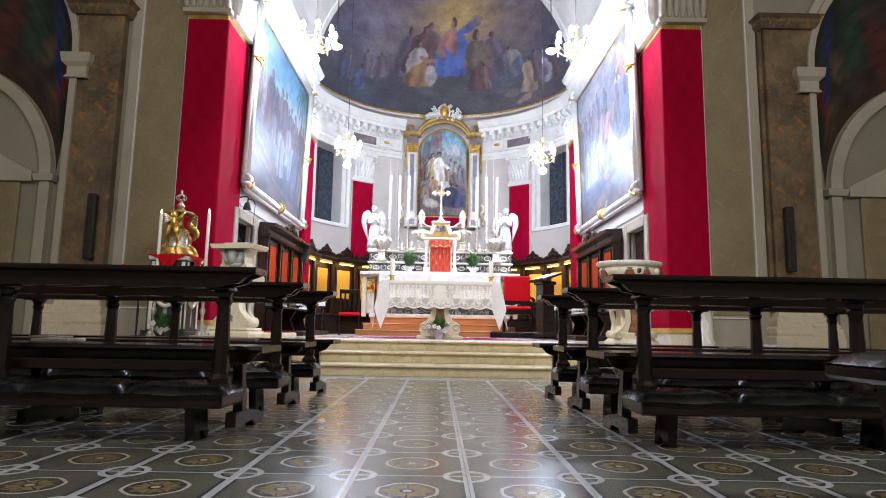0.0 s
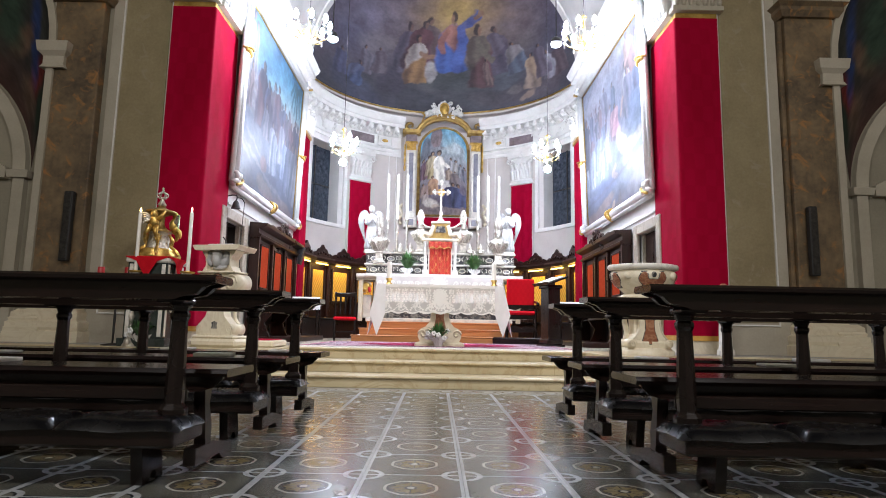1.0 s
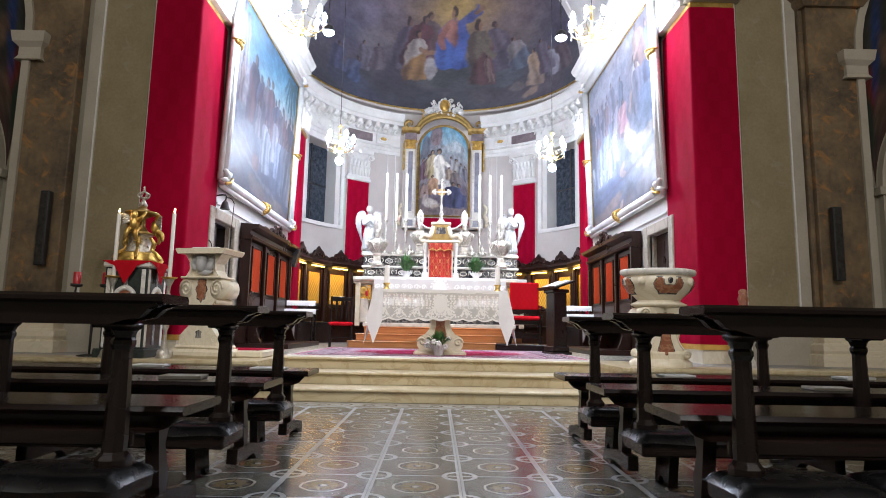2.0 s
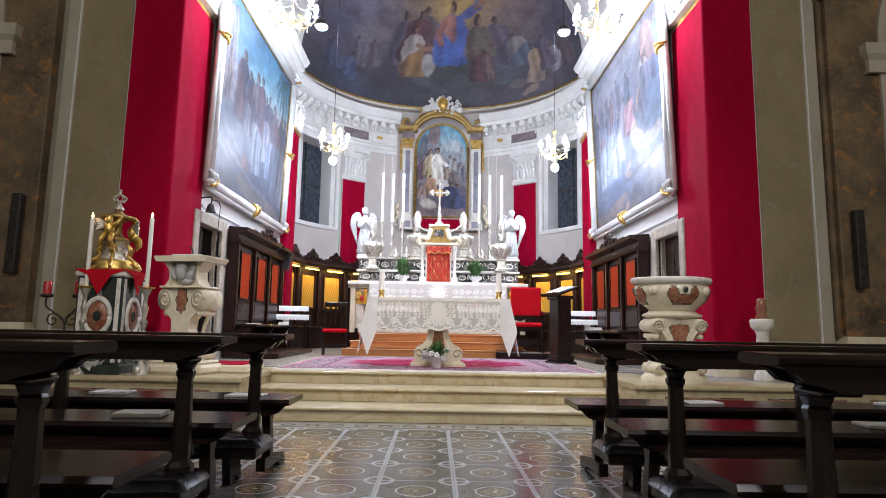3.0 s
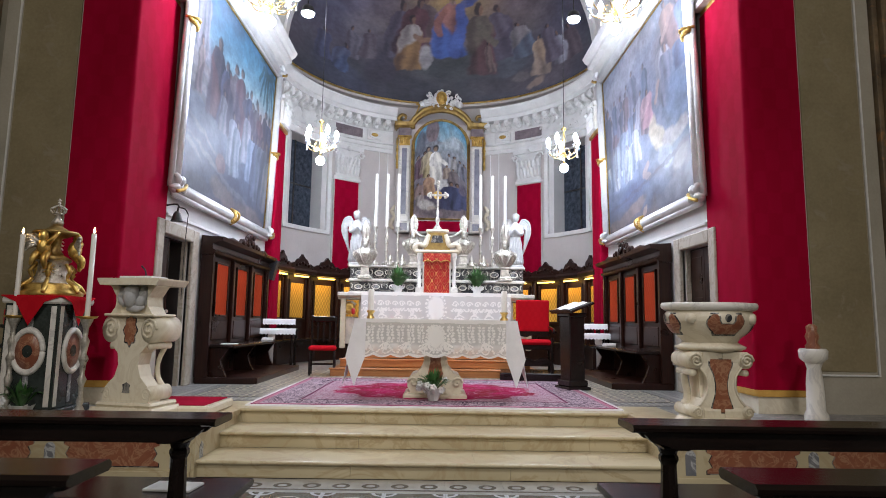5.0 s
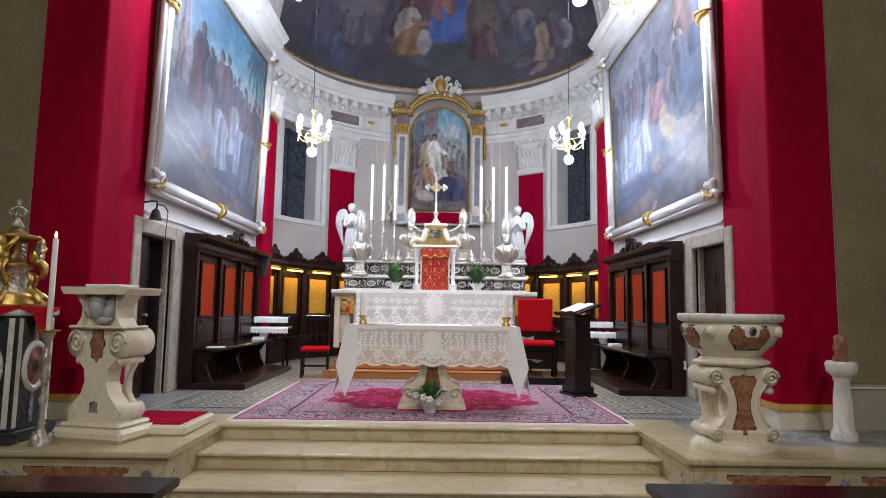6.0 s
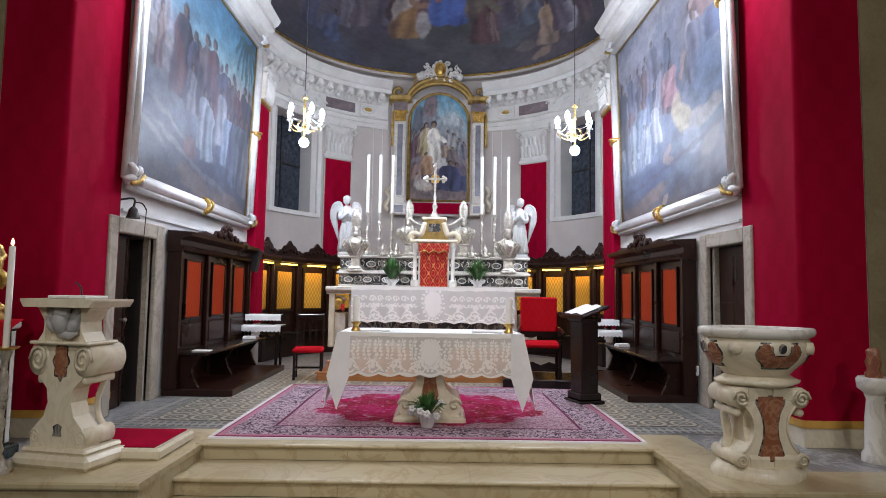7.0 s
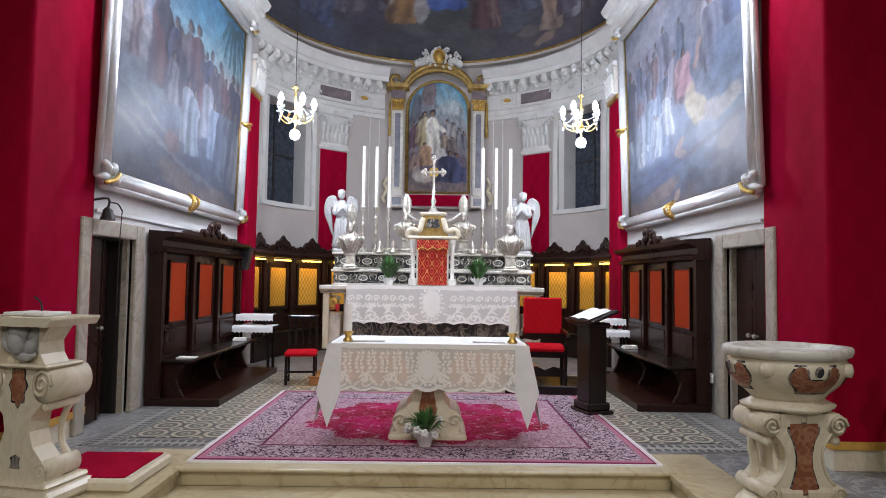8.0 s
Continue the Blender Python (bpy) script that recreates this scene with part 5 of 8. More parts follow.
for s in (-1, 1):
    q = thing("framed_painting", (s * WX, (FY0 + FY1) / 2, FZ0), "large blue-skied oil painting in a silvered frame with gilded clasps" if s < 0 else "large stormy grey-blue oil painting in a silvered frame with gilded clasps", "painting", "large wall paintings")
    h, w = FZ1 - FZ0, (FY1 - FY0) / 2
    lean = 0.1

    def canvas(u, v, s=s):
        yy = -w + 2 * w * u if s < 0 else w - 2 * w * u
        return (-s * (0.05 + lean * v), yy, h * v)
    # the canvas runs from the nave towards the apse on the west side and back on the east side
    part("canvas", (pl if s < 0 else pr).onto(canvas), M["paintL"] if s < 0 else M["paintR"], q, "painted canvas")
    slip = [(-s * (0.06 + lean * z / h), y, z) for y, z in ((-w + 0.1, 0.1), (w - 0.1, 0.1), (w - 0.1, h - 0.1), (-w + 0.1, h - 0.1), (-w + 0.1, 0.1))]
    g = G()
    for a, b in zip(slip, slip[1:]):
        g.tube([a, b], 0.014, 6)
    part("gilt_slip", g, M["oldgold"], q, "thin gilded slip round the canvas")
    for name, a, b in (("frame_bottom", (-w, 0), (w, 0)), ("frame_top", (-w, h), (w, h)), ("frame_near", (-w, 0), (-w, h)), ("frame_far", (w, 0), (w, h))):
        g = G()
        for off, r in ((0.0, 0.08), (0.085, 0.04), (-0.075, 0.025)):
            o = [(-s * (0.09 + lean * z / h), y, z) for y, z in (a, b)]
            dy, dz = (0, 1) if a[1] == b[1] else (1, 0)
            sg = -1 if name in ("frame_bottom", "frame_near") else 1
            g.tube([(x, y + sg * dy * off, z + sg * dz * off) for x, y, z in o], r, 10)
        part(name, g, M["silverframe"], q, "silvered moulding")
    clasp = G()
    for k in range(7):
        t = -0.9 + 1.8 * k / 6
        clasp.ball((-s * 0.1 * math.cos(t) - s * 0.02, 0.075 * math.sin(t) * 0.4, 0.11 * math.sin(t)), 0.036, 8, 6)
    clasp.tube([(-s * 0.02, 0.05, -0.13), (-s * 0.14, 0.05, -0.05), (-s * 0.16, 0.05, 0.05), (-s * 0.02, 0.05, 0.13)], 0.02, 6)
    for y, z, t in ((0.0, 0, 0), (-w, h * 0.66, 90), (w, h * 0.48, 90)):
        o = part("clasp", clasp, M["gold"], q, "gilded clasp with beads")
        o.matrix_basis = pose(-s * (0.06 + lean * z / h), y, z, t)
    for y, z in ((-w, 0), (w, 0), (-w, h), (w, h)):
        g = G().ball((-s * (0.11 + lean * z / h), y, z), (0.07, 0.08, 0.08))
        for k in range(4):
            t = -0.2 + 3.5 * k / 3
            dy, dz = math.cos(t), math.sin(t)
            o = -s * (0.13 + lean * z / h)
            g.tube([(o, y + 0.03 * dy, z + 0.03 * dz), (o - s * 0.05, y + 0.1 * dy, z + 0.1 * dz), (o - s * 0.03, y + 0.16 * dy, z + 0.16 * dz), (o + s * 0.02, y + 0.17 * dy + 0.02, z + 0.14 * dz)], [0.03, 0.045, 0.032, 0.012], 7)
        part("corner_ornament", g, M["silverframe"], q)
        part("corner_gilding", G().tube([(-s * (0.2 + lean * z / h), y - 0.13, z - 0.08), (-s * (0.23 + lean * z / h), y, z - 0.03), (-s * (0.2 + lean * z / h), y + 0.13, z + 0.05)], 0.025, 6), M["gold"], q)
    # the panel line under the frame
    solid("wall_moulding", G().box(min(-s * 0.0, -s * 0.03), max(-s * 0.0, -s * 0.03), -2.1, 2.1, -0.02, 0.02, 0.008), M["plaster"], "plain moulded line on the chancel wall", "moulding", "structure", (s * WX, 12.2, 2.66))

# ---- sacristy doors ----
for s in (-1, 1):
    q = thing("door_1" if s < 0 else "door_2", (s * WX, 10.45, C), "half-open dark wooden door in a pale stone surround" if s < 0 else "closed dark panelled double door in a pale stone surround", "door", kind="structure")
    g = G()
    x0, x1 = sorted((0.04 * s, -0.05 * s))
    for a, b, z0, z1 in ((-0.62, -0.45, 0, 2.14), (0.45, 0.65, 0, 2.14), (-0.45, 0.45, 1.97, 2.14)):
        g.box(x0, x1, a, b, z0, z1, 0.012)
    part("surround", g, M["jamb"], q, "pale stone door surround")
    part("reveal", G().box(min(s * 0.04, s * 0.3), max(s * 0.04, s * 0.3), 0.42, 0.448, 0, 1.97), M["jamb"], q)
    leaf = G().box(-0.02, 0.02, -0.44, 0.0, 0.01, 1.95, 0.004)
    for z in (0.2, 0.85, 1.4):
        for e in (-0.026, 0.018):
            leaf.box(e, e + 0.008, -0.37, -0.07, z, z + 0.45, 0.003)
    for k, (y, t) in enumerate(((0.0, 0), (0.44, 0)) if s > 0 else ((0.0, 0),)):
        o = part("door_leaf", leaf, M["stallwood"], q)
        o.matrix_basis = pose(s * 0.12, y, 0, 0, 0, t)
        hd = part("handle", G().tube([(-s * 0.03, -0.06 if k == 0 else -0.38, 1.0), (-s * 0.07, -0.06 if k == 0 else -0.38, 1.0)], 0.013, 6).ball((-s * 0.08, -0.06 if k == 0 else -0.38, 1.0), 0.025, 10, 8), M["silver"], o, "small steel knob")
    # dark strips that darken the pale reveal and head like doorway shade
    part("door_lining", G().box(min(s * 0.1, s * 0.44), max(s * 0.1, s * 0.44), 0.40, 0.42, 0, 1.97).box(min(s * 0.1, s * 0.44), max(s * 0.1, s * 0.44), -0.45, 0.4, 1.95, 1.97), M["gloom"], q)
    if s < 0:
        o = part("inner_leaf", leaf, M["stallwood"], q)
        o.matrix_basis = pose(s * 0.3, 0.44, 0, 0, 0, 24)

# ---- choir stalls along the side walls ----
for s in (-1, 1):
    q = thing("choir_stall", (s * 3.42, 11.25, C), "dark walnut choir stall with orange-red silk panels and carved crest", "choir stall", "side choir stalls")
    L = 2.95

    def sx(a, b, s=s):
        return sorted((-s * a, -s * b))
    part("plinth", G().box(*sx(0, 0.9), 0, L - 0.3, 0, 0.09, 0.01), M["stallwood"], q)
    part("back_board", G().box(*sx(0, 0.1), 0.0, L, 0.09, 1.95, 0.006), M["stallwood"], q)
    for k in range(4):
        y = 0.04 + k * (L - 0.12) / 3
        part("stile", G().box(*sx(0.1, 0.16), y, y + 0.09, 0.55, 1.88, 0.01), M["stallwood"], q)
        if k < 3:
            c = y + 0.09 + ((L - 0.12) / 3 - 0.09) / 2
            pn = part("silk_panel", G().box(*sx(0.1, 0.125), c - 0.25, c + 0.25, 0.98, 1.74, 0.004), M["orange"], q, "orange-red silk panel")
            g = G()
            for a, b, z0, z1 in ((c - 0.275, c - 0.25, 0.955, 1.765), (c + 0.25, c + 0.275, 0.955, 1.765), (c - 0.25, c + 0.25, 0.955, 0.98), (c - 0.25, c + 0.25, 1.74, 1.765)):
                g.box(*sx(0.1, 0.14), a, b, z0, z1, 0.005)
            part("panel_moulding", g, M["stallwood"], pn)
            part("lower_panel", G().box(*sx(0.1, 0.13), c - 0.32, c + 0.32, 0.6, 0.9, 0.012), M["stallwood"], q)
    corn = [(0.1, 1.84), (0.2, 1.86), (0.22, 1.9), (0.17, 1.93), (0.17, 2.0), (0.3, 2.05), (0.32, 2.1), (0, 2.12), (0, 1.84)]
    part("cornice", G().prism([(-s * a, z) for a, z in corn], -0.03, L + 0.02), M["stallwood"], q)
    crest = [(L * 0.1, 2.1), (L * 0.2, 2.17), (L * 0.33, 2.14), (L * 0.36, 2.22), (L * 0.42, 2.2), (L * 0.45, 2.3), (L * 0.5, 2.36), (L * 0.55, 2.3), (L * 0.58, 2.2), (L * 0.64, 2.22), (L * 0.67, 2.14), (L * 0.8, 2.17), (L * 0.9, 2.1)]
    g = G().prism(crest, -s * 0.2, -s * 0.25, "x")
    r = random.Random(7)
    for k in range(16):
        t = r.uniform(-0.5, 0.5)
        g.ball((-s * 0.26, L * 0.5 + t * 0.9, 2.14 + (0.2 - abs(t) * 0.3) * r.random()), (0.03, 0.05, 0.05), 8, 6)
    part("crest", g, M["stallwood"], q, "carved openwork crest")
    part("seat", G().box(*sx(0.1, 0.52), 0.05, L - 0.15, 0.5, 0.545, 0.012), M["wood"], q)
    brk = [(-s * 0.1, 0.09), (-s * 0.42, 0.09), (-s * 0.36, 0.2), (-s * 0.32, 0.33), (-s * 0.44, 0.5), (-s * 0.1, 0.5)]
    for y in (0.1, L / 2 - 0.1, L - 0.35):
        part("seat_bracket", G().prism(brk, y, y + 0.06), M["stallwood"], q)
    for y in (0.0, L - 0.06):
        end = [(-s * 0.0, 0.09), (-s * 0.18, 0.09), (-s * 0.18, 1.9), (0, 1.9)]
        part("end_board", G().prism(end, y - 0.004, y + 0.06), M["stallwood"], q)
    b = G().box(-0.1, 0.1, -0.07, 0.07, 0, 0.03, 0.004).box(-0.09, 0.1, -0.06, 0.06, 0.032, 0.05, 0.003)
    solid("hymn_book", b, M["paper"], "pale closed hymn book lying on a stall seat", "book", "", (s * 3.05, 13.6 if s < 0 else 13.2, C + 0.547), 12)
    if s < 0:
        solid("prayer_sheet", G().box(-0.11, 0.11, -0.08, 0.08, 0, 0.015, 0.003), M["paper"], "folded white sheets lying on a stall seat", "paper", "", (s * 3.02, 11.5, C + 0.547), 5)

# ---- curved stalls round the apse ----
SR = 3.5
for d in (9.5, 24, 38.5, 53, 127, 141.5, 156, 170.5):
    x, y = on_arc(SR, d)
    q = thing("apse_stall", (x, y, C), "dark walnut stall bay with a lit yellow damask panel", "choir stall", "curved apse stalls", -(d - 90))
    w = SR * math.radians(14.5) / 2
    part("back_board", G().box(-w, w, 0, 0.08, 0, 2.0, 0.004), M["stallwood"], q)
    part("silk_panel", G().box(-0.25, 0.25, -0.02, 0.0, 0.98, 1.76, 0.004), M["yellowsilk"], q, "yellow damask panel")
    for e in (-1, 1):
        part("pillar", G().box(e * w - 0.06, e * w + 0.06, -0.1, 0.0, 0.5, 1.98, 0.012), M["stallwood"], q)
        part("panel_stile", G().box(min(e * 0.26, e * 0.32), max(e * 0.26, e * 0.32), -0.05, 0.0, 0.9, 1.85, 0.008), M["stallwood"], q)
    part("panel_rail", G().box(-0.3, 0.3, -0.05, 0, 0.9, 0.97, 0.008), M["stallwood"], q)
    cor = [(0.08, 1.94), (-0.24, 1.96), (-0.27, 2.03), (-0.24, 2.08), (0.08, 2.1)]
    part("cornice", G().prism(cor, -w, w, "x"), M["stallwood"], q)
    part("light_strip", G().box(-0.26, 0.26, -0.15, -0.12, 1.9, 1.93, 0.004), M["warmtube"], q, "warm light strip under the cornice")
    cp = [(-w, 2.08), (-w, 2.16), (-w * 0.7, 2.22), (-w * 0.55, 2.2), (-w * 0.4, 2.3), (-w * 0.2, 2.33), (0, 2.42), (w * 0.2, 2.33), (w * 0.4, 2.3), (w * 0.55, 2.2), (w * 0.7, 2.22), (w, 2.16), (w, 2.08)]
    g = G().prism(cp, -0.16, -0.1)
    for e in (-0.5, -0.25, 0, 0.25, 0.5):
        g.ball((e * w, -0.17, 2.22 - abs(e) * 0.12), (0.045, 0.03, 0.04), 8, 6)
    part("crest", g, M["stallwood"], q, "carved walnut crest")
    part("seat", G().box(-w, w, -0.45, 0.0, 0.48, 0.52, 0.008), M["wood"], q)
    part("base_board", G().box(-w, w, -0.3, 0.0, 0, 0.48, 0.006), M["stallwood"], q)
    data = bpy.data.lights.new("stall_light", "AREA")
    data.energy, data.color, data.shape, data.size, data.size_y = 1.6, (1.0, 0.6, 0.18), "RECTANGLE", 0.5, 0.04
    lo = new("stall_light", data)
    lo.matrix_world = pose(x, y, C, 0, 0, -(d - 90)) @ pose(0, -0.135, 1.885, -12, 0, 0)

# small tables under white lace-edged cloths at the ends of the stalls
for s in (-1, 1):
    q = thing("credence_table", (s * 2.98, 14.15, C), "small dark two-tier credence table with white scalloped cloths", "side table", "credence tables")
    for x in (-0.28, 0.28):
        for y in (-0.15, 0.15):
            part("leg", G().lathe([(0.02, 0), (0.028, 0.2), (0.018, 0.4), (0.03, 0.72)], 10, (x, y, 0)), M["wood_v"], q)
    part("tabletop", G().box(-0.33, 0.33, -0.2, 0.2, 0.72, 0.75, 0.008), M["wood"], q)
    part("upper_shelf", G().box(-0.3, 0.2, -0.02, 0.2, 0.9, 0.93, 0.006).box(-0.28, -0.24, 0.0, 0.18, 0.75, 0.9).box(0.14, 0.18, 0, 0.18, 0.75, 0.9), M["wood"], q)

    def cover(w, d0, d1, z):
        def fn(u, v):
            y = d0 + (d1 - d0) * max(0.0, (v - 0.3) / 0.7)
            sc = 0.025 * abs(math.sin(u * 33))
            z2 = z if v >= 0.3 else z - (0.3 - v) / 0.3 * (0.09 + sc)
            return (-w + 2 * w * u, y - (0.006 if v < 0.3 else 0), z2)
        return sheet(fn, 44, 10)
    part("cloth", cover(0.36, -0.215, 0.21, 0.757), M["linen"], q, "white scalloped linen cloth")
    part("upper_cloth", cover(0.31, -0.035, 0.21, 0.938), M["linen"], q, "white scalloped linen cloth")

# ---- rug ----


def rug_material():
    n = N("pink_medallion_carpet")
    uv = n.coords("UV")
    p = n.vmath("MULTIPLY", n.vmath("SUBTRACT", uv, (0.5, 0.5, 0)), (4.0, 3.15, 0))
    s = n.xyz(p)
    ex = n.math("SUBTRACT", 2.0, n.math("ABSOLUTE", s[0]))
    ey = n.math("SUBTRACT", 1.575, n.math("ABSOLUTE", s[1]))
    e = n.math("MINIMUM", ex, ey)
    fl = n.node("ShaderNodeTexVoronoi", Vector=p, Scale=5.5).outputs["Distance"]
    sm = n.noise(p, 16, 4, 0.6, 1.5)
    pale, rose, wine, ink = (0.46, 0.34, 0.38), (0.4, 0.16, 0.22), (0.36, 0.002, 0.07), (0.03, 0.012, 0.03)
    vines = n.ramp(n.math("ABSOLUTE", n.math("SUBTRACT", sm, 0.5)), [(0.015, (1, 1, 1)), (0.05, (0, 0, 0))])
    field = n.mix(n.ramp(sm, [(0.4, (0, 0, 0)), (0.65, (1, 1, 1))]), pale, (0.48, 0.28, 0.33))
    field = n.mix(vines, field, (0.16, 0.05, 0.09))
    ang = n.math("ARCTAN2", s[1], s[0])
    lob = n.math("MULTIPLY", n.math("COSINE", n.math("MULTIPLY", ang, 12.0)), 0.06)
    m = n.math("ADD", n.math("ADD", n.vmath("LENGTH", n.vmath("MULTIPLY", p, (0.76, 1.0, 0))), lob), n.math("MULTIPLY", n.math("SUBTRACT", sm, 0.5), 0.25))
    bloom = n.noise(n.vmath("MULTIPLY", n.vmath("ABSOLUTE", p), (1.0, 1.5, 1.0)), 5.2, 5, 0.62, 1.2)
    sprig = n.noise(n.vmath("ABSOLUTE", p), 17, 4, 0.6, 2.0)
    pattern = n.math("MAXIMUM", n.ramp(bloom, [(0.57, (0, 0, 0)), (0.6, (1, 1, 1))]), n.ramp(n.math("ABSOLUTE", n.math("SUBTRACT", sprig, 0.5)), [(0.008, (0.6, 0.6, 0.6)), (0.02, (0, 0, 0))]))
    deep = n.mix(n.ramp(n.noise(p, 2.2, 3), [(0.4, (0, 0, 0)), (0.6, (1, 1, 1))]), wine, (0.2, 0.001, 0.012))
    med = n.mix(n.math("MULTIPLY", pattern, 0.85), deep, n.mix(n.ramp(sm, [(0.45, (0, 0, 0)), (0.55, (1, 1, 1))]), (0.52, 0.34, 0.4), (0.34, 0.08, 0.16)))
    col = n.mix(n.math("LESS_THAN", m, 0.98), field, med)
    bsc = n.mix(n.ramp(n.noise(p, 11, 3, 0.5, 2.2), [(0.44, (0, 0, 0)), (0.47, (1, 1, 1)), (0.53, (1, 1, 1)), (0.56, (0, 0, 0))]), pale, ink)
    col = n.mix(n.math("LESS_THAN", e, 0.48), col, bsc)
    col = n.mix(n.math("LESS_THAN", n.math("ABSOLUTE", n.math("SUBTRACT", e, 0.48)), 0.015), col, (0.14, 0.03, 0.07))
    col = n.mix(n.math("LESS_THAN", e, 0.1), col, rose)
    col = n.mix(n.math("LESS_THAN", e, 0.045), col, (0.16, 0.01, 0.05))
    col = n.mix(n.math("LESS_THAN", ex, 0.03), col, (0.62, 0.55, 0.55))
    n.bump(n.noise(p, 180, 2), 0.4, 0.004)
    return n.done(col, 0.95, 0, 0.1)


M["rug"] = rug_material()
rug = thing("rug", (0, 10.68, C), "pink and wine-red oriental carpet with a lobed medallion", "rug")
part("carpet_top", sheet(lambda u, v: (-2.0 + 4.0 * u, -1.575 + 3.15 * v, 0.02 + 0.002 * math.sin(u * 19) * math.sin(v * 13)), 40, 30), M["rug"], rug)
part("edge_binding", G().sweep([(0, 0.0), (0.015, 0.0), (0.012, 0.018), (0, 0.02)], [(-2.0, -1.575), (-2.0, 1.575), (2.0, 1.575), (2.0, -1.575)], True), M["linen"], rug, "pale bound edge")

# ---- front altar ----
altar = thing("altar_table", (0, 10.05, C), "marble altar table on a scrolled stone foot inlaid with red marble", "altar")
part("slab", G().box(-0.93, 0.93, -0.3, 0.5, 0.86, 0.935, 0.012), M["ivory"], altar)
half = [(0.34, 0.0), (0.34, 0.07), (0.3, 0.09), (0.33, 0.15), (0.33, 0.22), (0.29, 0.28), (0.22, 0.31), (0.17, 0.37), (0.14, 0.46), (0.145, 0.58), (0.18, 0.68), (0.24, 0.76), (0.26, 0.86)]
foot = half + [(-x, z) for x, z in reversed(half)]
part("foot", G().prism(foot, -0.2, 0.35), M["ivory"], altar)
part("foot_base", G().box(-0.38, 0.38, -0.25, 0.4, 0, 0.07, 0.02), M["ivory"], altar)
inl = [(-0.06, 0.2), (0.06, 0.2), (0.09, 0.3), (0.06, 0.45), (0.07, 0.6), (0.1, 0.8), (-0.1, 0.8), (-0.07, 0.6), (-0.06, 0.45), (-0.09, 0.3)]
part("foot_inlay", G().prism(inl, -0.206, -0.19), M["redstone"], altar)
for s in (-1, 1):
    pts = [(s * (0.26 + 0.07 * (1 - k / 12) * math.cos(0.7 * k)), -0.21, 0.2 + 0.07 * (1 - k / 12) * math.sin(0.7 * k)) for k in range(11)]
    part("foot_scroll", G().tube(pts, 0.016, 6), M["ivory"], altar)

cl = thing("altar_cloth", (0, 10.05, C), "white altar cloth with a deep lace front and hanging pointed ends", "altar cloth")
part("top_linen", sheet(lambda u, v: (-0.95 + 1.9 * u, -0.315 + 0.83 * v, 0.942 + 0.0015 * math.sin(u * 31 + v * 9)), 30, 12), M["linen"], cl)


def lace_front(u, v):
    sc = 0.03 * abs(math.sin(u * math.pi * 9)) * (1 if v < 0.1 else 0)
    return (-0.95 + 1.9 * u, -0.322 - 0.012 * math.sin(u * 43) * (1 - v) - 0.02 * (1 - v), 0.945 - 0.45 * (1 - v) + (0.03 - sc) * (1 if v < 0.1 else 0))


part("lace_front", lacework(560, 130, 0.237, 8, True, (0.046, 0.53, 0.27), 51).onto(lace_front), M["lace"], cl, "openwork lace front with scrolls and an oval centre")
for s in (-1, 1):
    def corner(u, v, s=s):
        drop = (0.28 + 0.5 * (1 - abs(2 * u - 0.55)) ** 0.8 * 1.0 if 0 <= u <= 0.77 else 0.3) if u < 0.9 else 0.3
        drop = 0.42 + 0.36 * math.exp(-((u - 0.08) / 0.18) ** 2) + 0.14 * math.exp(-((u - 0.75) / 0.2) ** 2)
        out = 0.02 + (1 - v) * (0.1 + 0.03 * math.sin(u * 18))
        return (s * (0.945 + out), -0.335 + 0.85 * u - 0.03 * (1 - v) * math.cos(u * 6), 0.944 - drop * (1 - v))
    part("cloth_end", sheet(corner, 40, 14), M["linen"], cl, "hanging white linen end in soft folds")

    def fold_corner(u, v, s=s):
        drop = 0.45 + 0.33 * (1 - abs(2 * u - 1))
        return (s * (0.83 + 0.13 * u + 0.1 * (1 - v) * u), -0.33 - 0.03 * math.sin(u * 3.1) - 0.02 * (1 - v), 0.944 - drop * (1 - v))
    part("corner_fold", sheet(fold_corner, 14, 12), M["linen"], cl, "gathered linen corner")


def candle(name, place, h, r, stick, group, label, stick_mat):
    q = thing(name, place, label, "candle", group)
    if stick == "low":
        part("holder", G().lathe([(0.05, 0), (0.05, 0.015), (0.03, 0.04), (0.035, 0.07), (0.055, 0.09), (0.05, 0.1)], 16), stick_mat, q)
        z = 0.09
    else:
        z = stick
        part("holder", G().lathe([(0.085, 0), (0.085, 0.02), (0.06, 0.05), (0.045, 0.09), (0.02, 0.14), (0.032, 0.17), (0.018, 0.22), (0.02, z * 0.34), (0.038, z * 0.4), (0.018, z * 0.45), (0.026, z * 0.55), (0.042, z * 0.6), (0.02, z * 0.65), (0.03, z * 0.72), (0.038, z * 0.77), (0.018, z * 0.82), (0.022, z * 0.9), (0.05, z * 0.97), (0.052, z)], 14).ball((0, -0.07, 0.05), (0.04, 0.03, 0.05), 8, 6).ball((0.065, 0.03, 0.05), (0.03, 0.03, 0.05), 8, 6).ball((-0.065, 0.03, 0.05), (0.03, 0.03, 0.05), 8, 6), stick_mat, q)
    part("wax_candle", G().lathe([(r, z), (r * 0.97, z + h - 0.01), (r * 0.8, z + h)], 14), M["wax"], q)
    part("wick", G().tube([(0, 0, z + h - 0.005), (0.002, 0, z + h + 0.012)], 0.002, 5), M["iron"], q)
    return q


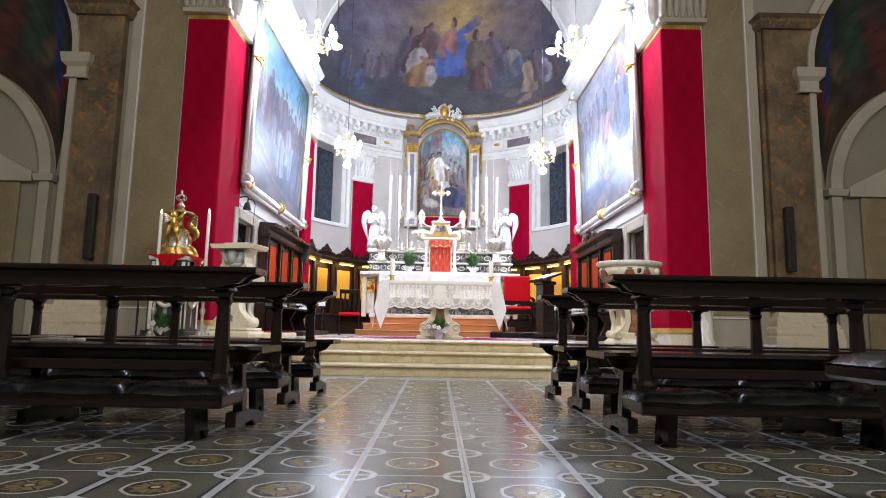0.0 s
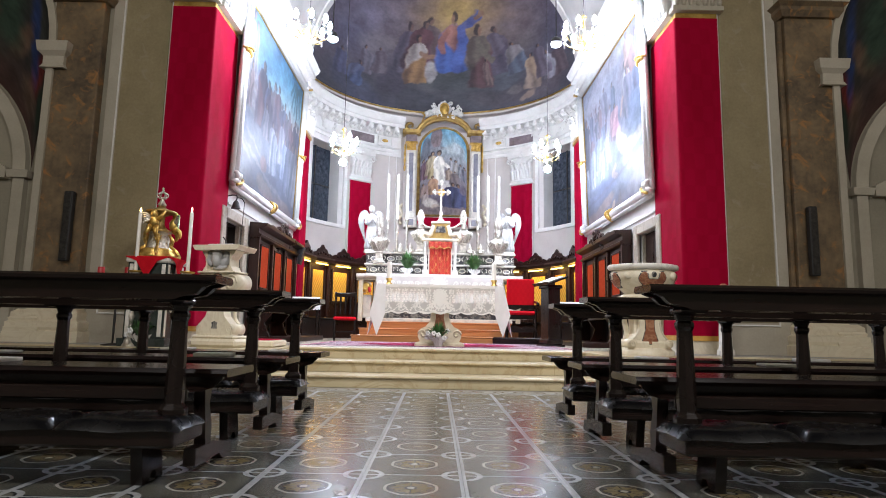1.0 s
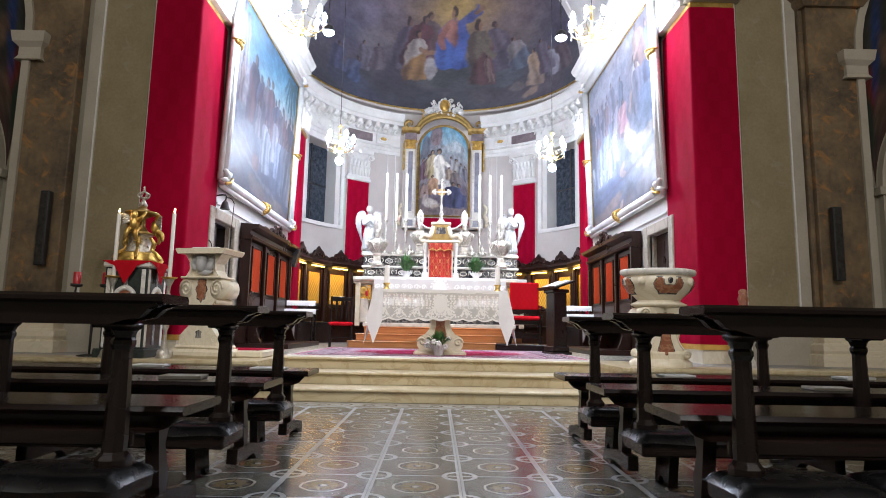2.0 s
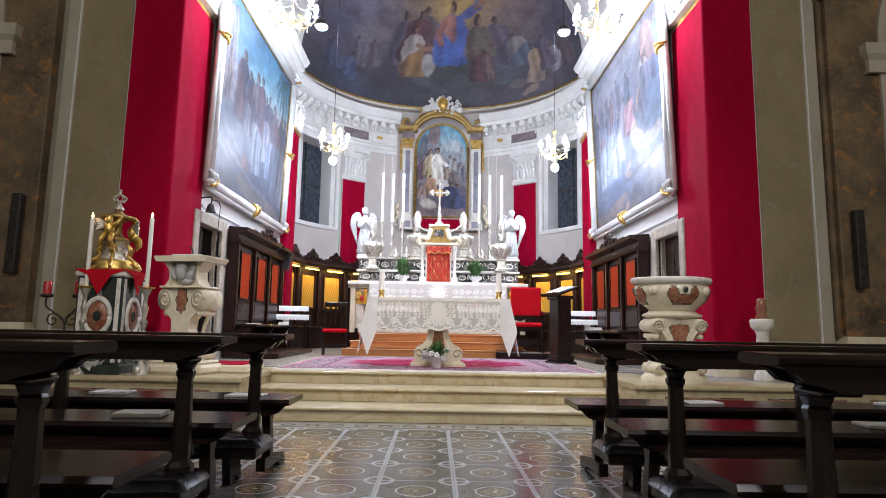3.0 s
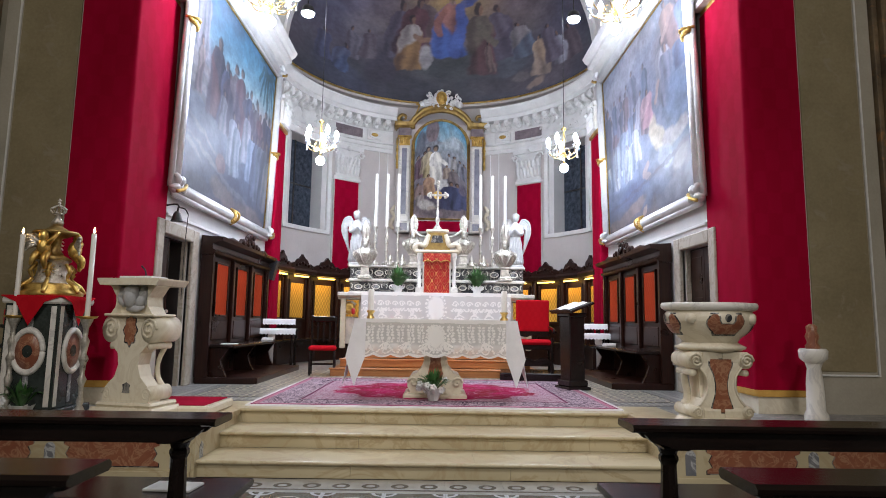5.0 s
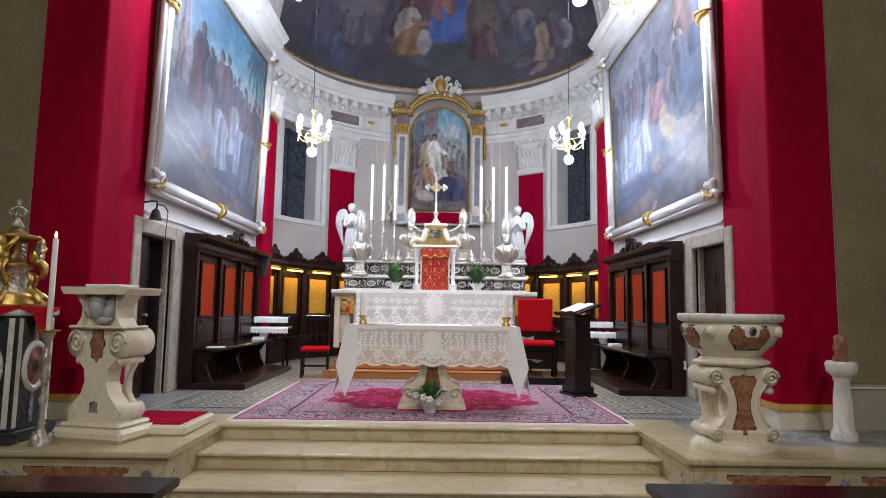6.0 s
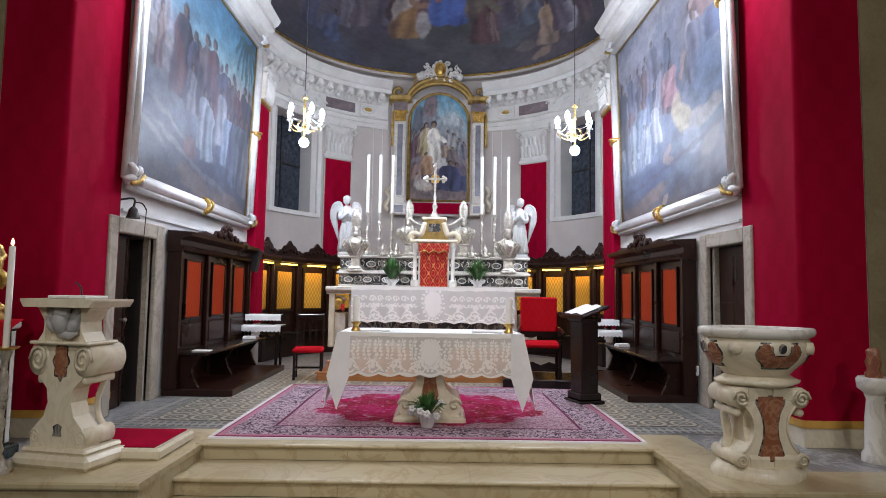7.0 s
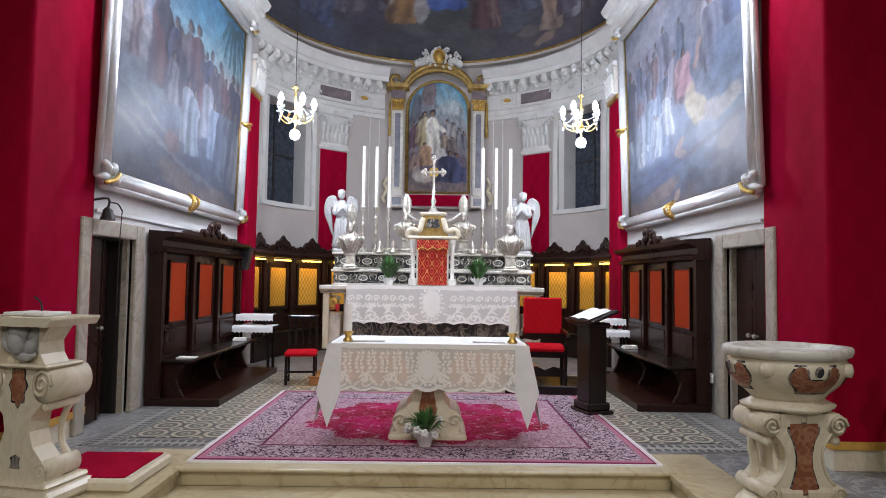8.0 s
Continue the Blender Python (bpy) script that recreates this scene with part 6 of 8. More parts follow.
for x in (-0.8, 0.83):
    candle("altar_candle", (x, 9.93, C + 0.945), 0.27, 0.038, "low", "altar candles", "thick white altar candle in a low brass holder", M["gold"])
solid("altar_paper", G().box(-0.16, 0.16, -0.1, 0.1, 0, 0.01, 0.002), M["paper"], "white service sheets lying on the altar cloth", "paper", "", (-0.6, 10.0, C + 0.947), 3)
solid("altar_paper", G().box(-0.16, 0.16, -0.1, 0.1, 0, 0.01, 0.002), M["paper"], "white service sheets lying on the altar cloth", "paper", "", (0.6, 10.02, C + 0.947), -4)


def leaves(g, r, n, spread, height, length, width, base=(0, 0, 0)):
    for i in range(n):
        a, e = r.uniform(0, math.tau), r.uniform(0.15, 1.0)
        tip = Vector((math.cos(a) * spread * e, math.sin(a) * spread * e, height * (1.15 - 0.75 * e) * r.uniform(0.7, 1.1)))
        b = Vector(base) + Vector((math.cos(a) * 0.02, math.sin(a) * 0.02, 0))
        mid = b + tip * 0.6 + Vector((0, 0, 0.25 * height * e))
        end = b + tip
        side = Vector((-math.sin(a), math.cos(a), 0)) * width * r.uniform(0.6, 1.1)
        q = b + (mid - b) * 0.45
        up_ = Vector((0, 0, width * 0.3))
        g.add([b, q - side * 0.6, q + up_ * -0.5, q + side * 0.6, mid - side, mid - up_, mid + side, end], [(0, 1, 2), (0, 2, 3), (1, 4, 5, 2), (2, 5, 6, 3), (4, 7, 5), (5, 7, 6)], True)
    return g


def plant(name, place, seed, label, spread=0.2, height=0.26, n=70, pot=True, flowers=8, width=0.016):
    r = random.Random(seed)
    q = thing(name, place, label, "plant")
    if pot:
        part("pot", G().lathe([(0.06, 0), (0.085, 0.1), (0.1, 0.13), (0.09, 0.13)], 9, smooth=False), M["paper"], q, "pot wrapped in crumpled white paper")
        w = G()
        for i in range(14):
            a = math.tau * i / 14
            w.add([(0.085 * math.cos(a), 0.085 * math.sin(a), 0.07), (0.1 * math.cos(a + 0.25), 0.1 * math.sin(a + 0.25), 0.08), (0.15 * math.cos(a + 0.2), 0.15 * math.sin(a + 0.2), 0.15 + r.uniform(-0.02, 0.03)), (0.14 * math.cos(a - 0.05), 0.14 * math.sin(a - 0.05), 0.14)], [(0, 1, 2, 3)])
        part("wrapping", w, M["petal"], q, "crumpled white wrapping")
    part("foliage", leaves(G(), r, n, spread, height, 0.2, width, (0, 0, 0.11 if pot else 0.02)), M["leaf"], q, "arching green leaves")
    if flowers:
        g = G()
        for i in range(flowers):
            a, e = r.uniform(0, math.tau), r.uniform(0.4, 0.9) * spread
            c = (e * math.cos(a), e * math.sin(a) - 0.03, 0.1 + height * r.uniform(0.05, 0.5))
            for k in range(5):
                t = math.tau * k / 5
                g.ball((c[0] + 0.022 * math.cos(t), c[1], c[2] + 0.022 * math.sin(t)), (0.018, 0.01, 0.018), 6, 4)
        part("blossom", g, M["petal"], q, "small white blossoms")
    return q


plant("altar_bouquet", (-0.02, 9.6, C + 0.021), 3, "leafy bouquet with white flowers in white wrapping before the altar", 0.24, 0.26, 80, True, 9)

# ---- wooden predella and high altar ----
pd = thing("predella", (0, 12.75, C), "stepped orange wooden platform before the high altar", "platform")
for k in range(3):
    part("step_board", G().box(-1.75 + 0.12 * k, 1.75 - 0.12 * k, 0.0 + 0.27 * k, 2.0, 0.14 * k, 0.14 * k + 0.13, 0.006).box(-1.77 + 0.12 * k, 1.77 - 0.12 * k, -0.025 + 0.27 * k, 0.1 + 0.27 * k, 0.14 * k + 0.112, 0.14 * k + 0.138, 0.008), M["plankwood"], pd)

H0 = C + 0.42
ha = thing("high_altar", (0, 13.75, H0), "white and black marble high altar with two inlaid candle tiers", "high altar")
part("altar_block", G().box(-1.45, 1.45, 0.12, 1.3, 0, 0.9, 0.01), M["white"], ha)
part("frontal", G().box(-1.3, 1.3, 0.09, 0.12, 0.08, 0.82, 0.006), M["black"], ha)
part("altar_plinth", G().box(-1.6, 1.6, 0.02, 1.3, 0, 0.08, 0.012), M["white"], ha)
mn = [(-0.02, 0.9), (0.03, 0.92), (-0.05, 0.95), (-0.08, 0.97), (-0.08, 1.02), (-0.06, 1.03), (0.6, 1.03), (0.6, 0.9)]
part("mensa", G().prism(mn, -1.82, 1.82, "x"), M["white"], ha, "moulded white marble slab")
for s in (-1, 1):
    pts = [(s * (1.63 + 0.13 * (1 - k / 14) * math.cos(2.6 - 0.6 * k)), 0.1, 0.72 + 0.13 * (1 - k / 14) * math.sin(2.6 - 0.6 * k)) for k in range(13)]
    part("bracket_scroll", G().tube(pts, [0.05 - 0.002 * k for k in range(13)], 8), M["white"], ha)
    part("gilt_disc", G().at(pose(s * 1.62, 0.05, 0.74, 90)).lathe([(0.11, -0.02), (0.11, 0.01), (0.06, 0.03), (0.03, 0.025)], 18), M["gold"], ha)
    part("side_pilaster", G().box(s * 1.62 - 0.12, s * 1.62 + 0.12, 0.1, 0.5, 0.08, 0.58, 0.015), M["white"], ha)
    part("corner_post", G().box(s * 1.72 - 0.05, s * 1.72 + 0.05, -0.02, 0.08, 0.0, 0.9, 0.015), M["ivory"], ha)


def tier(y0, y1, z0, z1, w, n, seed):
    part("tier_body", G().box(-w, w, y0, y1, z0, z1 - 0.05, 0.004), M["black"], ha)
    part("tier_foot", G().box(-w - 0.015, w + 0.015, y0 - 0.018, y0 - 0.001, z0, z0 + 0.035, 0.008), M["white"], ha)
    part("tier_cap", G().box(-w - 0.04, w + 0.04, y0 - 0.04, y1, z1 - 0.045, z1, 0.012), M["white"], ha)
    r = random.Random(seed)
    for i in range(n):
        x = -w + 2 * w * (i + 0.5) / n
        if abs(x) < 0.36:
            continue
        hw, hz = w / n * 0.86, (z1 - z0 - 0.07) / 2
        zc = (z0 + z1 - 0.05) / 2
        zc += 0.016
        hz *= 0.86
        for e in (-1, 1):
            sc = [(x + e * hw * (0.86 + 0.13 * (1 - k / 12) * math.cos(0.75 * k)), y0 - 0.004, zc + hz * (0.55 - 0.09 * k) + 0.02 * math.sin(0.75 * k)) for k in range(12)]
            part("inlay_scroll", G().tube(sc, 0.0065, 5), M["white"], ha)
        pts = [(x + hw * 0.5 * math.cos(t), y0 - 0.008, zc + hz * 0.5 * math.sin(t)) for t in np.linspace(0, math.tau, 15)]
        part("inlay_ring", G().tube(pts, 0.012, 5), M["white"], ha)
        part("inlay_stone", G().at(pose(x, y0 - 0.006, zc, 90)).lathe([(hz * 0.3, -0.004), (hz * 0.3, 0.004)], 12, sx=1.8), M["grey"], ha)


tier(0.3, 1.3, 1.03, 1.3, 1.66, 10, 1)
tier(0.6, 1.3, 1.3, 1.6, 1.7, 9, 2)
part("rear_block", G().box(-1.5, 1.5, 1.0, 1.5, 0, 1.58, 0.01), M["white"], ha)

hc = thing("altar_frontal_cloth", (0, 13.75, H0), "white scrolled lace cloth over the front of the high altar", "altar cloth")
part("cloth_top", sheet(lambda u, v: (-1.36 + 2.72 * u, -0.09 + 0.36 * v, 1.038), 20, 3), M["linen"], hc)
part("lace_drop", lacework(520, 120, 0.225, 10, False, (0.05, 0.55, 0.36), 52).onto(lambda u, v: (-1.38 + 2.76 * u, -0.1 - 0.012 * math.sin(u * 60) * (1 - v) - 0.02 * (1 - v), 1.04 - 0.62 * (1 - v) + 0.03 * abs(math.sin(u * 30)) * (1 if v < 0.07 else 0))), M["dense_lace"], hc, "scrolled lace with an oval centre")

# ---- tabernacle ----
tb = thing("tabernacle", (0, 13.95, H0 + 1.03), "marble tabernacle with a red brocade veil and scrolled gilded top", "tabernacle")
part("body", G().box(-0.27, 0.27, 0.02, 0.5, 0, 0.78, 0.01), M["white"], tb)
part("veil", sheet(lambda u, v: (-0.24 + 0.48 * u, 0.0 - 0.012 * math.sin(u * 40) - 0.04 * math.sin(u * math.pi), 0.02 + 0.74 * v), 50, 8), M["veil"], tb, "red and gold brocade veil")
part("veil_pelmet", sheet(lambda u, v: (-0.26 + 0.52 * u, -0.06 - 0.01 * math.sin(u * 30), 0.6 + 0.17 * v + 0.04 * abs(math.sin(u * 9.5)) * (1 - v)), 50, 3), M["veil"], tb)
part("gold_braid", G().tube([(-0.26 + 0.52 * k / 40, -0.066 - 0.01 * math.sin(k * 0.75), 0.6 + 0.04 * abs(math.sin(k * 0.2375))) for k in range(41)], 0.009, 5), M["gold"], tb)
for s in (-1, 1):
    part("side_column", G().lathe([(0.05, 0), (0.05, 0.06), (0.035, 0.08), (0.032, 0.62), (0.05, 0.7), (0.06, 0.78)], 12, (s * 0.33, 0.02, 0)), M["white"], tb)
    part("foot_block", G().box(s * 0.33 - 0.07, s * 0.33 + 0.07, -0.08, 0.08, 0, 0.13, 0.015), M["white"], tb)
    part("side_scroll", G().tube([(s * 0.34, 0.03, 0.78), (s * 0.42, 0.02, 0.86), (s * 0.36, 0.0, 0.95), (s * 0.24, 0, 0.92), (s * 0.2, 0, 1.02), (s * 0.16, 0, 1.14)], [0.05, 0.06, 0.05, 0.05, 0.05, 0.04], 8), M["ivory"], tb)
    part("raised_arm", G().tube([(s * 0.1, 0.1, 1.1), (s * 0.3, 0.1, 1.12), (s * 0.46, 0.12, 1.24)], 0.018, 7), M["white"], tb)
part("entablature", G().box(-0.42, 0.42, -0.04, 0.46, 0.78, 0.84, 0.02), M["ivory"], tb)
part("attic", G().prism([(-0.26, 0.84), (0.26, 0.84), (0.2, 0.98), (0.17, 1.18), (-0.17, 1.18), (-0.2, 0.98)], 0.0, 0.4), M["oldgold"], tb)
part("attic_plaque", G().prism([(-0.12, 0.98), (0.12, 0.98), (0.09, 1.12), (-0.09, 1.12)], -0.01, 0.02), M["black"], tb)
part("top_slab", G().box(-0.22, 0.22, -0.02, 0.4, 1.18, 1.24, 0.02), M["ivory"], tb)
cr = thing("altar_cross", (0.0, 14.1, H0 + 2.27), "tall silver altar cross with trefoil ends and gilded rays", "cross")
part("stem", G().lathe([(0.1, 0), (0.1, 0.02), (0.05, 0.08), (0.025, 0.14), (0.05, 0.2), (0.02, 0.28), (0.03, 0.38), (0.018, 0.42), (0.018, 0.5)], 14), M["silver"], cr)
g = G().box(-0.02, 0.02, -0.015, 0.015, 0.5, 0.92, 0.006).box(-0.17, 0.17, -0.015, 0.015, 0.68, 0.72, 0.006)
for x, z in ((-0.17, 0.7), (0.17, 0.7), (0, 0.93)):
    g.ball((x, 0, z), (0.045, 0.025, 0.045), 10, 7).ball((x * 0.85 - 0.0, 0, z + 0.04), 0.028, 8, 6).ball((x * 0.85, 0, z - 0.045), 0.028, 8, 6)
part("cross_arms", g, M["silver"], cr)
part("rays", G().at(pose(0, 0.005, 0.7, 90)).lathe([(0.09, -0.006), (0.09, 0.006)], 8, smooth=False), M["gold"], cr)

# ---- figures on the high altar: plain shapes ----


def bust_mesh():
    g = G().box(-0.135, 0.135, -0.11, 0.11, 0, 0.035, 0.01).box(-0.115, 0.115, -0.095, 0.095, 0.035, 0.06, 0.01)
    g.lathe([(0.135, 0.06), (0.115, 0.09), (0.1, 0.21), (0.125, 0.235), (0.125, 0.26)], 4, smooth=False, a0=math.pi / 4, sy=0.85)
    g.lathe([(0.1, 0.25), (0.135, 0.3), (0.17, 0.35), (0.215, 0.42), (0.225, 0.48), (0.19, 0.55), (0.11, 0.59), (0.055, 0.615), (0.045, 0.66)], 20, sy=0.58)
    g.ball((0, -0.02, 0.7), (0.06, 0.068, 0.085)).ball((0, -0.05, 0.65), (0.048, 0.04, 0.06))
    g.lathe([(0.068, 0.745), (0.074, 0.77), (0.066, 0.775), (0.085, 0.84), (0.094, 0.92), (0.08, 1.01), (0.04, 1.08), (0.006, 1.12)], 16, sy=0.6)
    g.tube([(0, -0.035, 0.76), (0, -0.06, 0.9), (0, -0.03, 1.08)], 0.014, 6)
    for s in (-1, 1):
        g.tube([(s * 0.07, -0.06, 0.6), (s * 0.1, -0.125, 0.5), (s * 0.075, -0.125, 0.4), (s * 0.015, -0.075, 0.28)], [0.018, 0.024, 0.022, 0.012], 7)
        for k in range(4):
            a = 0.25 + 0.3 * k
            g.tube([(s * 0.2 * math.cos(a * 0.5), -0.03 - 0.03 * k, 0.545 - 0.005 * k), (s * (0.225 - 0.035 * k), -0.05 - 0.025 * k, 0.46), (s * (0.15 - 0.03 * k), -0.045 - 0.012 * k, 0.34)], [0.012, 0.02, 0.008], 6)
        g.tube([(s * 0.05, 0.05, 0.78), (s * 0.09, 0.07, 0.7), (s * 0.07, 0.1, 0.58)], 0.012, 6)
    g.ball((0, -0.135, 0.47), (0.03, 0.015, 0.035), 8, 6)
    return g


b0 = None
for x, y, z in ((-1.37, 14.0, H0 + 1.3), (1.3, 14.0, H0 + 1.3), (-0.47, 14.5, H0 + 1.6), (0.53, 14.5, H0 + 1.6)):
    sc = 1.0 if abs(x) > 1 else 0.94
    if b0 is None:
        b0 = solid("bust_statue", bust_mesh(), M["silver"], "embossed silver bust with a tall pointed hat on the altar tier", "statue", "", (x, y, z), 0, "silver busts")
    else:
        copy_thing(b0, pose(x, y, z) @ Matrix.Diagonal((sc, sc, sc, 1)))


def angel_mesh(s):
    g = G().box(-0.16, 0.16, -0.13, 0.13, 0, 0.06, 0.015)
    g.lathe([(0.15, 0.06), (0.17, 0.12), (0.14, 0.3), (0.13, 0.48), (0.1, 0.62), (0.115, 0.76), (0.1, 0.86), (0.04, 0.93)], 16, sy=0.75)
    r = random.Random(5)
    for k in range(9):
        a = -2.6 + 2.1 * k / 8
        g.tube([(0.155 * math.cos(a), 0.12 * math.sin(a), 0.08), (0.13 * math.cos(a + 0.15), 0.11 * math.sin(a + 0.15), 0.35), (0.1 * math.cos(a), 0.08 * math.sin(a), 0.62)], [0.025, 0.02, 0.012], 6)
    g.ball((s * 0.015, -0.03, 1.02), (0.065, 0.07, 0.085)).ball((s * 0.01, 0.0, 1.06), (0.072, 0.07, 0.06))
    g.tube([(-0.09, 0, 0.85), (-0.14, -0.05, 0.7), (-0.09, -0.12, 0.68), (-0.01, -0.15, 0.78)], [0.042, 0.04, 0.036, 0.025], 8)
    g.tube([(0.09, 0, 0.85), (0.14, -0.05, 0.7), (0.09, -0.12, 0.68), (0.01, -0.15, 0.78)], [0.042, 0.04, 0.036, 0.025], 8)
    for e in (-1, 1):
        for k in range(6):
            a = 0.35 + 0.16 * k
            ln = 0.46 - 0.035 * k
            g.tube([(e * 0.05, 0.09, 0.8), (e * (0.13 + 0.012 * k), 0.12, 0.99 - 0.035 * k), (e * (0.25 - 0.012 * k), 0.14, 0.93 - 0.06 * k), (e * (0.28 - 0.022 * k), 0.14, 0.72 - 0.06 * k), (e * (0.22 - 0.02 * k), 0.12, 0.5 - 0.05 * k)], [0.022, 0.03, 0.032, 0.028, 0.008], 6)
    return g


for s in (-1, 1):
    solid("angel_statue", angel_mesh(s), M["statue"], "white marble winged statue standing on the altar end", "statue", "", (s * 1.6 - 0.02, 14.55, H0 + 1.6), s * -12, "marble winged statues")
for x in (-1.26, -1.03, -0.8, 0.88, 1.12, 1.38):
    candle("tall_candle", (x, 14.68, H0 + 1.6), 1.1, 0.03, 0.82, "tall altar candles", "tall white candle in a turned silver candlestick", M["silver"])
for k, x in enumerate((-0.92, -0.68, 0.68, 0.92)):
    q = thing("small_finial", (x, 14.33, H0 + 1.6), "short embossed silver foot ornament on the altar tier", "ornament", "silver ornaments")
    part("ornament_body", G().lathe([(0.08, 0), (0.075, 0.03), (0.04, 0.08), (0.05, 0.12), (0.02, 0.18), (0.01, 0.22)], 12).ball((-0.06, -0.03, 0.05), 0.03, 8, 6).ball((0.06, -0.03, 0.05), 0.03, 8, 6), M["silver"], q)
for x, sd in ((-0.72, 11), (0.76, 12)):
    plant("altar_fern", (x, 13.84, H0 + 1.03), sd, "green fern in a white wrapped pot on the high altar", 0.3, 0.42, 130, True, 0, 0.02)

# ---- altarpiece ----
ap = thing("altarpiece", (0, 18.55, 3.72), "tall altarpiece with arched painting, grey inlaid pilasters and gilded pediment", "altarpiece")
part("backing", G().box(-1.15, 1.15, -0.1, 0.15, 0.0, 3.0, 0.01), M["apse"], ap)
oil = Canvas(120, 220, 1.87, [(0.0, (0.2, 0.15, 0.14)), (0.2, (0.12, 0.1, 0.13)), (0.5, (0.2, 0.18, 0.2)), (0.7, (0.3, 0.33, 0.36)), (0.85, (0.26, 0.4, 0.48)), (1.0, (0.12, 0.32, 0.48))], 41, 0.12)
oil.blot(0.2, 0.75, 0.22, 0.14, (0.17, 0.17, 0.2), 0, 0.3).blot(0.34, 0.93, 0.12, 0.13, (0.2, 0.15, 0.16), 0, 0.2, 0.95, 0.2).blot(0.4, 0.77, 0.2, 0.02, (0.24, 0.25, 0.27), 0, 0.3, 0.9, 0.2).blot(0.72, 0.78, 0.2, 0.05, (0.42, 0.46, 0.48), 20, 0.8).blot(0.8, 0.84, 0.14, 0.03, (0.45, 0.5, 0.52), 10, 0.8).blot(0.12, 0.85, 0.1, 0.15, (0.12, 0.13, 0.16)).limb([(0.88, 0.85), (0.88, 0.6)], 0.03, (0.22, 0.25, 0.28), 0.7)
for u, v, h, c in ((0.66, 0.47, 0.2, (0.34, 0.34, 0.36)), (0.76, 0.46, 0.2, (0.36, 0.34, 0.33)), (0.86, 0.46, 0.18, (0.26, 0.27, 0.3)), (0.95, 0.44, 0.2, (0.2, 0.2, 0.25)), (0.08, 0.46, 0.26, (0.14, 0.08, 0.11)), (0.16, 0.44, 0.24, (0.18, 0.1, 0.12))):
    oil.robed(u, v, h, c, None, 0.3, 0.0, 1, (0.26, 0.18, 0.14))
oil.robed(0.18, 0.48, 0.24, (0.44, 0.36, 0.26), None, 0.22, 0.1).robed(0.27, 0.42, 0.33, (0.42, 0.34, 0.18), (0.5, 0.42, 0.28), 0.26, 0.0, 1, (0.3, 0.2, 0.14)).robed(0.42, 0.34, 0.41, (0.7, 0.67, 0.6), (0.78, 0.75, 0.68), 0.24, -0.05, -1, (0.36, 0.24, 0.17)).limb([(0.46, 0.6), (0.54, 0.58), (0.6, 0.56)], 0.04, (0.72, 0.69, 0.63)).limb([(0.35, 0.62), (0.33, 0.56), (0.4, 0.55)], 0.035, (0.68, 0.65, 0.6))
oil.robed(0.62, 0.4, 0.15, (0.34, 0.26, 0.2), None, 0.4).blot(0.55, 0.33, 0.1, 0.06, (0.52, 0.5, 0.48), -20).robed(0.74, 0.36, 0.16, (0.16, 0.13, 0.13), None, 0.5).robed(0.3, 0.24, 0.22, (0.36, 0.22, 0.13), (0.4, 0.24, 0.15), 0.4, -0.1).limb([(0.3, 0.38), (0.2, 0.36)], 0.03, (0.36, 0.22, 0.15))
oil.robed(0.68, 0.08, 0.3, (0.05, 0.055, 0.12), (0.045, 0.045, 0.1), 0.55, 0.1).robed(0.86, 0.1, 0.28, (0.06, 0.07, 0.15), None, 0.5, -0.15).robed(0.08, 0.22, 0.18, (0.26, 0.18, 0.16), None, 0.5).robed(0.12, 0.14, 0.14, (0.32, 0.27, 0.25), None, 0.5).blot(0.26, 0.14, 0.16, 0.05, (0.44, 0.4, 0.36), -14, 0.4).blot(0.36, 0.09, 0.1, 0.03, (0.36, 0.29, 0.24), -20).blot(0.5, 0.05, 0.3, 0.04, (0.15, 0.12, 0.13)).blot(0.92, 0.32, 0.07, 0.06, (0.14, 0.12, 0.16))
M["apaint"] = pigment("altarpiece_oil", 0.45, 45)


def arched(w, z0, z1):
    """A point on a field with a round head."""
    def fn(u, v):
        x = -w + 2 * w * u
        top = z1 - w + math.sqrt(max(0.0, w * w - x * x))
        return (x + 0.06, -0.115, z0 + (top - z0) * v)
    return fn


part("arched_painting", oil.onto(arched(0.72, 0.4, 3.1)), M["apaint"], ap, "arched oil painting of robed shapes before a column")
rim = [(-0.74, 0.38), (0.74, 0.38), (0.74, 2.38)] + [(0.74 * math.cos(t), 2.38 + 0.74 * math.sin(t)) for t in np.linspace(0, math.pi, 17)] + [(-0.74, 2.38), (-0.74, 0.38)]
g = G()
for off, r in ((0.0, 0.035), (0.05, 0.022)):
    g.tube([(x * (1 + off) + 0.06, -0.13, z) for x, z in rim], r, 8)
part("gilt_arch_frame", g, M["oldgold"], ap, "gilded arch frame")
part("red_skirt", sheet(lambda u, v: (-0.7 + 1.52 * u, -0.14 - 0.005 * math.sin(u * 30), 0.05 + 0.27 * v), 20, 2), M["damask"], ap, "strip of crimson damask below the painting")
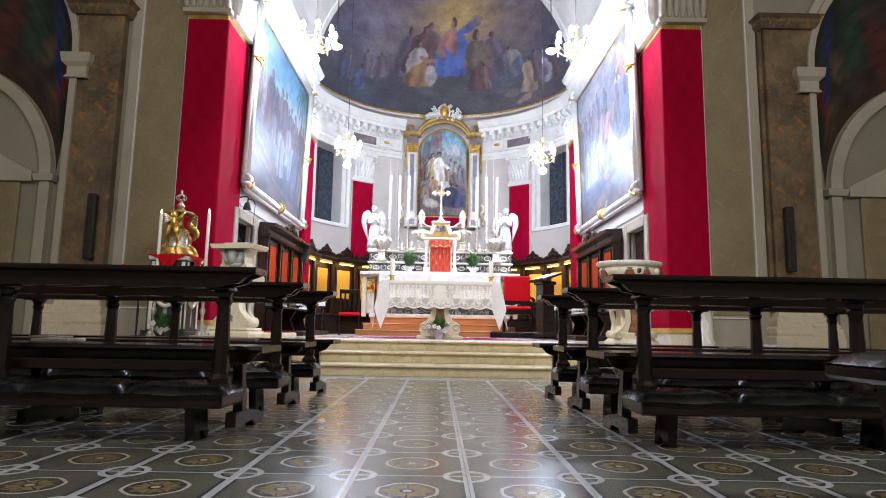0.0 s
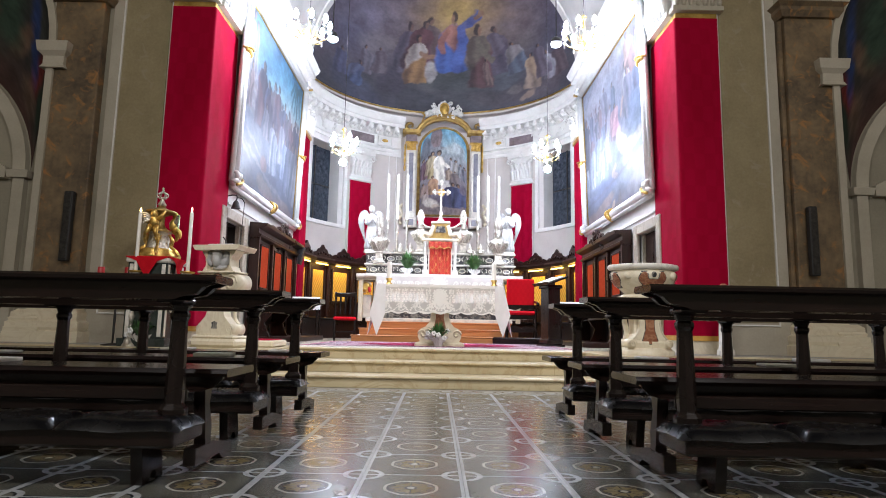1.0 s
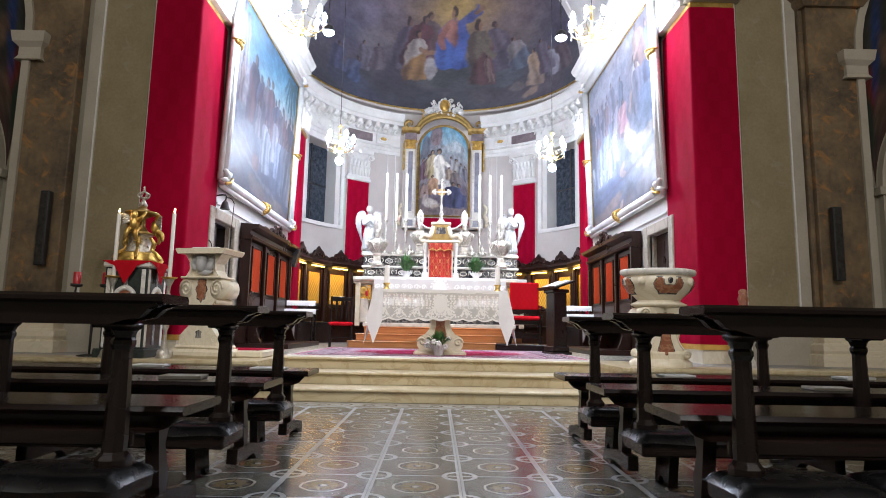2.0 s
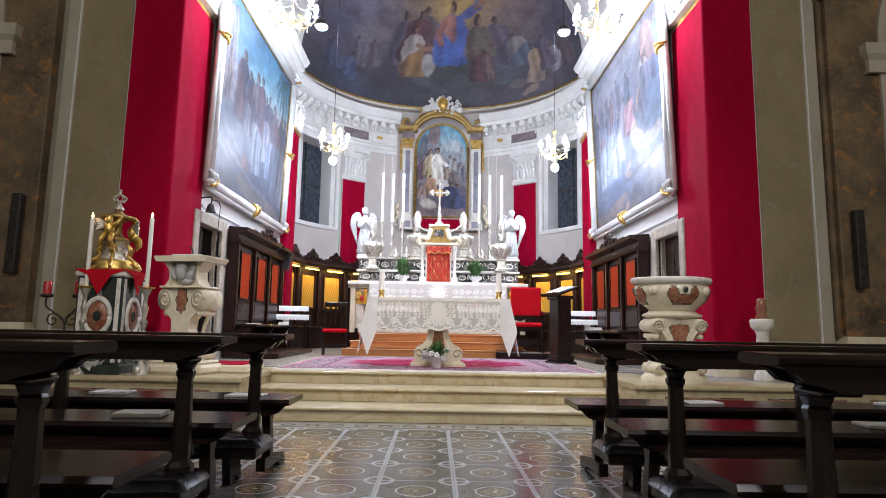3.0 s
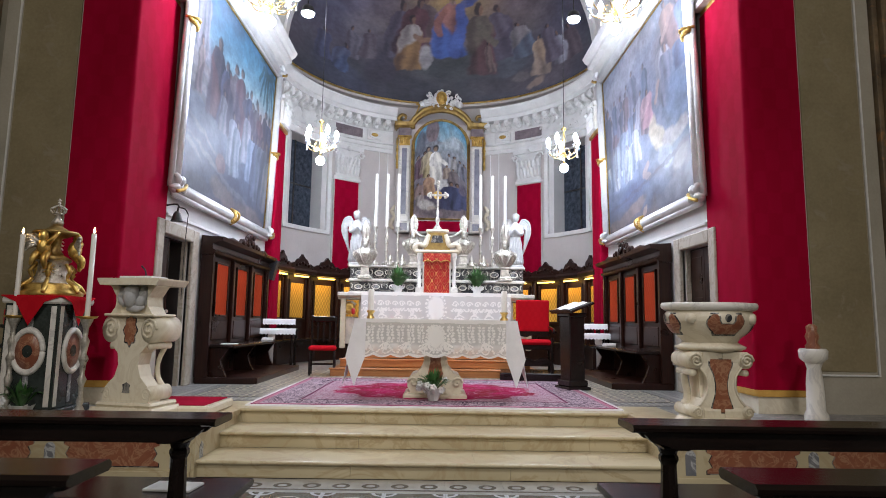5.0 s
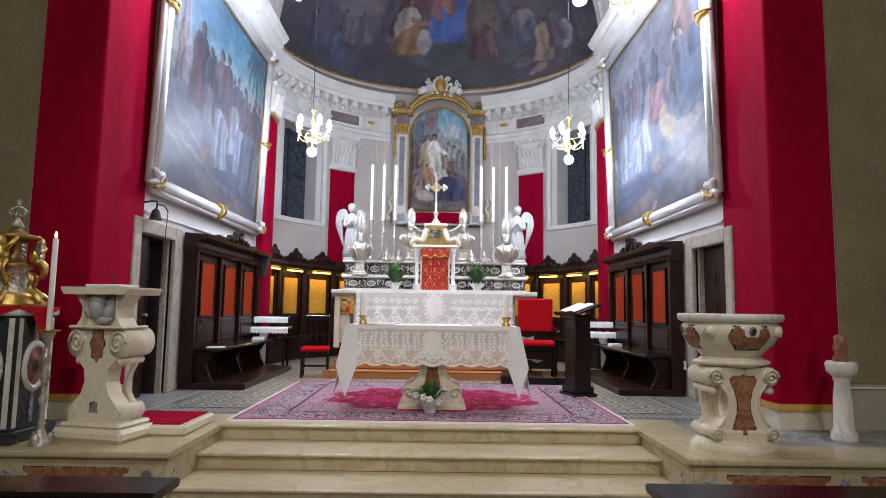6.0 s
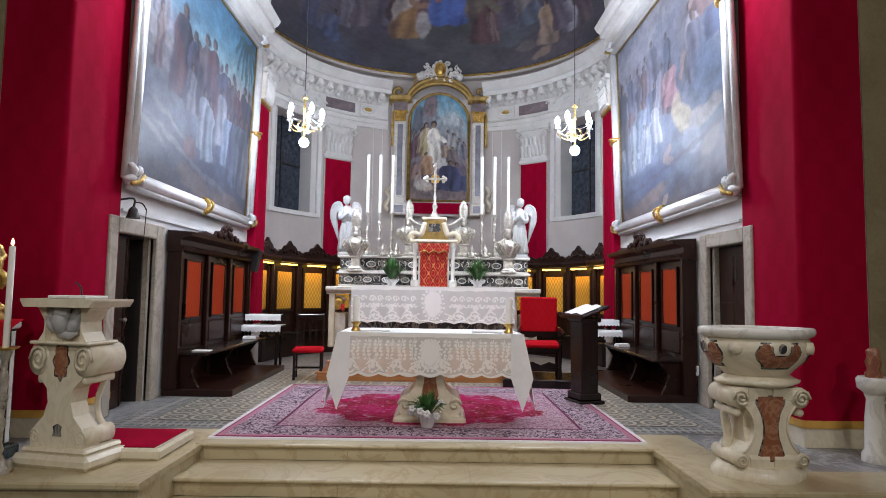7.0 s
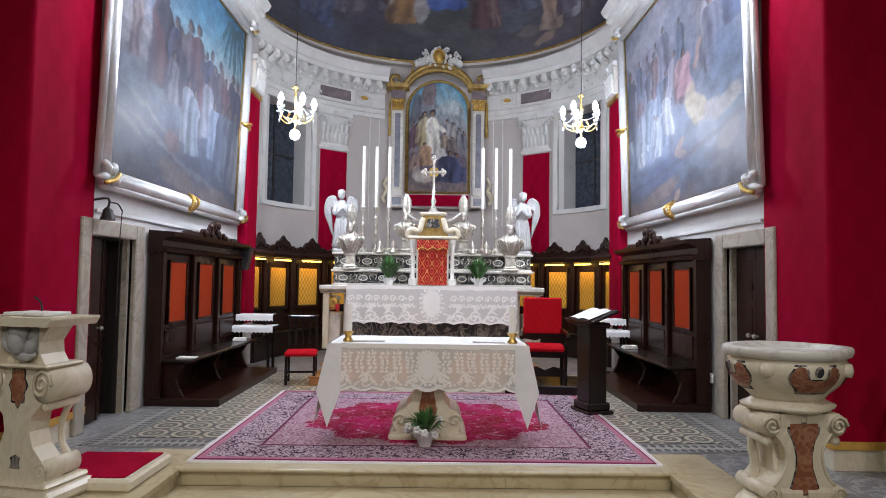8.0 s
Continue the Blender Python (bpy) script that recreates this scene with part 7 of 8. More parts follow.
for s in (-1, 1):
    c = s * 0.98 + 0.06
    part("pilaster", G().box(c - 0.14, c + 0.14, -0.2, 0.1, 0.3, 2.38, 0.012), M["white"], ap)
    part("pilaster_inlay", G().box(c - 0.065, c + 0.065, -0.206, -0.19, 0.5, 2.3, 0.004), M["bluegrey"], ap, "blue-grey marble inlay")
    part("pedestal", G().box(c - 0.19, c + 0.19, -0.25, 0.1, 0.0, 0.3, 0.02), M["white"], ap)
    part("pedestal_inlay", G().box(c - 0.11, c + 0.11, -0.256, -0.24, 0.06, 0.24, 0.004), M["bluegrey"], ap)
    part("outer_console", G().tube([(s * 1.2 + 0.06, -0.05, 0.75), (s * 1.3 + 0.06, -0.06, 0.6), (s * 1.22 + 0.06, -0.06, 0.45), (s * 1.33 + 0.06, -0.06, 0.25), (s * 1.24 + 0.06, -0.06, 0.1)], [0.04, 0.06, 0.05, 0.07, 0.04], 8), M["ivory"], ap)
    part("gilt_capital", capital(G().at(pose(c, -0.18, 2.38)), 0.3, 0.06, 0.26), M["gold"], ap, "gilded leafy capital")
    part("frieze_block", G().box(c - 0.17, c + 0.17, -0.24, 0.1, 2.64, 2.86, 0.01), M["purplestone"], ap)
    part("outer_garland", G().tube([(s * 1.18 + 0.06, -0.08, z) for z in np.linspace(1.75, 2.6, 9)], [0.03 + 0.012 * (k % 2) for k in range(9)], 7), M["gold"], ap)
    cor = [(-0.24, 2.86), (-0.3, 2.92), (-0.34, 3.0), (0.1, 3.02), (0.1, 2.86)]
    part("cornice_block", G().prism(cor, c - 0.27, c + 0.27, "x"), M["oldgold"], ap)
    pts = [(s * 1.02 + 0.06 + s * 0.16 * (1 - k / 13) * math.cos(-1.2 + 0.55 * k), -0.2, 3.14 + 0.14 * (1 - k / 13) * math.sin(-1.2 + 0.55 * k)) for k in range(11)]
    part("pediment_scroll", G().tube(pts, [0.06 - 0.003 * k for k in range(11)], 8), M["oldgold"], ap)
arc = [(-0.86, 2.92)] + [(0.86 * math.cos(t), 2.62 + 0.74 * math.sin(t)) for t in np.linspace(math.pi - 0.35, 0.35, 15)] + [(0.86, 2.92)]
g = G()
for dz, r in ((0, 0.06), (0.08, 0.045), (0.14, 0.06)):
    g.tube([(x + 0.06, -0.22 - dz * 0.4, z + dz * 0.75) for x, z in arc], r, 8)
part("arched_cornice", g, M["oldgold"], ap, "arched gilded cornice")
g = scrollwork(26, 0.9, 0.42, 21, 0.12).at(Matrix())
crest = part("crest", g, M["stucco"], ap, "white stucco crest of clouds and scrolls")
crest.matrix_basis = pose(0.06, -0.25, 3.62)
g = G()
r = random.Random(8)
for k in range(30):
    t = r.uniform(-1, 1)
    g.ball((t * 0.55, r.uniform(-0.06, 0.02), (1 - abs(t)) * 0.3 * r.random() - 0.12 * abs(t)), r.uniform(0.05, 0.1), 9, 6)
cl2 = part("crest_clouds", g, M["stucco"], ap)
cl2.matrix_basis = pose(0.06, -0.22, 3.62)
o = part("crest_medallion", G().ball((0, -0.1, 0), (0.12, 0.06, 0.16), 12, 8).tube([(0.13 * math.cos(t), -0.12, 0.17 * math.sin(t)) for t in np.linspace(0, math.tau, 17)], 0.02, 6), M["gold"], ap, "gilded medallion")
o.matrix_basis = pose(0.06, -0.25, 3.66)
o = part("crest_cross", G().box(-0.018, 0.018, -0.015, 0.015, -0.2, 0.2, 0.005).box(-0.1, 0.1, -0.015, 0.015, 0.06, 0.095, 0.005), M["gold"], ap, "small tilted gilded cross")
o.matrix_basis = pose(-0.56, -0.3, 3.4, 0, 20, 0)
# wall frames beside the altarpiece
for s in (-1, 1):
    g = G()
    for d in (1.4, 1.62):
        x = s * d + 0.02
        y = AY + math.sqrt(AR * AR - x * x)
        g.box(x - 0.012, x + 0.012, y - 0.025, y + 0.01, 3.3, 6.0, 0.004)
    solid("wall_bead", g, M["stucco"], "thin white wall bead beside the altarpiece", "moulding", "structure")

# ---- chandeliers ----


def chandelier(place, arms, rad, cord_top, label, group, globe=True):
    q = thing("chandelier", place, label, "chandelier", group)
    part("cord", G().tube([(0, 0, 0.36), (0, 0, cord_top)], 0.006, 6), M["iron"], q, "thin hanging cord")
    part("stem", G().lathe([(0.01, -0.26), (0.022, -0.2), (0.045, -0.15), (0.02, -0.08), (0.014, 0.06), (0.03, 0.12), (0.016, 0.18), (0.014, 0.28), (0.035, 0.31), (0.03, 0.34), (0.01, 0.37)], 12), M["oldgold"], q)
    part("canopy", G().lathe([(0.012, 0.36), (0.05, 0.33), (0.055, 0.32), (0.02, 0.3)], 12), M["oldgold"], q)
    for k in range(arms):
        a = math.tau * k / arms + 0.3
        c, s_ = math.cos(a), math.sin(a)
        arm = part("arm", G().tube([(c * 0.03, s_ * 0.03, -0.14), (c * rad * 0.35, s_ * rad * 0.35, -0.2), (c * rad * 0.7, s_ * rad * 0.7, -0.17), (c * rad * 0.95, s_ * rad * 0.95, -0.1), (c * rad, s_ * rad, -0.02)], 0.009, 6).tube([(c * rad * 0.35, s_ * rad * 0.35, -0.2), (c * rad * 0.5, s_ * rad * 0.5, -0.1), (c * rad * 0.3, s_ * rad * 0.3, -0.06)], 0.006, 6), M["oldgold"], q, "curved gilded arm")
        part("drip_dish", G().lathe([(0.012, -0.03), (0.05, -0.012), (0.055, 0.0), (0.015, 0.004)], 12, (c * rad, s_ * rad, 0)), M["crystal"], arm, "cut glass dish")
        part("bulb", G().lathe([(0.014, 0.0), (0.028, 0.05), (0.042, 0.09), (0.03, 0.14), (0.006, 0.18)], 10, (c * rad, s_ * rad, 0.01)), M["bulb"], arm, "lit flame-shaped bulb")
        part("drops", G().tube([(c * rad, s_ * rad, -0.035 - 0.009 * j) for j in range(16)], [0.005 + 0.009 * abs(math.sin(j * 0.785)) for j in range(16)], 6), M["crystal"], arm, "hanging glass drop")
        b = a + math.tau / arms
        ends = Vector((c * rad, s_ * rad, 0)), Vector((math.cos(b) * rad, math.sin(b) * rad, 0))
        sag = [ends[0].lerp(ends[1], j / 28) + Vector((0, 0, -0.03 - 0.24 * (j / 28) * (1 - j / 28))) for j in range(29)]
        part("bead_swag", G().tube(sag, [0.003 + 0.007 * abs(math.sin(j * 0.785)) for j in range(29)], 6), M["crystal"], arm, "string of glass beads")
    if globe:
        part("globe_bulb", G().ball((0, 0, -0.38), 0.075, 14, 10), M["bulb"], q, "lit globe bulb under the stem")
        part("globe_holder", G().lathe([(0.018, -0.32), (0.022, -0.28), (0.012, -0.25)], 10), M["oldgold"], q)
    return q


for x, y, z in BIG_LAMPS:
    top = 7.2 + math.sqrt(WX * WX - x * x) - z
    chandelier((x, y, z), 8, 0.34, top, "lit gilded eight-arm chandelier hanging in the chancel", "large chandeliers")
for x, y, z in FLOODS:
    q = thing("floodlight", (x, y, z), "lit round floodlight hanging from the chancel vault", "floodlight", "chancel floodlights")
    part("cord", G().tube([(0, 0, 0.1), (0, 0, 7.2 + math.sqrt(WX * WX - x * x) - z)], 0.012, 6), M["iron"], q)
    part("housing", G().lathe([(0.05, 0.12), (0.1, 0.08), (0.12, 0.0), (0.12, -0.03)], 16), M["iron"], q)
    part("lens", G().ball((0, 0, -0.03), (0.115, 0.115, 0.07), 16, 10), M["bulb"], q, "glowing white lens")
for x, y, z in APSE_LAMPS:
    top = 7.2 + math.sqrt(WX * WX - x * x) - z
    chandelier((x, y, z), 5, 0.27, top, "lit gilded five-arm chandelier hanging before the apse", "apse chandeliers")

# ---- ambo ----


def spiral(cx, cz, r, turns, s, y, n=16, a0=0.0):
    return [(cx + s * r * (1 - 0.85 * k / n) * math.cos(a0 + turns * math.tau * k / n), y, cz + r * (1 - 0.85 * k / n) * math.sin(a0 + turns * math.tau * k / n)) for k in range(n + 1)]


am = thing("ambo", (-2.79, 8.27, C), "ivory marble ambo with carved scrolls and brown inlays", "lectern", turn=-12)
part("base_step", G().box(-0.42, 0.44, -0.24, 0.3, 0, 0.1, 0.03).box(-0.36, 0.38, -0.2, 0.28, 0.1, 0.14, 0.02), M["ivory"], am)
body = [(-0.3, 0.14), (0.3, 0.14), (0.31, 0.2), (0.27, 0.28), (0.17, 0.36), (0.13, 0.46), (0.15, 0.56), (0.22, 0.62), (0.28, 0.68), (0.3, 0.8), (0.28, 0.88), (-0.28, 0.88), (-0.3, 0.8), (-0.28, 0.68), (-0.22, 0.62), (-0.15, 0.56), (-0.13, 0.46), (-0.17, 0.36), (-0.27, 0.28), (-0.31, 0.2)]
part("body", G().prism(body, -0.14, 0.06), M["ivory"], am)
for s in (-1, 1):
    part("upper_volute", G().at(pose(s * 0.26, 0.02, 0.77, 90)).lathe([(0.02, -0.26), (0.115, -0.25), (0.12, 0.16), (0.02, 0.17)], 22), M["ivory"], am)
    part("volute_spiral", G().tube(spiral(s * 0.25, 0.77, 0.105, 1.9, s, -0.155), 0.014, 6), M["ivory"], am)
    part("mid_roll", G().at(pose(s * 0.25, 0.02, 0.625, 90)).lathe([(0.01, -0.23), (0.032, -0.22), (0.032, 0.14), (0.01, 0.15)], 14), M["ivory"], am)
    part("foot_volute", G().at(pose(s * 0.26, 0.04, 0.21, 90)).lathe([(0.01, -0.2), (0.07, -0.19), (0.07, 0.16), (0.01, 0.17)], 18), M["ivory"], am)
    part("foot_spiral", G().tube(spiral(s * 0.26, 0.21, 0.06, 1.6, s, -0.135), 0.01, 6), M["ivory"], am)
    part("side_strut", G().tube([(s * 0.25, 0.16, 0.62), (s * 0.17, 0.16, 0.48), (s * 0.18, 0.16, 0.34), (s * 0.27, 0.16, 0.24)], [0.03, 0.028, 0.028, 0.035], 8), M["ivory"], am)
    neck = [(s * 0.2, 0.9), (s * 0.28, 0.9), (s * 0.22, 0.97), (s * 0.21, 1.05), (s * 0.29, 1.14), (s * 0.34, 1.17), (s * 0.2, 1.17)]
    part("neck_bracket", G().prism(neck, -0.15, 0.1), M["ivory"], am)
part("waist_slab", G().box(-0.33, 0.34, -0.2, 0.2, 0.88, 0.905, 0.01), M["ivory"], am)
part("neck_panel", G().prism([(-0.24, 0.905), (0.24, 0.905), (0.2, 1.0), (0.24, 1.16), (-0.24, 1.16), (-0.2, 1.0)], -0.08, 0.08), M["ivory"], am)
part("relief", G().ball((-0.04, -0.13, 1.05), (0.085, 0.08, 0.095)).ball((-0.04, -0.12, 1.1), (0.092, 0.08, 0.065)).ball((0.11, -0.1, 1.06), (0.075, 0.035, 0.09)).ball((-0.19, -0.1, 1.06), (0.07, 0.035, 0.085)).tube([(0.02, -0.1, 0.97), (0.1, -0.12, 1.02), (0.16, -0.11, 1.1)], [0.03, 0.06, 0.02], 8).tube([(-0.1, -0.1, 0.95), (0.06, -0.13, 0.95), (0.14, -0.11, 0.97)], [0.02, 0.035, 0.015], 8).tube([(-0.13, -0.1, 0.98), (-0.2, -0.11, 1.05), (-0.23, -0.1, 1.12)], [0.03, 0.045, 0.02], 8), M["statue"], am, "carved grey-white relief, a plain rounded shape")
top = [(-0.36, 1.155), (-0.4, 1.2), (-0.4, 1.215), (0.42, 1.215), (0.42, 1.2), (0.38, 1.155)]
o = part("book_board", G().prism(top, -0.26, 0.28), M["ivory"], am)
o = part("open_book", G().box(-0.22, -0.005, -0.13, 0.16, 1.217, 1.24, 0.006).box(0.005, 0.22, -0.13, 0.16, 1.217, 1.24, 0.006), M["paper"], am, "open book with grey cover")
star = [(0.075 * (1.0 + 0.14 * math.cos(8 * t)) * math.cos(t), 0.76 + 0.125 * (1 + 0.1 * math.cos(8 * t)) * math.sin(t)) for t in np.linspace(0, math.tau, 33)[:-1]]
part("inlay_border", G().prism([(x * 1.18, 0.76 + (z - 0.76) * 1.12) for x, z in star], -0.144, -0.13), M["black"], am)
part("inlay", G().prism(star, -0.147, -0.13), M["redstone"], am, "brown marble inlay")
part("lower_inlay", G().prism([(-0.05, 0.22), (0.05, 0.22), (0.04, 0.26), (0.05, 0.29), (0, 0.31), (-0.05, 0.29), (-0.04, 0.26)], -0.146, -0.13), M["black"], am)
part("microphone", G().tube([(-0.04, 0.1, 1.22), (-0.04, 0.08, 1.3), (-0.05, 0.02, 1.34)], 0.008, 6), M["blackplastic"], am)
am.scale = (0.78, 0.82, 1.045)
sp = thing("ambo_step", (-2.42, 8.75, C), "low ivory marble step with red carpet behind the ambo", "step")
part("step_block", G().box(-0.45, 0.3, -0.4, 0.3, 0, 0.09, 0.02), M["ivory"], sp)
part("red_carpet", G().box(-0.4, 0.24, -0.35, 0.28, 0.09, 0.1, 0.004), M["damask"], sp)

# ---- font ----
ft = thing("font", (2.58, 8.23, C), "ivory marble font with a wide bowl and red-brown inlays", "font", turn=3)
ft.scale = (1.0, 1.0, 1.035)


def rounded(prof, n=32, lob=0.06):
    g, v, f = G(), [], []
    for r, z in prof:
        for i in range(n):
            a = math.tau * i / n
            q = r * (1 + lob * math.cos(4 * a))
            v.append((q * math.cos(a), 0.8 * q * math.sin(a), z))
    for j in range(len(prof) - 1):
        for i in range(n):
            k = (i + 1) % n
            f.append((j * n + i, j * n + k, (j + 1) * n + k, (j + 1) * n + i))
    g.add(v, f, True)
    g.add(v[:n], [tuple(reversed(range(n)))])
    g.add(v[-n:], [tuple(range(n))])
    return g


part("rim", rounded([(0.4, 1.02), (0.43, 1.035), (0.44, 1.055), (0.44, 1.075), (0.43, 1.09), (0.34, 1.09), (0.33, 1.06), (0.1, 1.05)], 32, 0.03), M["white"], ft, "moulded white marble rim")
part("bowl", rounded([(0.24, 0.74), (0.28, 0.78), (0.35, 0.84), (0.4, 0.92), (0.41, 0.98), (0.38, 1.02)], 32, 0.04), M["ivory"], ft)
part("neck_ring", rounded([(0.25, 0.66), (0.31, 0.68), (0.32, 0.7), (0.27, 0.72), (0.24, 0.74)]), M["ivory"], ft)
cons = [(0.25, 0.09), (0.26, 0.15), (0.22, 0.2), (0.155, 0.27), (0.125, 0.36), (0.135, 0.45), (0.18, 0.52), (0.24, 0.57), (0.26, 0.66)]
cons = cons + [(-x, z) for x, z in reversed(cons)]
part("stem", G().prism(cons, -0.17, 0.17), M["ivory"], ft)
for d in (90, -90):
    part("side_console", G().at(pose(0, 0, 0, 0, 0, d)).prism([(x * 0.72, z) for x, z in cons], -0.17, -0.02), M["ivory"], ft)
part("foot_slab", rounded([(0.35, 0), (0.35, 0.05), (0.32, 0.07), (0.3, 0.09)]), M["ivory"], ft)
for e in (-1, 1):
    part("stem_volute", G().at(pose(e * 0.235, 0, 0.585, 90)).lathe([(0.015, -0.19), (0.07, -0.18), (0.075, 0.17), (0.015, 0.18)], 20), M["ivory"], ft)
    part("volute_spiral", G().tube(spiral(e * 0.235, 0.585, 0.066, 1.9, e, -0.195), 0.011, 6), M["ivory"], ft)
    part("mid_roll", G().at(pose(e * 0.245, 0, 0.475, 90)).lathe([(0.008, -0.16), (0.028, -0.155), (0.028, 0.155), (0.008, 0.16)], 14), M["ivory"], ft)
    part("foot_roll", G().at(pose(e * 0.235, 0, 0.14, 90)).lathe([(0.01, -0.19), (0.052, -0.185), (0.052, 0.185), (0.01, 0.19)], 16), M["ivory"], ft)
    part("foot_spiral", G().tube(spiral(e * 0.235, 0.14, 0.045, 1.6, e, -0.195), 0.008, 6), M["ivory"], ft)
    part("side_scroll", G().tube([(e * 0.245, 0.05, 0.46), (e * 0.235, 0.05, 0.38), (e * 0.215, 0.05, 0.28), (e * 0.235, 0.05, 0.17)], [0.03, 0.034, 0.034, 0.034], 8), M["ivory"], ft)
    part("front_moulding", G().tube([(e * 0.2, -0.172, 0.53), (e * 0.14, -0.175, 0.45), (e * 0.128, -0.175, 0.36), (e * 0.16, -0.175, 0.26), (e * 0.215, -0.172, 0.19)], 0.01, 6), M["ivory"], ft)
    for y in (-1, 1):
        part("bowl_volute", G().at(pose(e * 0.27, y * 0.2, 0.95, 0, 0, 45 * e * y) @ pose(0, 0, 0, 0, 90)).lathe([(0.01, -0.06), (0.045, -0.05), (0.045, 0.05), (0.01, 0.06)], 14), M["ivory"], ft)
st_in = [(0.1, 0.14), (0.085, 0.2), (0.055, 0.3), (0.05, 0.38), (0.065, 0.46), (0.1, 0.54), (0.1, 0.62), (0.055, 0.62), (0.03, 0.595)]
st_in = st_in + [(-x, z) for x, z in reversed(st_in)]
part("stem_inlay_border", G().prism([(x * 1.16, 0.38 + (z - 0.38) * 1.04) for x, z in st_in], -0.174, -0.16), M["black"], ft)
part("stem_inlay", G().prism(st_in, -0.177, -0.16), M["redstone"], ft, "red-brown marble inlay")
FP = [(0.1, 0.285), (0.16, 0.25), (0.26, 0.2), (0.38, 0.19), (0.5, 0.22), (0.6, 0.26), (0.66, 0.26), (0.74, 0.24), (0.78, 0.28), (0.84, 0.35), (0.92, 0.4), (0.98, 0.41), (1.02, 0.38)]


def font_patch(name, rows, a0, d, mat, lob, lab="", n=8):
    """An inlay that follows the font: rows of (height, left, right), in metres along the face."""
    v, f = [], []
    for z, xl, xr in rows:
        r = float(np.interp(z, [p[0] for p in FP], [p[1] for p in FP]))
        for i in range(n + 1):
            a = math.radians(a0) + (xl + (xr - xl) * i / n) / max(0.16, r)
            q = r * (1 + lob * math.cos(4 * a)) + d
            v.append((q * math.cos(a), 0.8 * q * math.sin(a), z))
    for j in range(len(rows) - 1):
        for i in range(n):
            k = j * (n + 1) + i
            f.append((k, k + 1, k + n + 2, k + n + 1))
    part(name, G().add(v, f, True), mat, ft, lab)


for a in (-90, 180, 0):
    for name, mat, grow, d in (("bowl_inlay_border", M["black"], 0.014, 0.005), ("bowl_inlay", M["redstone"], 0.0, 0.009)):
        low = [(0.815 - grow, 0.09), (0.84, 0.115), (0.87, 0.15), (0.9 + grow * 0.5, 0.17)]
        font_patch(name, [(z, -w - grow, w + grow) for z, w in low], a, d, mat, 0.04, "brown marble inlay" if grow == 0 else "", 14)
        for e in (-1, 1):
            high = [(0.9, 0.055, 0.17), (0.93, 0.075, 0.17), (0.96, 0.075, 0.15), (0.985 + grow, 0.09, 0.13)]
            font_patch(name, [(z, *sorted((e * (lo - grow), e * (hi + grow)))) for z, lo, hi in high], a, d, mat, 0.04, "brown marble inlay" if grow == 0 else "")
    font_patch("bowl_oval", [(0.955 + 0.036 * math.sin(t), -0.03 * math.cos(t), 0.03 * math.cos(t)) for t in np.linspace(-1.5, 1.5, 9)], a, 0.008, M["black"], 0.04)

# ---- gilded shrine on its inlaid pedestal ----
sh = thing("gilded_shrine", (-3.6, 8.2, C), "gilded shrine with winged shapes and a crown on an inlaid pedestal", "shrine", turn=18)
sq = pose(0, 0, 0, 0, 0, -18)
ped = part("pedestal", G().at(sq).box(-0.36, 0.36, -0.36, 0.36, 0, 0.1, 0.01).box(-0.3, 0.3, -0.3, 0.3, 0.1, 1.02, 0.006), M["greenblack"], sh, "four-sided dark green marble pedestal")
part("pedestal_cap", G().at(sq).box(-0.33, 0.33, -0.33, 0.33, 1.02, 1.08, 0.015), M["white"], sh)
for k in range(4):
    m = sq @ pose(0, 0, 0, 0, 0, 90 * k) @ pose(0, -0.3, 0)
    for e in (-1, 1):
        part("edge_strip", G().at(m).box(min(e * 0.215, e * 0.275), max(e * 0.215, e * 0.275), -0.008, 0.0, 0.12, 1.0, 0.003), M["white"], ped, "white marble strip")
    ring_ = [(0.165 * math.cos(t), -0.006, 0.6 + 0.185 * math.sin(t)) for t in np.linspace(0, math.tau, 29)]
    part("inlay_ring", G().at(m).tube(ring_, 0.03, 8), M["white"], ped, "white marble ring")
    part("inlay_stone", G().at(m @ pose(0, -0.004, 0.6, 90)).lathe([(0.14, -0.004), (0.14, 0.006), (0.06, 0.012)], 24, sy=1.12), M["redstone"], ped, "brown marble roundel")
    part("inlay_boss", G().at(m @ pose(0, -0.014, 0.6, 90)).lathe([(0.055, -0.004), (0.055, 0.006)], 16), M["greenblack"], ped)
    part("inlay_bar", G().at(m).box(-0.03, 0.03, -0.008, 0.0, 0.8, 0.98, 0.003).box(-0.03, 0.03, -0.008, 0.0, 0.14, 0.4, 0.003), M["grey"], ped)
    part("cloth_point", G().at(m @ pose(0, 0, 1.085)).add([(-0.32, -0.036, 0.0), (-0.16, -0.05, -0.05), (0.0, -0.05, -0.26), (0.16, -0.05, -0.05), (0.32, -0.036, 0.0), (0, -0.042, 0.0), (-0.32, 0.0, 0.008), (0.32, 0.0, 0.008)], [(0, 1, 5), (1, 2, 5), (2, 3, 5), (3, 4, 5), (0, 5, 6), (5, 4, 7), (5, 7, 6)]), M["redvelvet"], sh, "pointed red cloth")
part("cloth_top", G().at(sq).box(-0.335, 0.335, -0.335, 0.335, 1.082, 1.095, 0.004), M["redvelvet"], sh)
part("shrine_base", G().lathe([(0.33, 1.096), (0.34, 1.13), (0.28, 1.17), (0.3, 1.2), (0.24, 1.23)], 16), M["gold"], sh)
part("shrine_drum", G().lathe([(0.2, 1.23), (0.18, 1.28), (0.155, 1.38), (0.155, 1.46), (0.19, 1.48)], 20), M["silver"], sh, "embossed silver drum")
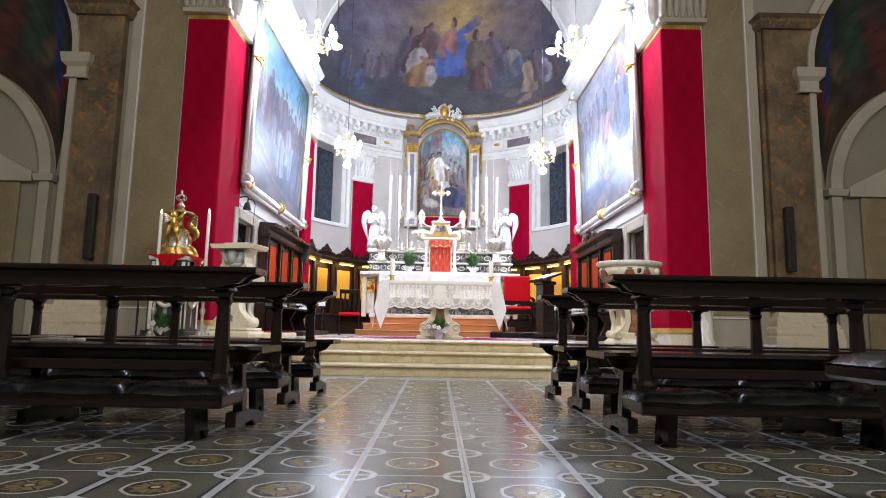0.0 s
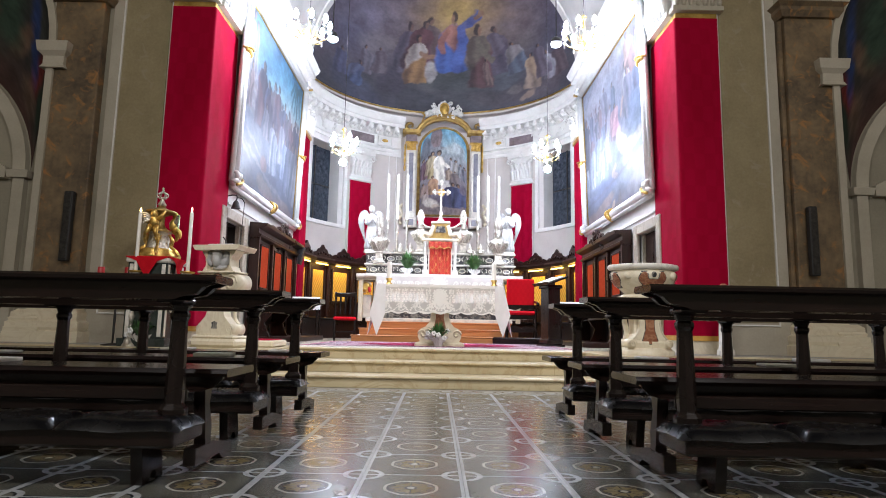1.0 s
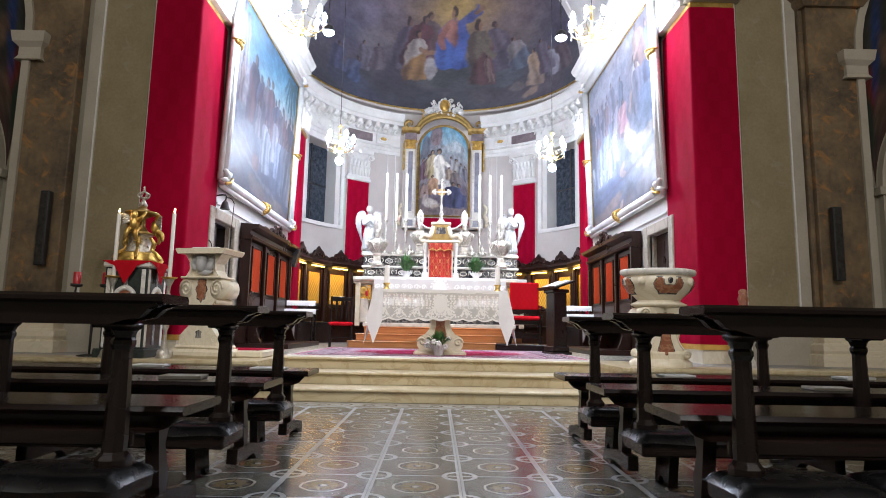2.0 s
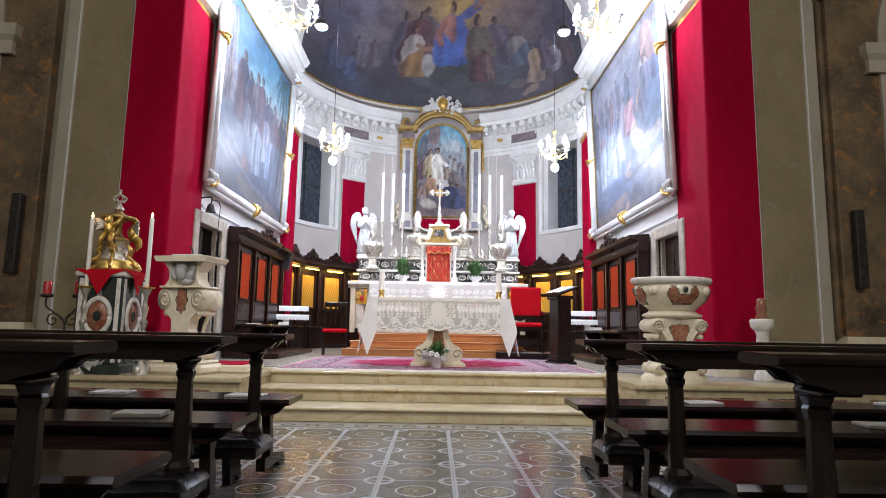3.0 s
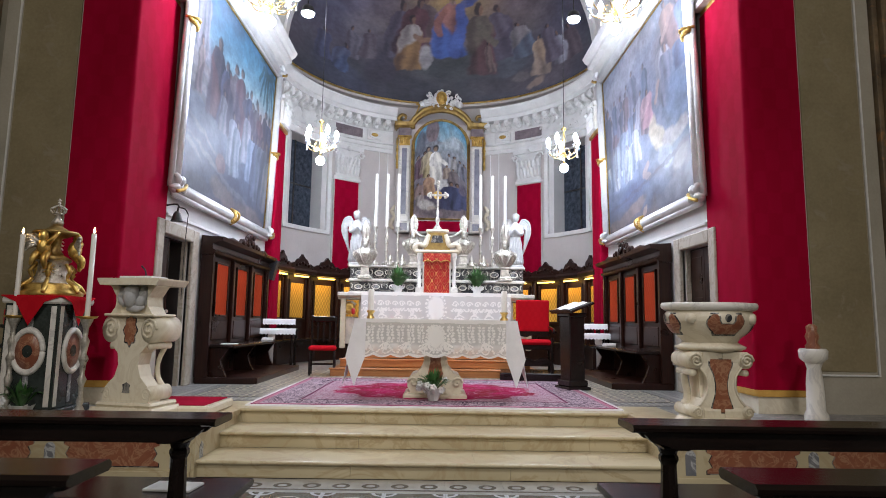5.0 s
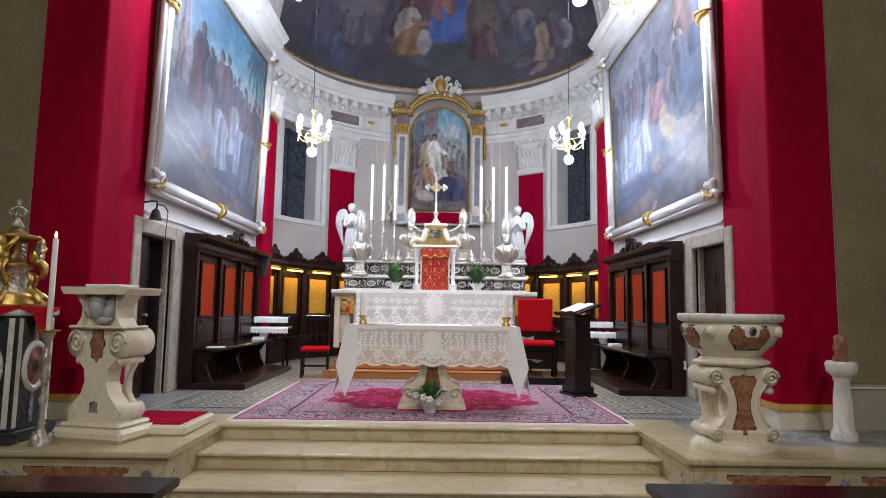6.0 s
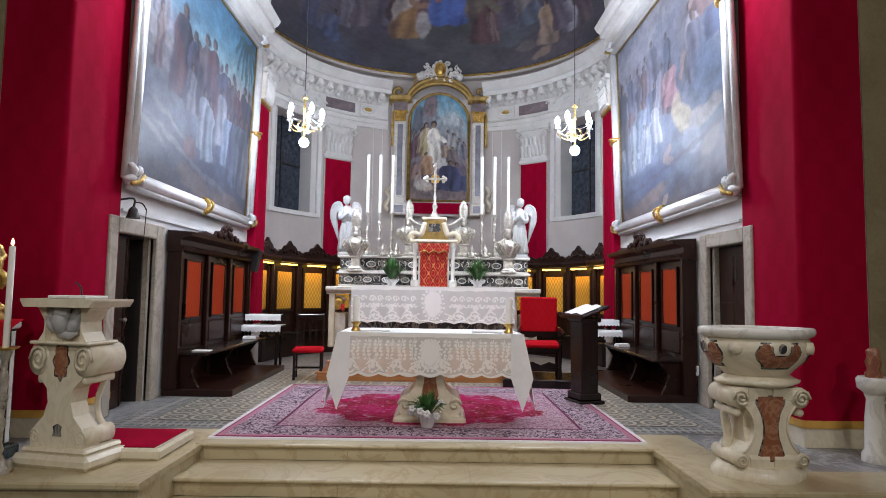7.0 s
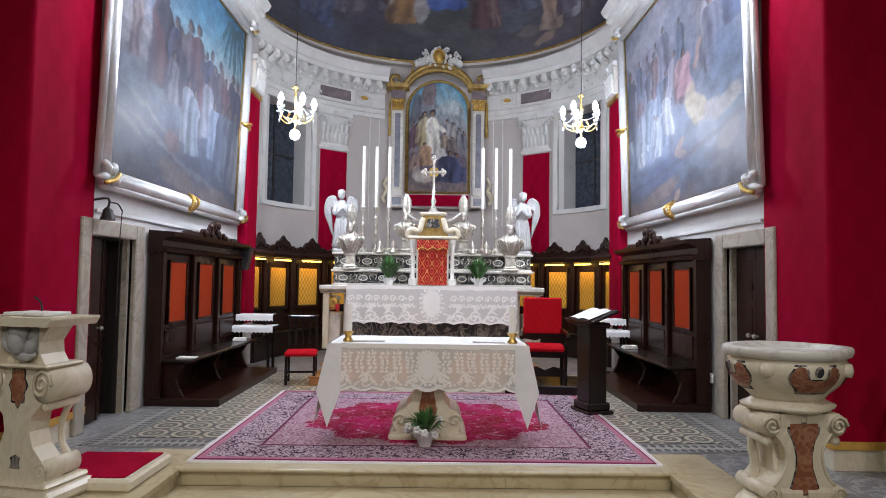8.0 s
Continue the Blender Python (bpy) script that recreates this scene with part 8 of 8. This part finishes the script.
for k in range(6):
    a = math.tau * k / 6 - 0.5
    c, s_ = math.cos(a), math.sin(a)
    part("scroll_leg", G().tube([(c * 0.17, s_ * 0.17, 1.44), (c * 0.23, s_ * 0.23, 1.36), (c * 0.2, s_ * 0.2, 1.28), (c * 0.3, s_ * 0.3, 1.2), (c * 0.36, s_ * 0.36, 1.13)], [0.02, 0.028, 0.02, 0.03, 0.02], 7), M["gold"], sh)
star8 = [((0.075 if i % 2 == 0 else 0.025) * math.cos(math.tau * i / 20), 1.38 + (0.075 if i % 2 == 0 else 0.025) * math.sin(math.tau * i / 20)) for i in range(20)]
part("sun_plaque", G().prism(star8, -0.185, -0.155), M["gold"], sh)
part("dome", G().lathe([(0.16, 1.48), (0.18, 1.5), (0.1, 1.54), (0.06, 1.6), (0.06, 1.72), (0.16, 1.76), (0.24, 1.78), (0.23, 1.8), (0.12, 1.82), (0.06, 1.86), (0.03, 1.9)], 16), M["oldgold"], sh)
for k in range(3):
    a = math.tau * k / 3 - 1.9
    m = pose(0, 0, 1.53, 0, 0, math.degrees(a))
    g = G().at(m).ball((0.22, 0, 0.2), (0.05, 0.055, 0.065)).ball((0.2, 0, 0.08), (0.075, 0.07, 0.1)).tube([(0.2, 0.05, 0.02), (0.27, 0.06, -0.06), (0.25, 0.07, -0.15)], [0.045, 0.04, 0.02], 8).tube([(0.2, -0.05, 0.02), (0.28, -0.05, -0.03), (0.29, -0.07, -0.12)], [0.045, 0.04, 0.02], 8).tube([(0.22, 0.06, 0.12), (0.26, 0.13, 0.16), (0.2, 0.16, 0.24)], [0.03, 0.026, 0.018], 8)
    part("winged_shape", g, M["gold"], sh, "gilded plain rounded shape")
    w = G().at(m)
    for j in range(5):
        w.tube([(0.2, -0.05, 0.12), (0.24, -0.13, 0.2 - 0.03 * j), (0.25, -0.22, 0.19 - 0.045 * j)], [0.02, 0.022, 0.008], 6)
    part("wing", w, M["silver"], sh, "silvered feathered wing")
part("crown_stem", G().lathe([(0.05, 1.88), (0.07, 1.9), (0.035, 1.95), (0.02, 1.99), (0.02, 2.0)], 12), M["silver"], sh)
g = G().tube([(0.05 * math.cos(t), 0.05 * math.sin(t), 2.0) for t in np.linspace(0, math.tau, 13)], 0.012, 6)
for k in range(6):
    a = math.tau * k / 6
    g.tube([(0.05 * math.cos(a), 0.05 * math.sin(a), 2.0), (0.085 * math.cos(a), 0.085 * math.sin(a), 2.05), (0.0, 0.0, 2.1)], 0.01, 6)
g.ball((0, 0, 2.12), 0.02, 8, 6).box(-0.006, 0.006, -0.006, 0.006, 2.12, 2.17).box(-0.02, 0.02, -0.006, 0.006, 2.145, 2.155)
part("crown", g, M["silver"], sh, "small silver crown")
sh.scale = (0.8, 0.8, 1.0)
for o in sh.children:
    if o.name.split(".")[0] in ("shrine_base", "shrine_drum", "scroll_leg", "sun_plaque", "dome", "winged_shape", "wing", "crown_stem", "crown"):
        o.scale, o.location = (1.0, 1.0, 0.86), (0, 0, 1.096 * 0.14)

for x, y, h in ((-3.74, 7.95, 0.74), (-3.12, 7.98, 0.76)):
    q = candle("shrine_candle", (x, y, C), h, 0.022, 0.9, "shrine candles", "lit tall white candle in a silver and gilt candlestick", M["silver"])
    part("drip_pan", G().lathe([(0.02, 0.88), (0.08, 0.9), (0.09, 0.915), (0.03, 0.91)], 14), M["gold"], q)
    part("flame", G().lathe([(0.003, 0.9 + h + 0.005), (0.012, 0.9 + h + 0.02), (0.008, 0.9 + h + 0.04), (0.001, 0.9 + h + 0.06)], 8), M["flame"], q, "small candle flame")
q = thing("votive_stand", (-4.05, 8.15, C), "wrought iron scroll stand holding two red votive lights", "votive stand")
for x in (-0.22, 0.12):
    part("stand_arm", G().tube([(0, 0, 0.0), (0.0, 0, 0.5), (x * 0.5, 0, 0.62), (x, 0, 0.7), (x, 0, 0.8)], 0.01, 6).tube(spiral(x * 0.6, 0.55, 0.09, 1.4, 1, 0.0), 0.008, 6), M["iron"], q)
    part("dish", G().lathe([(0.02, 0.79), (0.06, 0.8), (0.065, 0.83), (0.05, 0.82)], 12, (x, 0, 0)), M["iron"], q)
    part("red_candle", G().lathe([(0.04, 0.81), (0.042, 0.96), (0.036, 0.97)], 14, (x, 0, 0)), M["redwax"], q, "red votive candle")
part("stand_foot", G().lathe([(0.13, 0), (0.13, 0.012), (0.02, 0.03)], 14), M["iron"], q)
plant("floor_plant", (-3.62, 7.98, C), 31, "dark leafy pot plant with white bloom before the shrine pedestal", 0.22, 0.28, 80, True, 4, 0.022)

q = thing("stone_stoup", (3.78, 8.6, C), "white stone column dish carrying a small pinkish stone vase", "stoup")
part("column", G().lathe([(0.14, 0), (0.14, 0.05), (0.11, 0.08), (0.1, 0.3), (0.08, 0.42), (0.1, 0.46)], 18), M["white"], q)
part("dish", G().lathe([(0.09, 0.46), (0.16, 0.5), (0.17, 0.56), (0.15, 0.58), (0.08, 0.57)], 20), M["white"], q)
q.scale = (0.78, 0.78, 1.22)
part("vase", G().lathe([(0.08, 0.575), (0.09, 0.6), (0.06, 0.63), (0.085, 0.68), (0.06, 0.72), (0.07, 0.76), (0.03, 0.78)], 16), M["redstone"], q, "pinkish stone vase")

# ---- chairs and lectern in the chancel ----
q = thing("armchair", (1.62, 12.6, C), "dark wooden armchair with red velvet seat and tall red back", "armchair", turn=-6)
part("dais", G().box(-0.55, 0.55, -0.42, 0.5, 0, 0.14, 0.015), M["wood"], q, "dark wooden dais")
for x in (-0.28, 0.28):
    part("front_leg", G().lathe([(0.025, 0.14), (0.035, 0.2), (0.022, 0.3), (0.03, 0.44), (0.028, 0.7)], 10, (x, -0.26, 0)), M["wood_v"], q)
    part("back_leg", G().box(x - 0.025, x + 0.025, 0.22, 0.27, 0.14, 0.62, 0.006), M["wood_v"], q)
    part("arm", G().tube([(x, 0.24, 0.86), (x * 1.08, 0.0, 0.84), (x * 1.12, -0.2, 0.82), (x * 1.15, -0.29, 0.78)], [0.022, 0.026, 0.028, 0.035], 8), M["wood"], q)
part("seat_rail", G().box(-0.3, 0.3, -0.28, 0.26, 0.5, 0.58, 0.01), M["wood"], q)
part("seat", G().box(-0.29, 0.29, -0.29, 0.24, 0.58, 0.66, 0.03), M["redvelvet"], q, "red velvet seat")
part("apron", G().prism([(-0.26, 0.24), (0.26, 0.24), (0.26, 0.34), (0.12, 0.38), (0, 0.33), (-0.12, 0.38), (-0.26, 0.34)], -0.27, -0.25), M["wood"], q)
part("backrest", G().box(-0.28, 0.28, 0.22, 0.28, 0.78, 1.32, 0.02), M["redvelvet"], q, "tall red velvet back")
part("back_frame", G().prism([(-0.3, 0.72), (-0.1, 0.69), (0, 0.73), (0.1, 0.69), (0.3, 0.72), (0.3, 0.79), (-0.3, 0.79)], 0.2, 0.28), M["wood"], q)

q = thing("side_chair", (-1.92, 12.95, C), "dark wooden chair with red upholstered seat and slatted back", "chair", turn=8)
for x in (-0.2, 0.2):
    part("front_leg", G().box(x - 0.02, x + 0.02, -0.2, -0.16, 0, 0.42, 0.005), M["wood_v"], q)
    part("back_post", G().box(x - 0.02, x + 0.02, 0.16, 0.2, 0, 1.0, 0.006), M["wood_v"], q)
    part("side_stretcher", G().box(x - 0.012, x + 0.012, -0.16, 0.16, 0.12, 0.15, 0.004), M["wood"], q)
part("front_stretcher", G().box(-0.18, 0.18, -0.19, -0.165, 0.18, 0.21, 0.004), M["wood"], q)
part("seat", G().box(-0.23, 0.23, -0.23, 0.2, 0.42, 0.49, 0.025), M["redvelvet"], q, "red upholstered seat")
part("top_rail", G().box(-0.21, 0.21, 0.165, 0.195, 0.9, 0.99, 0.008), M["wood"], q)
for x in (-0.1, 0.0, 0.1):
    part("back_slat", G().box(x - 0.02, x + 0.02, 0.172, 0.188, 0.55, 0.9, 0.004), M["wood_v"], q)

q = thing("wooden_lectern", (1.95, 11.2, C), "dark wooden lectern with an open white book on its sloped top", "lectern", turn=-72)
part("foot", G().box(-0.2, 0.2, -0.18, 0.18, 0, 0.05, 0.012), M["wood"], q)
part("column", G().box(-0.14, 0.14, -0.12, 0.12, 0.05, 1.08, 0.012), M["wood_v"], q)
part("column_base", G().box(-0.17, 0.17, -0.15, 0.15, 0.05, 0.14, 0.015), M["wood"], q)
part("column_cap", G().box(-0.17, 0.17, -0.15, 0.15, 1.02, 1.08, 0.012), M["wood"], q)
o = part("sloped_top", G().box(-0.28, 0.28, -0.2, 0.22, 0, 0.035, 0.01).box(-0.28, 0.28, -0.21, -0.19, 0.03, 0.06, 0.004), M["wood"], q)
o.matrix_basis = pose(0, 0, 1.13, 20, 0, 0)
o = part("open_book", sheet(lambda u, v: (-0.26 + 0.46 * u, -0.16 + 0.32 * v, 0.045 + 0.018 * abs(math.sin(u * math.tau))), 24, 4), M["paper"], q, "open white book")
o.matrix_basis = pose(0, 0, 1.13, 20, 0, 0)

q = thing("sanctuary_light", (-1.52, 13.66, H0 + 0.62), "small red glass light on the high altar bracket", "lamp")
part("glass", G().lathe([(0.02, 0), (0.035, 0.04), (0.035, 0.1), (0.03, 0.11)], 12), M["redwax"], q)
part("light_bracket", G().tube([(0, 0, 0.0), (0, 0.06, -0.03), (0, 0.2, 0.0)], 0.008, 6), M["gold"], q)

q = thing("wall_socket", (3.42, 11.24, C + 0.42), "small white wall socket beside the stall", "socket")
part("plate", G().box(-0.02, 0.0, -0.05, 0.05, -0.06, 0.06, 0.006), M["paper"], q)
part("plug_hole", G().box(-0.024, -0.019, -0.015, 0.015, -0.015, 0.015, 0.002), M["blackplastic"], q)
q = thing("hanging_bell", (-3.3, 10.08, 2.68), "small dark bell with a hanging cord by the door", "bell")
part("bell_cup", G().lathe([(0.075, -0.12), (0.06, -0.08), (0.045, -0.02), (0.02, 0.01)], 14), M["iron"], q)
part("bell_bracket", G().tube([(-0.18, 0, 0.08), (0, 0, 0.1), (0, 0, 0.0)], 0.012, 6).tube([(0, 0, 0.06), (0.08, 0.03, 0.05), (0.12, 0.05, -0.02)], 0.008, 6), M["iron"], q)
part("bell_cord", G().tube([(0.12, 0.05, -0.02), (0.1, 0.05, -0.5), (0.1, 0.05, -1.1)], 0.005, 5), M["iron"], q)
q = thing("wall_speaker", (-3.28, 14.3, 2.35), "small black wall loudspeaker tilted above the stall end", "loudspeaker")
part("cabinet", G().at(pose(0.05, 0, 0, 0, 14, 0)).box(-0.08, 0.1, -0.1, 0.1, -0.22, 0.18, 0.012), M["blackplastic"], q)
part("mount", G().box(-0.17, 0.0, -0.02, 0.02, -0.02, 0.02), M["iron"], q)

# ---- pews ----


def pew():
    q = thing("pew", (0, 0, 0), "dark walnut pew with book ledge and black padded kneeler", "pew", "nave pews")
    L = 3.3
    # the book ledge and its apron
    ledge = [(-0.16, 0.886), (-0.178, 0.894), (-0.18, 0.908), (-0.165, 0.919), (0.03, 0.919), (0.044, 0.908), (0.044, 0.894), (0.03, 0.886)]
    part("ledge", G().prism([(y, z) for y, z in ledge], 0.0, L, "x"), M["wood"], q)
    ap_ = [(0.02, 0.888), (0.04, 0.878), (0.07, 0.868), (0.085, 0.852), (0.1, 0.838), (0.15, 0.828), (0.2, 0.812), (L, 0.812), (L, 0.888)]
    part("apron", G().prism(ap_, -0.13, -0.09), M["wood"], q, "ledge apron with a shaped end")
    part("rear_apron", G().prism(ap_, -0.01, 0.025), M["wood"], q)
    for x in (0.22, 1.4, 2.6):
        post = [(0.06, 0.3), (0.062, 0.335), (0.042, 0.36), (0.044, 0.4), (0.035, 0.68), (0.034, 0.72), (0.043, 0.74), (0.043, 0.755), (0.036, 0.765), (0.046, 0.79), (0.06, 0.8), (0.06, 0.815)]
        part("post", G().at(pose(x, 0.02, 0)).lathe(post, 8, smooth=False, a0=math.pi / 8), M["wood_v"], q)
        part("post_cap", G().box(x - 0.06, x + 0.06, -0.1, 0.045, 0.8, 0.818, 0.006), M["wood"], q)
        fb = [(0.24, 0.04), (0.56, 0.04), (0.62, 0.0), (0.76, 0.0), (0.74, 0.07), (0.46, 0.12), (0.24, 0.12)]
        part("foot_board", G().prism(fb, x - 0.03, x + 0.03, "x"), M["wood"], q)
        br = [(0.36, 0.1), (0.42, 0.1), (0.43, 0.2), (0.38, 0.32), (0.41, 0.4), (0.55, 0.455), (0.3, 0.455), (0.32, 0.32)]
        part("seat_bracket", G().prism(br, x - 0.028, x + 0.028, "x"), M["wood_v"], q)
        kb = [(0.04, 0.0), (0.1, 0.0), (0.12, 0.04), (0.16, 0.04), (0.18, 0.0), (0.24, 0.0), (0.19, 0.2), (0.0, 0.2)]
        part("kneeler_foot", G().prism(kb, x + 0.12, x + 0.17, "x"), M["wood_v"], q)
    part("back_rail", G().box(0.2, L, 0.1, 0.125, 0.36, 0.42, 0.006), M["wood"], q)
    st = [(0.17, 0.462), (0.158, 0.48), (0.17, 0.5), (0.56, 0.5), (0.585, 0.482), (0.57, 0.462)]
    part("seat", G().prism(st, 0.04, L, "x"), M["wood"], q, "plank seat with a rounded edge")
    part("seat_apron", G().prism([(0.08, 0.452), (0.12, 0.41), (0.18, 0.39), (L, 0.39), (L, 0.462), (0.08, 0.462)], 0.22, 0.25), M["wood"], q)
    kn = part("kneeler_board", G().box(0.15, L, -0.13, 0.2, 0.19, 0.275, 0.01), M["wood"], q)
    n = 6
    for i in range(n):
        a, b = 0.12 + ((L - 0.12) / n) * i, 0.12 + ((L - 0.12) / n) * (i + 1)

        def puff(u, v, a=a, b=b):
            x = a + (b - a) * u
            e = min(1.0, (1 - abs(2 * u - 1) ** 5)) * min(1.0, (1 - abs(2 * v - 1) ** 3))
            return (x, -0.16 + 0.34 * v, 0.262 + 0.055 * max(0.0, e) ** 0.4 + 0.004 * math.sin(u * 9 + v * 5 + i))
        part("cushion", sheet(puff, 16, 12), M["leather"], kn, "black leather kneeling cushion")
    return q


P = pew()
P.matrix_basis = pose(0.87, 3.34, 0)
for x, y in ((0.855, 4.37), (0.835, 5.32)):
    copy_thing(P, pose(x, y, 0))


def mirrored(src, m):
    """A copy of a thing, mirrored across its own length."""
    q = copy_thing(src, m)
    q.scale = (-1, 1, 1)
    return q


for x, y in ((-0.99, 3.32), (-0.975, 4.37), (-0.93, 5.32)):
    mirrored(P, pose(x, y, 0))
for k, (x, y, t) in enumerate(((1.75, 5.65, 4), (2.3, 4.72, -6), (3.1, 5.66, 8), (-1.3, 5.65, -5), (-2.2, 5.68, 3), (-1.55, 4.72, 6), (-3.0, 4.7, -4), (2.7, 3.75, 5), (-2.35, 3.74, -7))):
    solid("hymn_sheet", G().box(-0.12, 0.12, -0.08, 0.08, 0, 0.012 + 0.004 * (k % 3), 0.003), M["paper"], "pale hymn booklet lying on a pew seat", "booklet", "", (x, y + 0.02, 0.501), t, "hymn booklets")
bench = thing("prie_dieu", (1.26, 1.75, 0), "low dark bench with a black padded top", "bench")
part("bench_top", G().box(0, 1.6, 0, 0.34, 0.5, 0.56, 0.015), M["wood"], bench)
part("bench_pad", sheet(lambda u, v: (0.0 + 1.6 * u, 0.0 + 0.34 * v, 0.555 + 0.05 * max(0, (1 - abs(2 * u - 1) ** 12) * (1 - abs(2 * v - 1) ** 4)) ** 0.5), 30, 12), M["leather"], bench, "black leather pad")
for x in (0.15, 1.4):
    part("bench_leg", G().prism([(0.02, 0.0), (0.32, 0.0), (0.26, 0.2), (0.3, 0.5), (0.04, 0.5), (0.08, 0.2)], x, x + 0.05, "x"), M["wood_v"], bench)

bench.scale = (1, 1, 0.95)

# ---- floor tiles ----
T = 0.48
tile_mesh = G().box(-T / 2 + 0.0012, T / 2 - 0.0012, -T / 2 + 0.0012, T / 2 - 0.0012, -0.012, 0.0).mesh("tile")
tile_mesh.materials.append(M["tile"])
near, rest = [], []
for i in range(-13, 13):
    for j in range(-4, 10):
        x, y = 0.091 + T * (i + 0.5), 2.679 + T * (j + 0.5)
        (near if abs(i + 0.5) < 10.6 and j > -5 else rest).append((x, y))
for x, y in near:
    o = new("floor_tile", tile_mesh)
    o.location = (x, y, 0)
    o.parent = floor
y1 = 2.679 + T * 10
g = G()
for i in range(-13, 13):
    x = 0.091 + T * i
    g.box(x + 0.001, x + T - 0.001, y1 + 0.001, 7.88, -0.012, 0.0)
bo = N("step_border_tile")
bc = bo.coords()
bs = bo.xyz(bc)
fx = bo.math("SUBTRACT", bo.math("FRACT", bo.math("DIVIDE", bo.math("ADD", bs[0], 10.0), 0.24)), 0.5)
fy = bo.math("SUBTRACT", bs[1], y1 + 0.2)
rr = bo.vmath("LENGTH", bo.node("ShaderNodeCombineXYZ", X=bo.math("MULTIPLY", fx, 0.24), Y=fy, Z=0.0).outputs[0])
rg = bo.math("LESS_THAN", bo.math("ABSOLUTE", bo.math("SUBTRACT", rr, 0.055)), 0.018)
bcol = bo.mix(rg, bo.ramp(bo.noise(bc, 5, 4), [(0.3, (0.26, 0.25, 0.22)), (0.7, (0.36, 0.35, 0.31))]), (0.06, 0.06, 0.065))
bcol = bo.mix(bo.math("LESS_THAN", bo.math("ABSOLUTE", bo.math("SUBTRACT", fy, -0.12)), 0.02), bcol, (0.08, 0.08, 0.085))
M["stepborder"] = bo.done(bcol, 0.25)
solid("floor_border", g, M["stepborder"], "pale border tiles at the foot of the steps", "floor border", "structure")

CT = 0.32
ct_mesh = G().box(-CT / 2 + 0.001, CT / 2 - 0.001, -CT / 2 + 0.001, CT / 2 - 0.001, 0.0, 0.006).mesh("chancel_tile")
ct_mesh.materials.append(M["ctile"])
for i in range(-9, 9):
    for j in range(0, 13):
        x, y = CT * (i + 0.5), 9.85 + CT * (j + 0.5)
        if abs(x) < 1.75 and y < 12.0:
            continue
        if abs(x) > 2.55 and y > 11.2:
            continue
        o = new("floor_tile", ct_mesh)
        o.location = (x, y, C)
        o.parent = chancel_floor
BT = 0.3
bt_mesh = G().box(-BT / 2 + 0.001, BT / 2 - 0.001, -0.2, 0.2, 0.0, 0.006).mesh("border_tile")
bt_mesh.materials.append(M["btile"])
for s in (-1, 1):
    for j in range(4):
        o = new("border_tile", bt_mesh)
        o.location = (s * 3.05, 9.75 + 0.4 * j, C)
        o.parent = chancel_floor
for i in range(-7, 8):
    o = new("border_tile", bt_mesh)
    o.matrix_basis = pose(0.4 * i, 9.66, C, 0, 0, 90)
    o.parent = chancel_floor
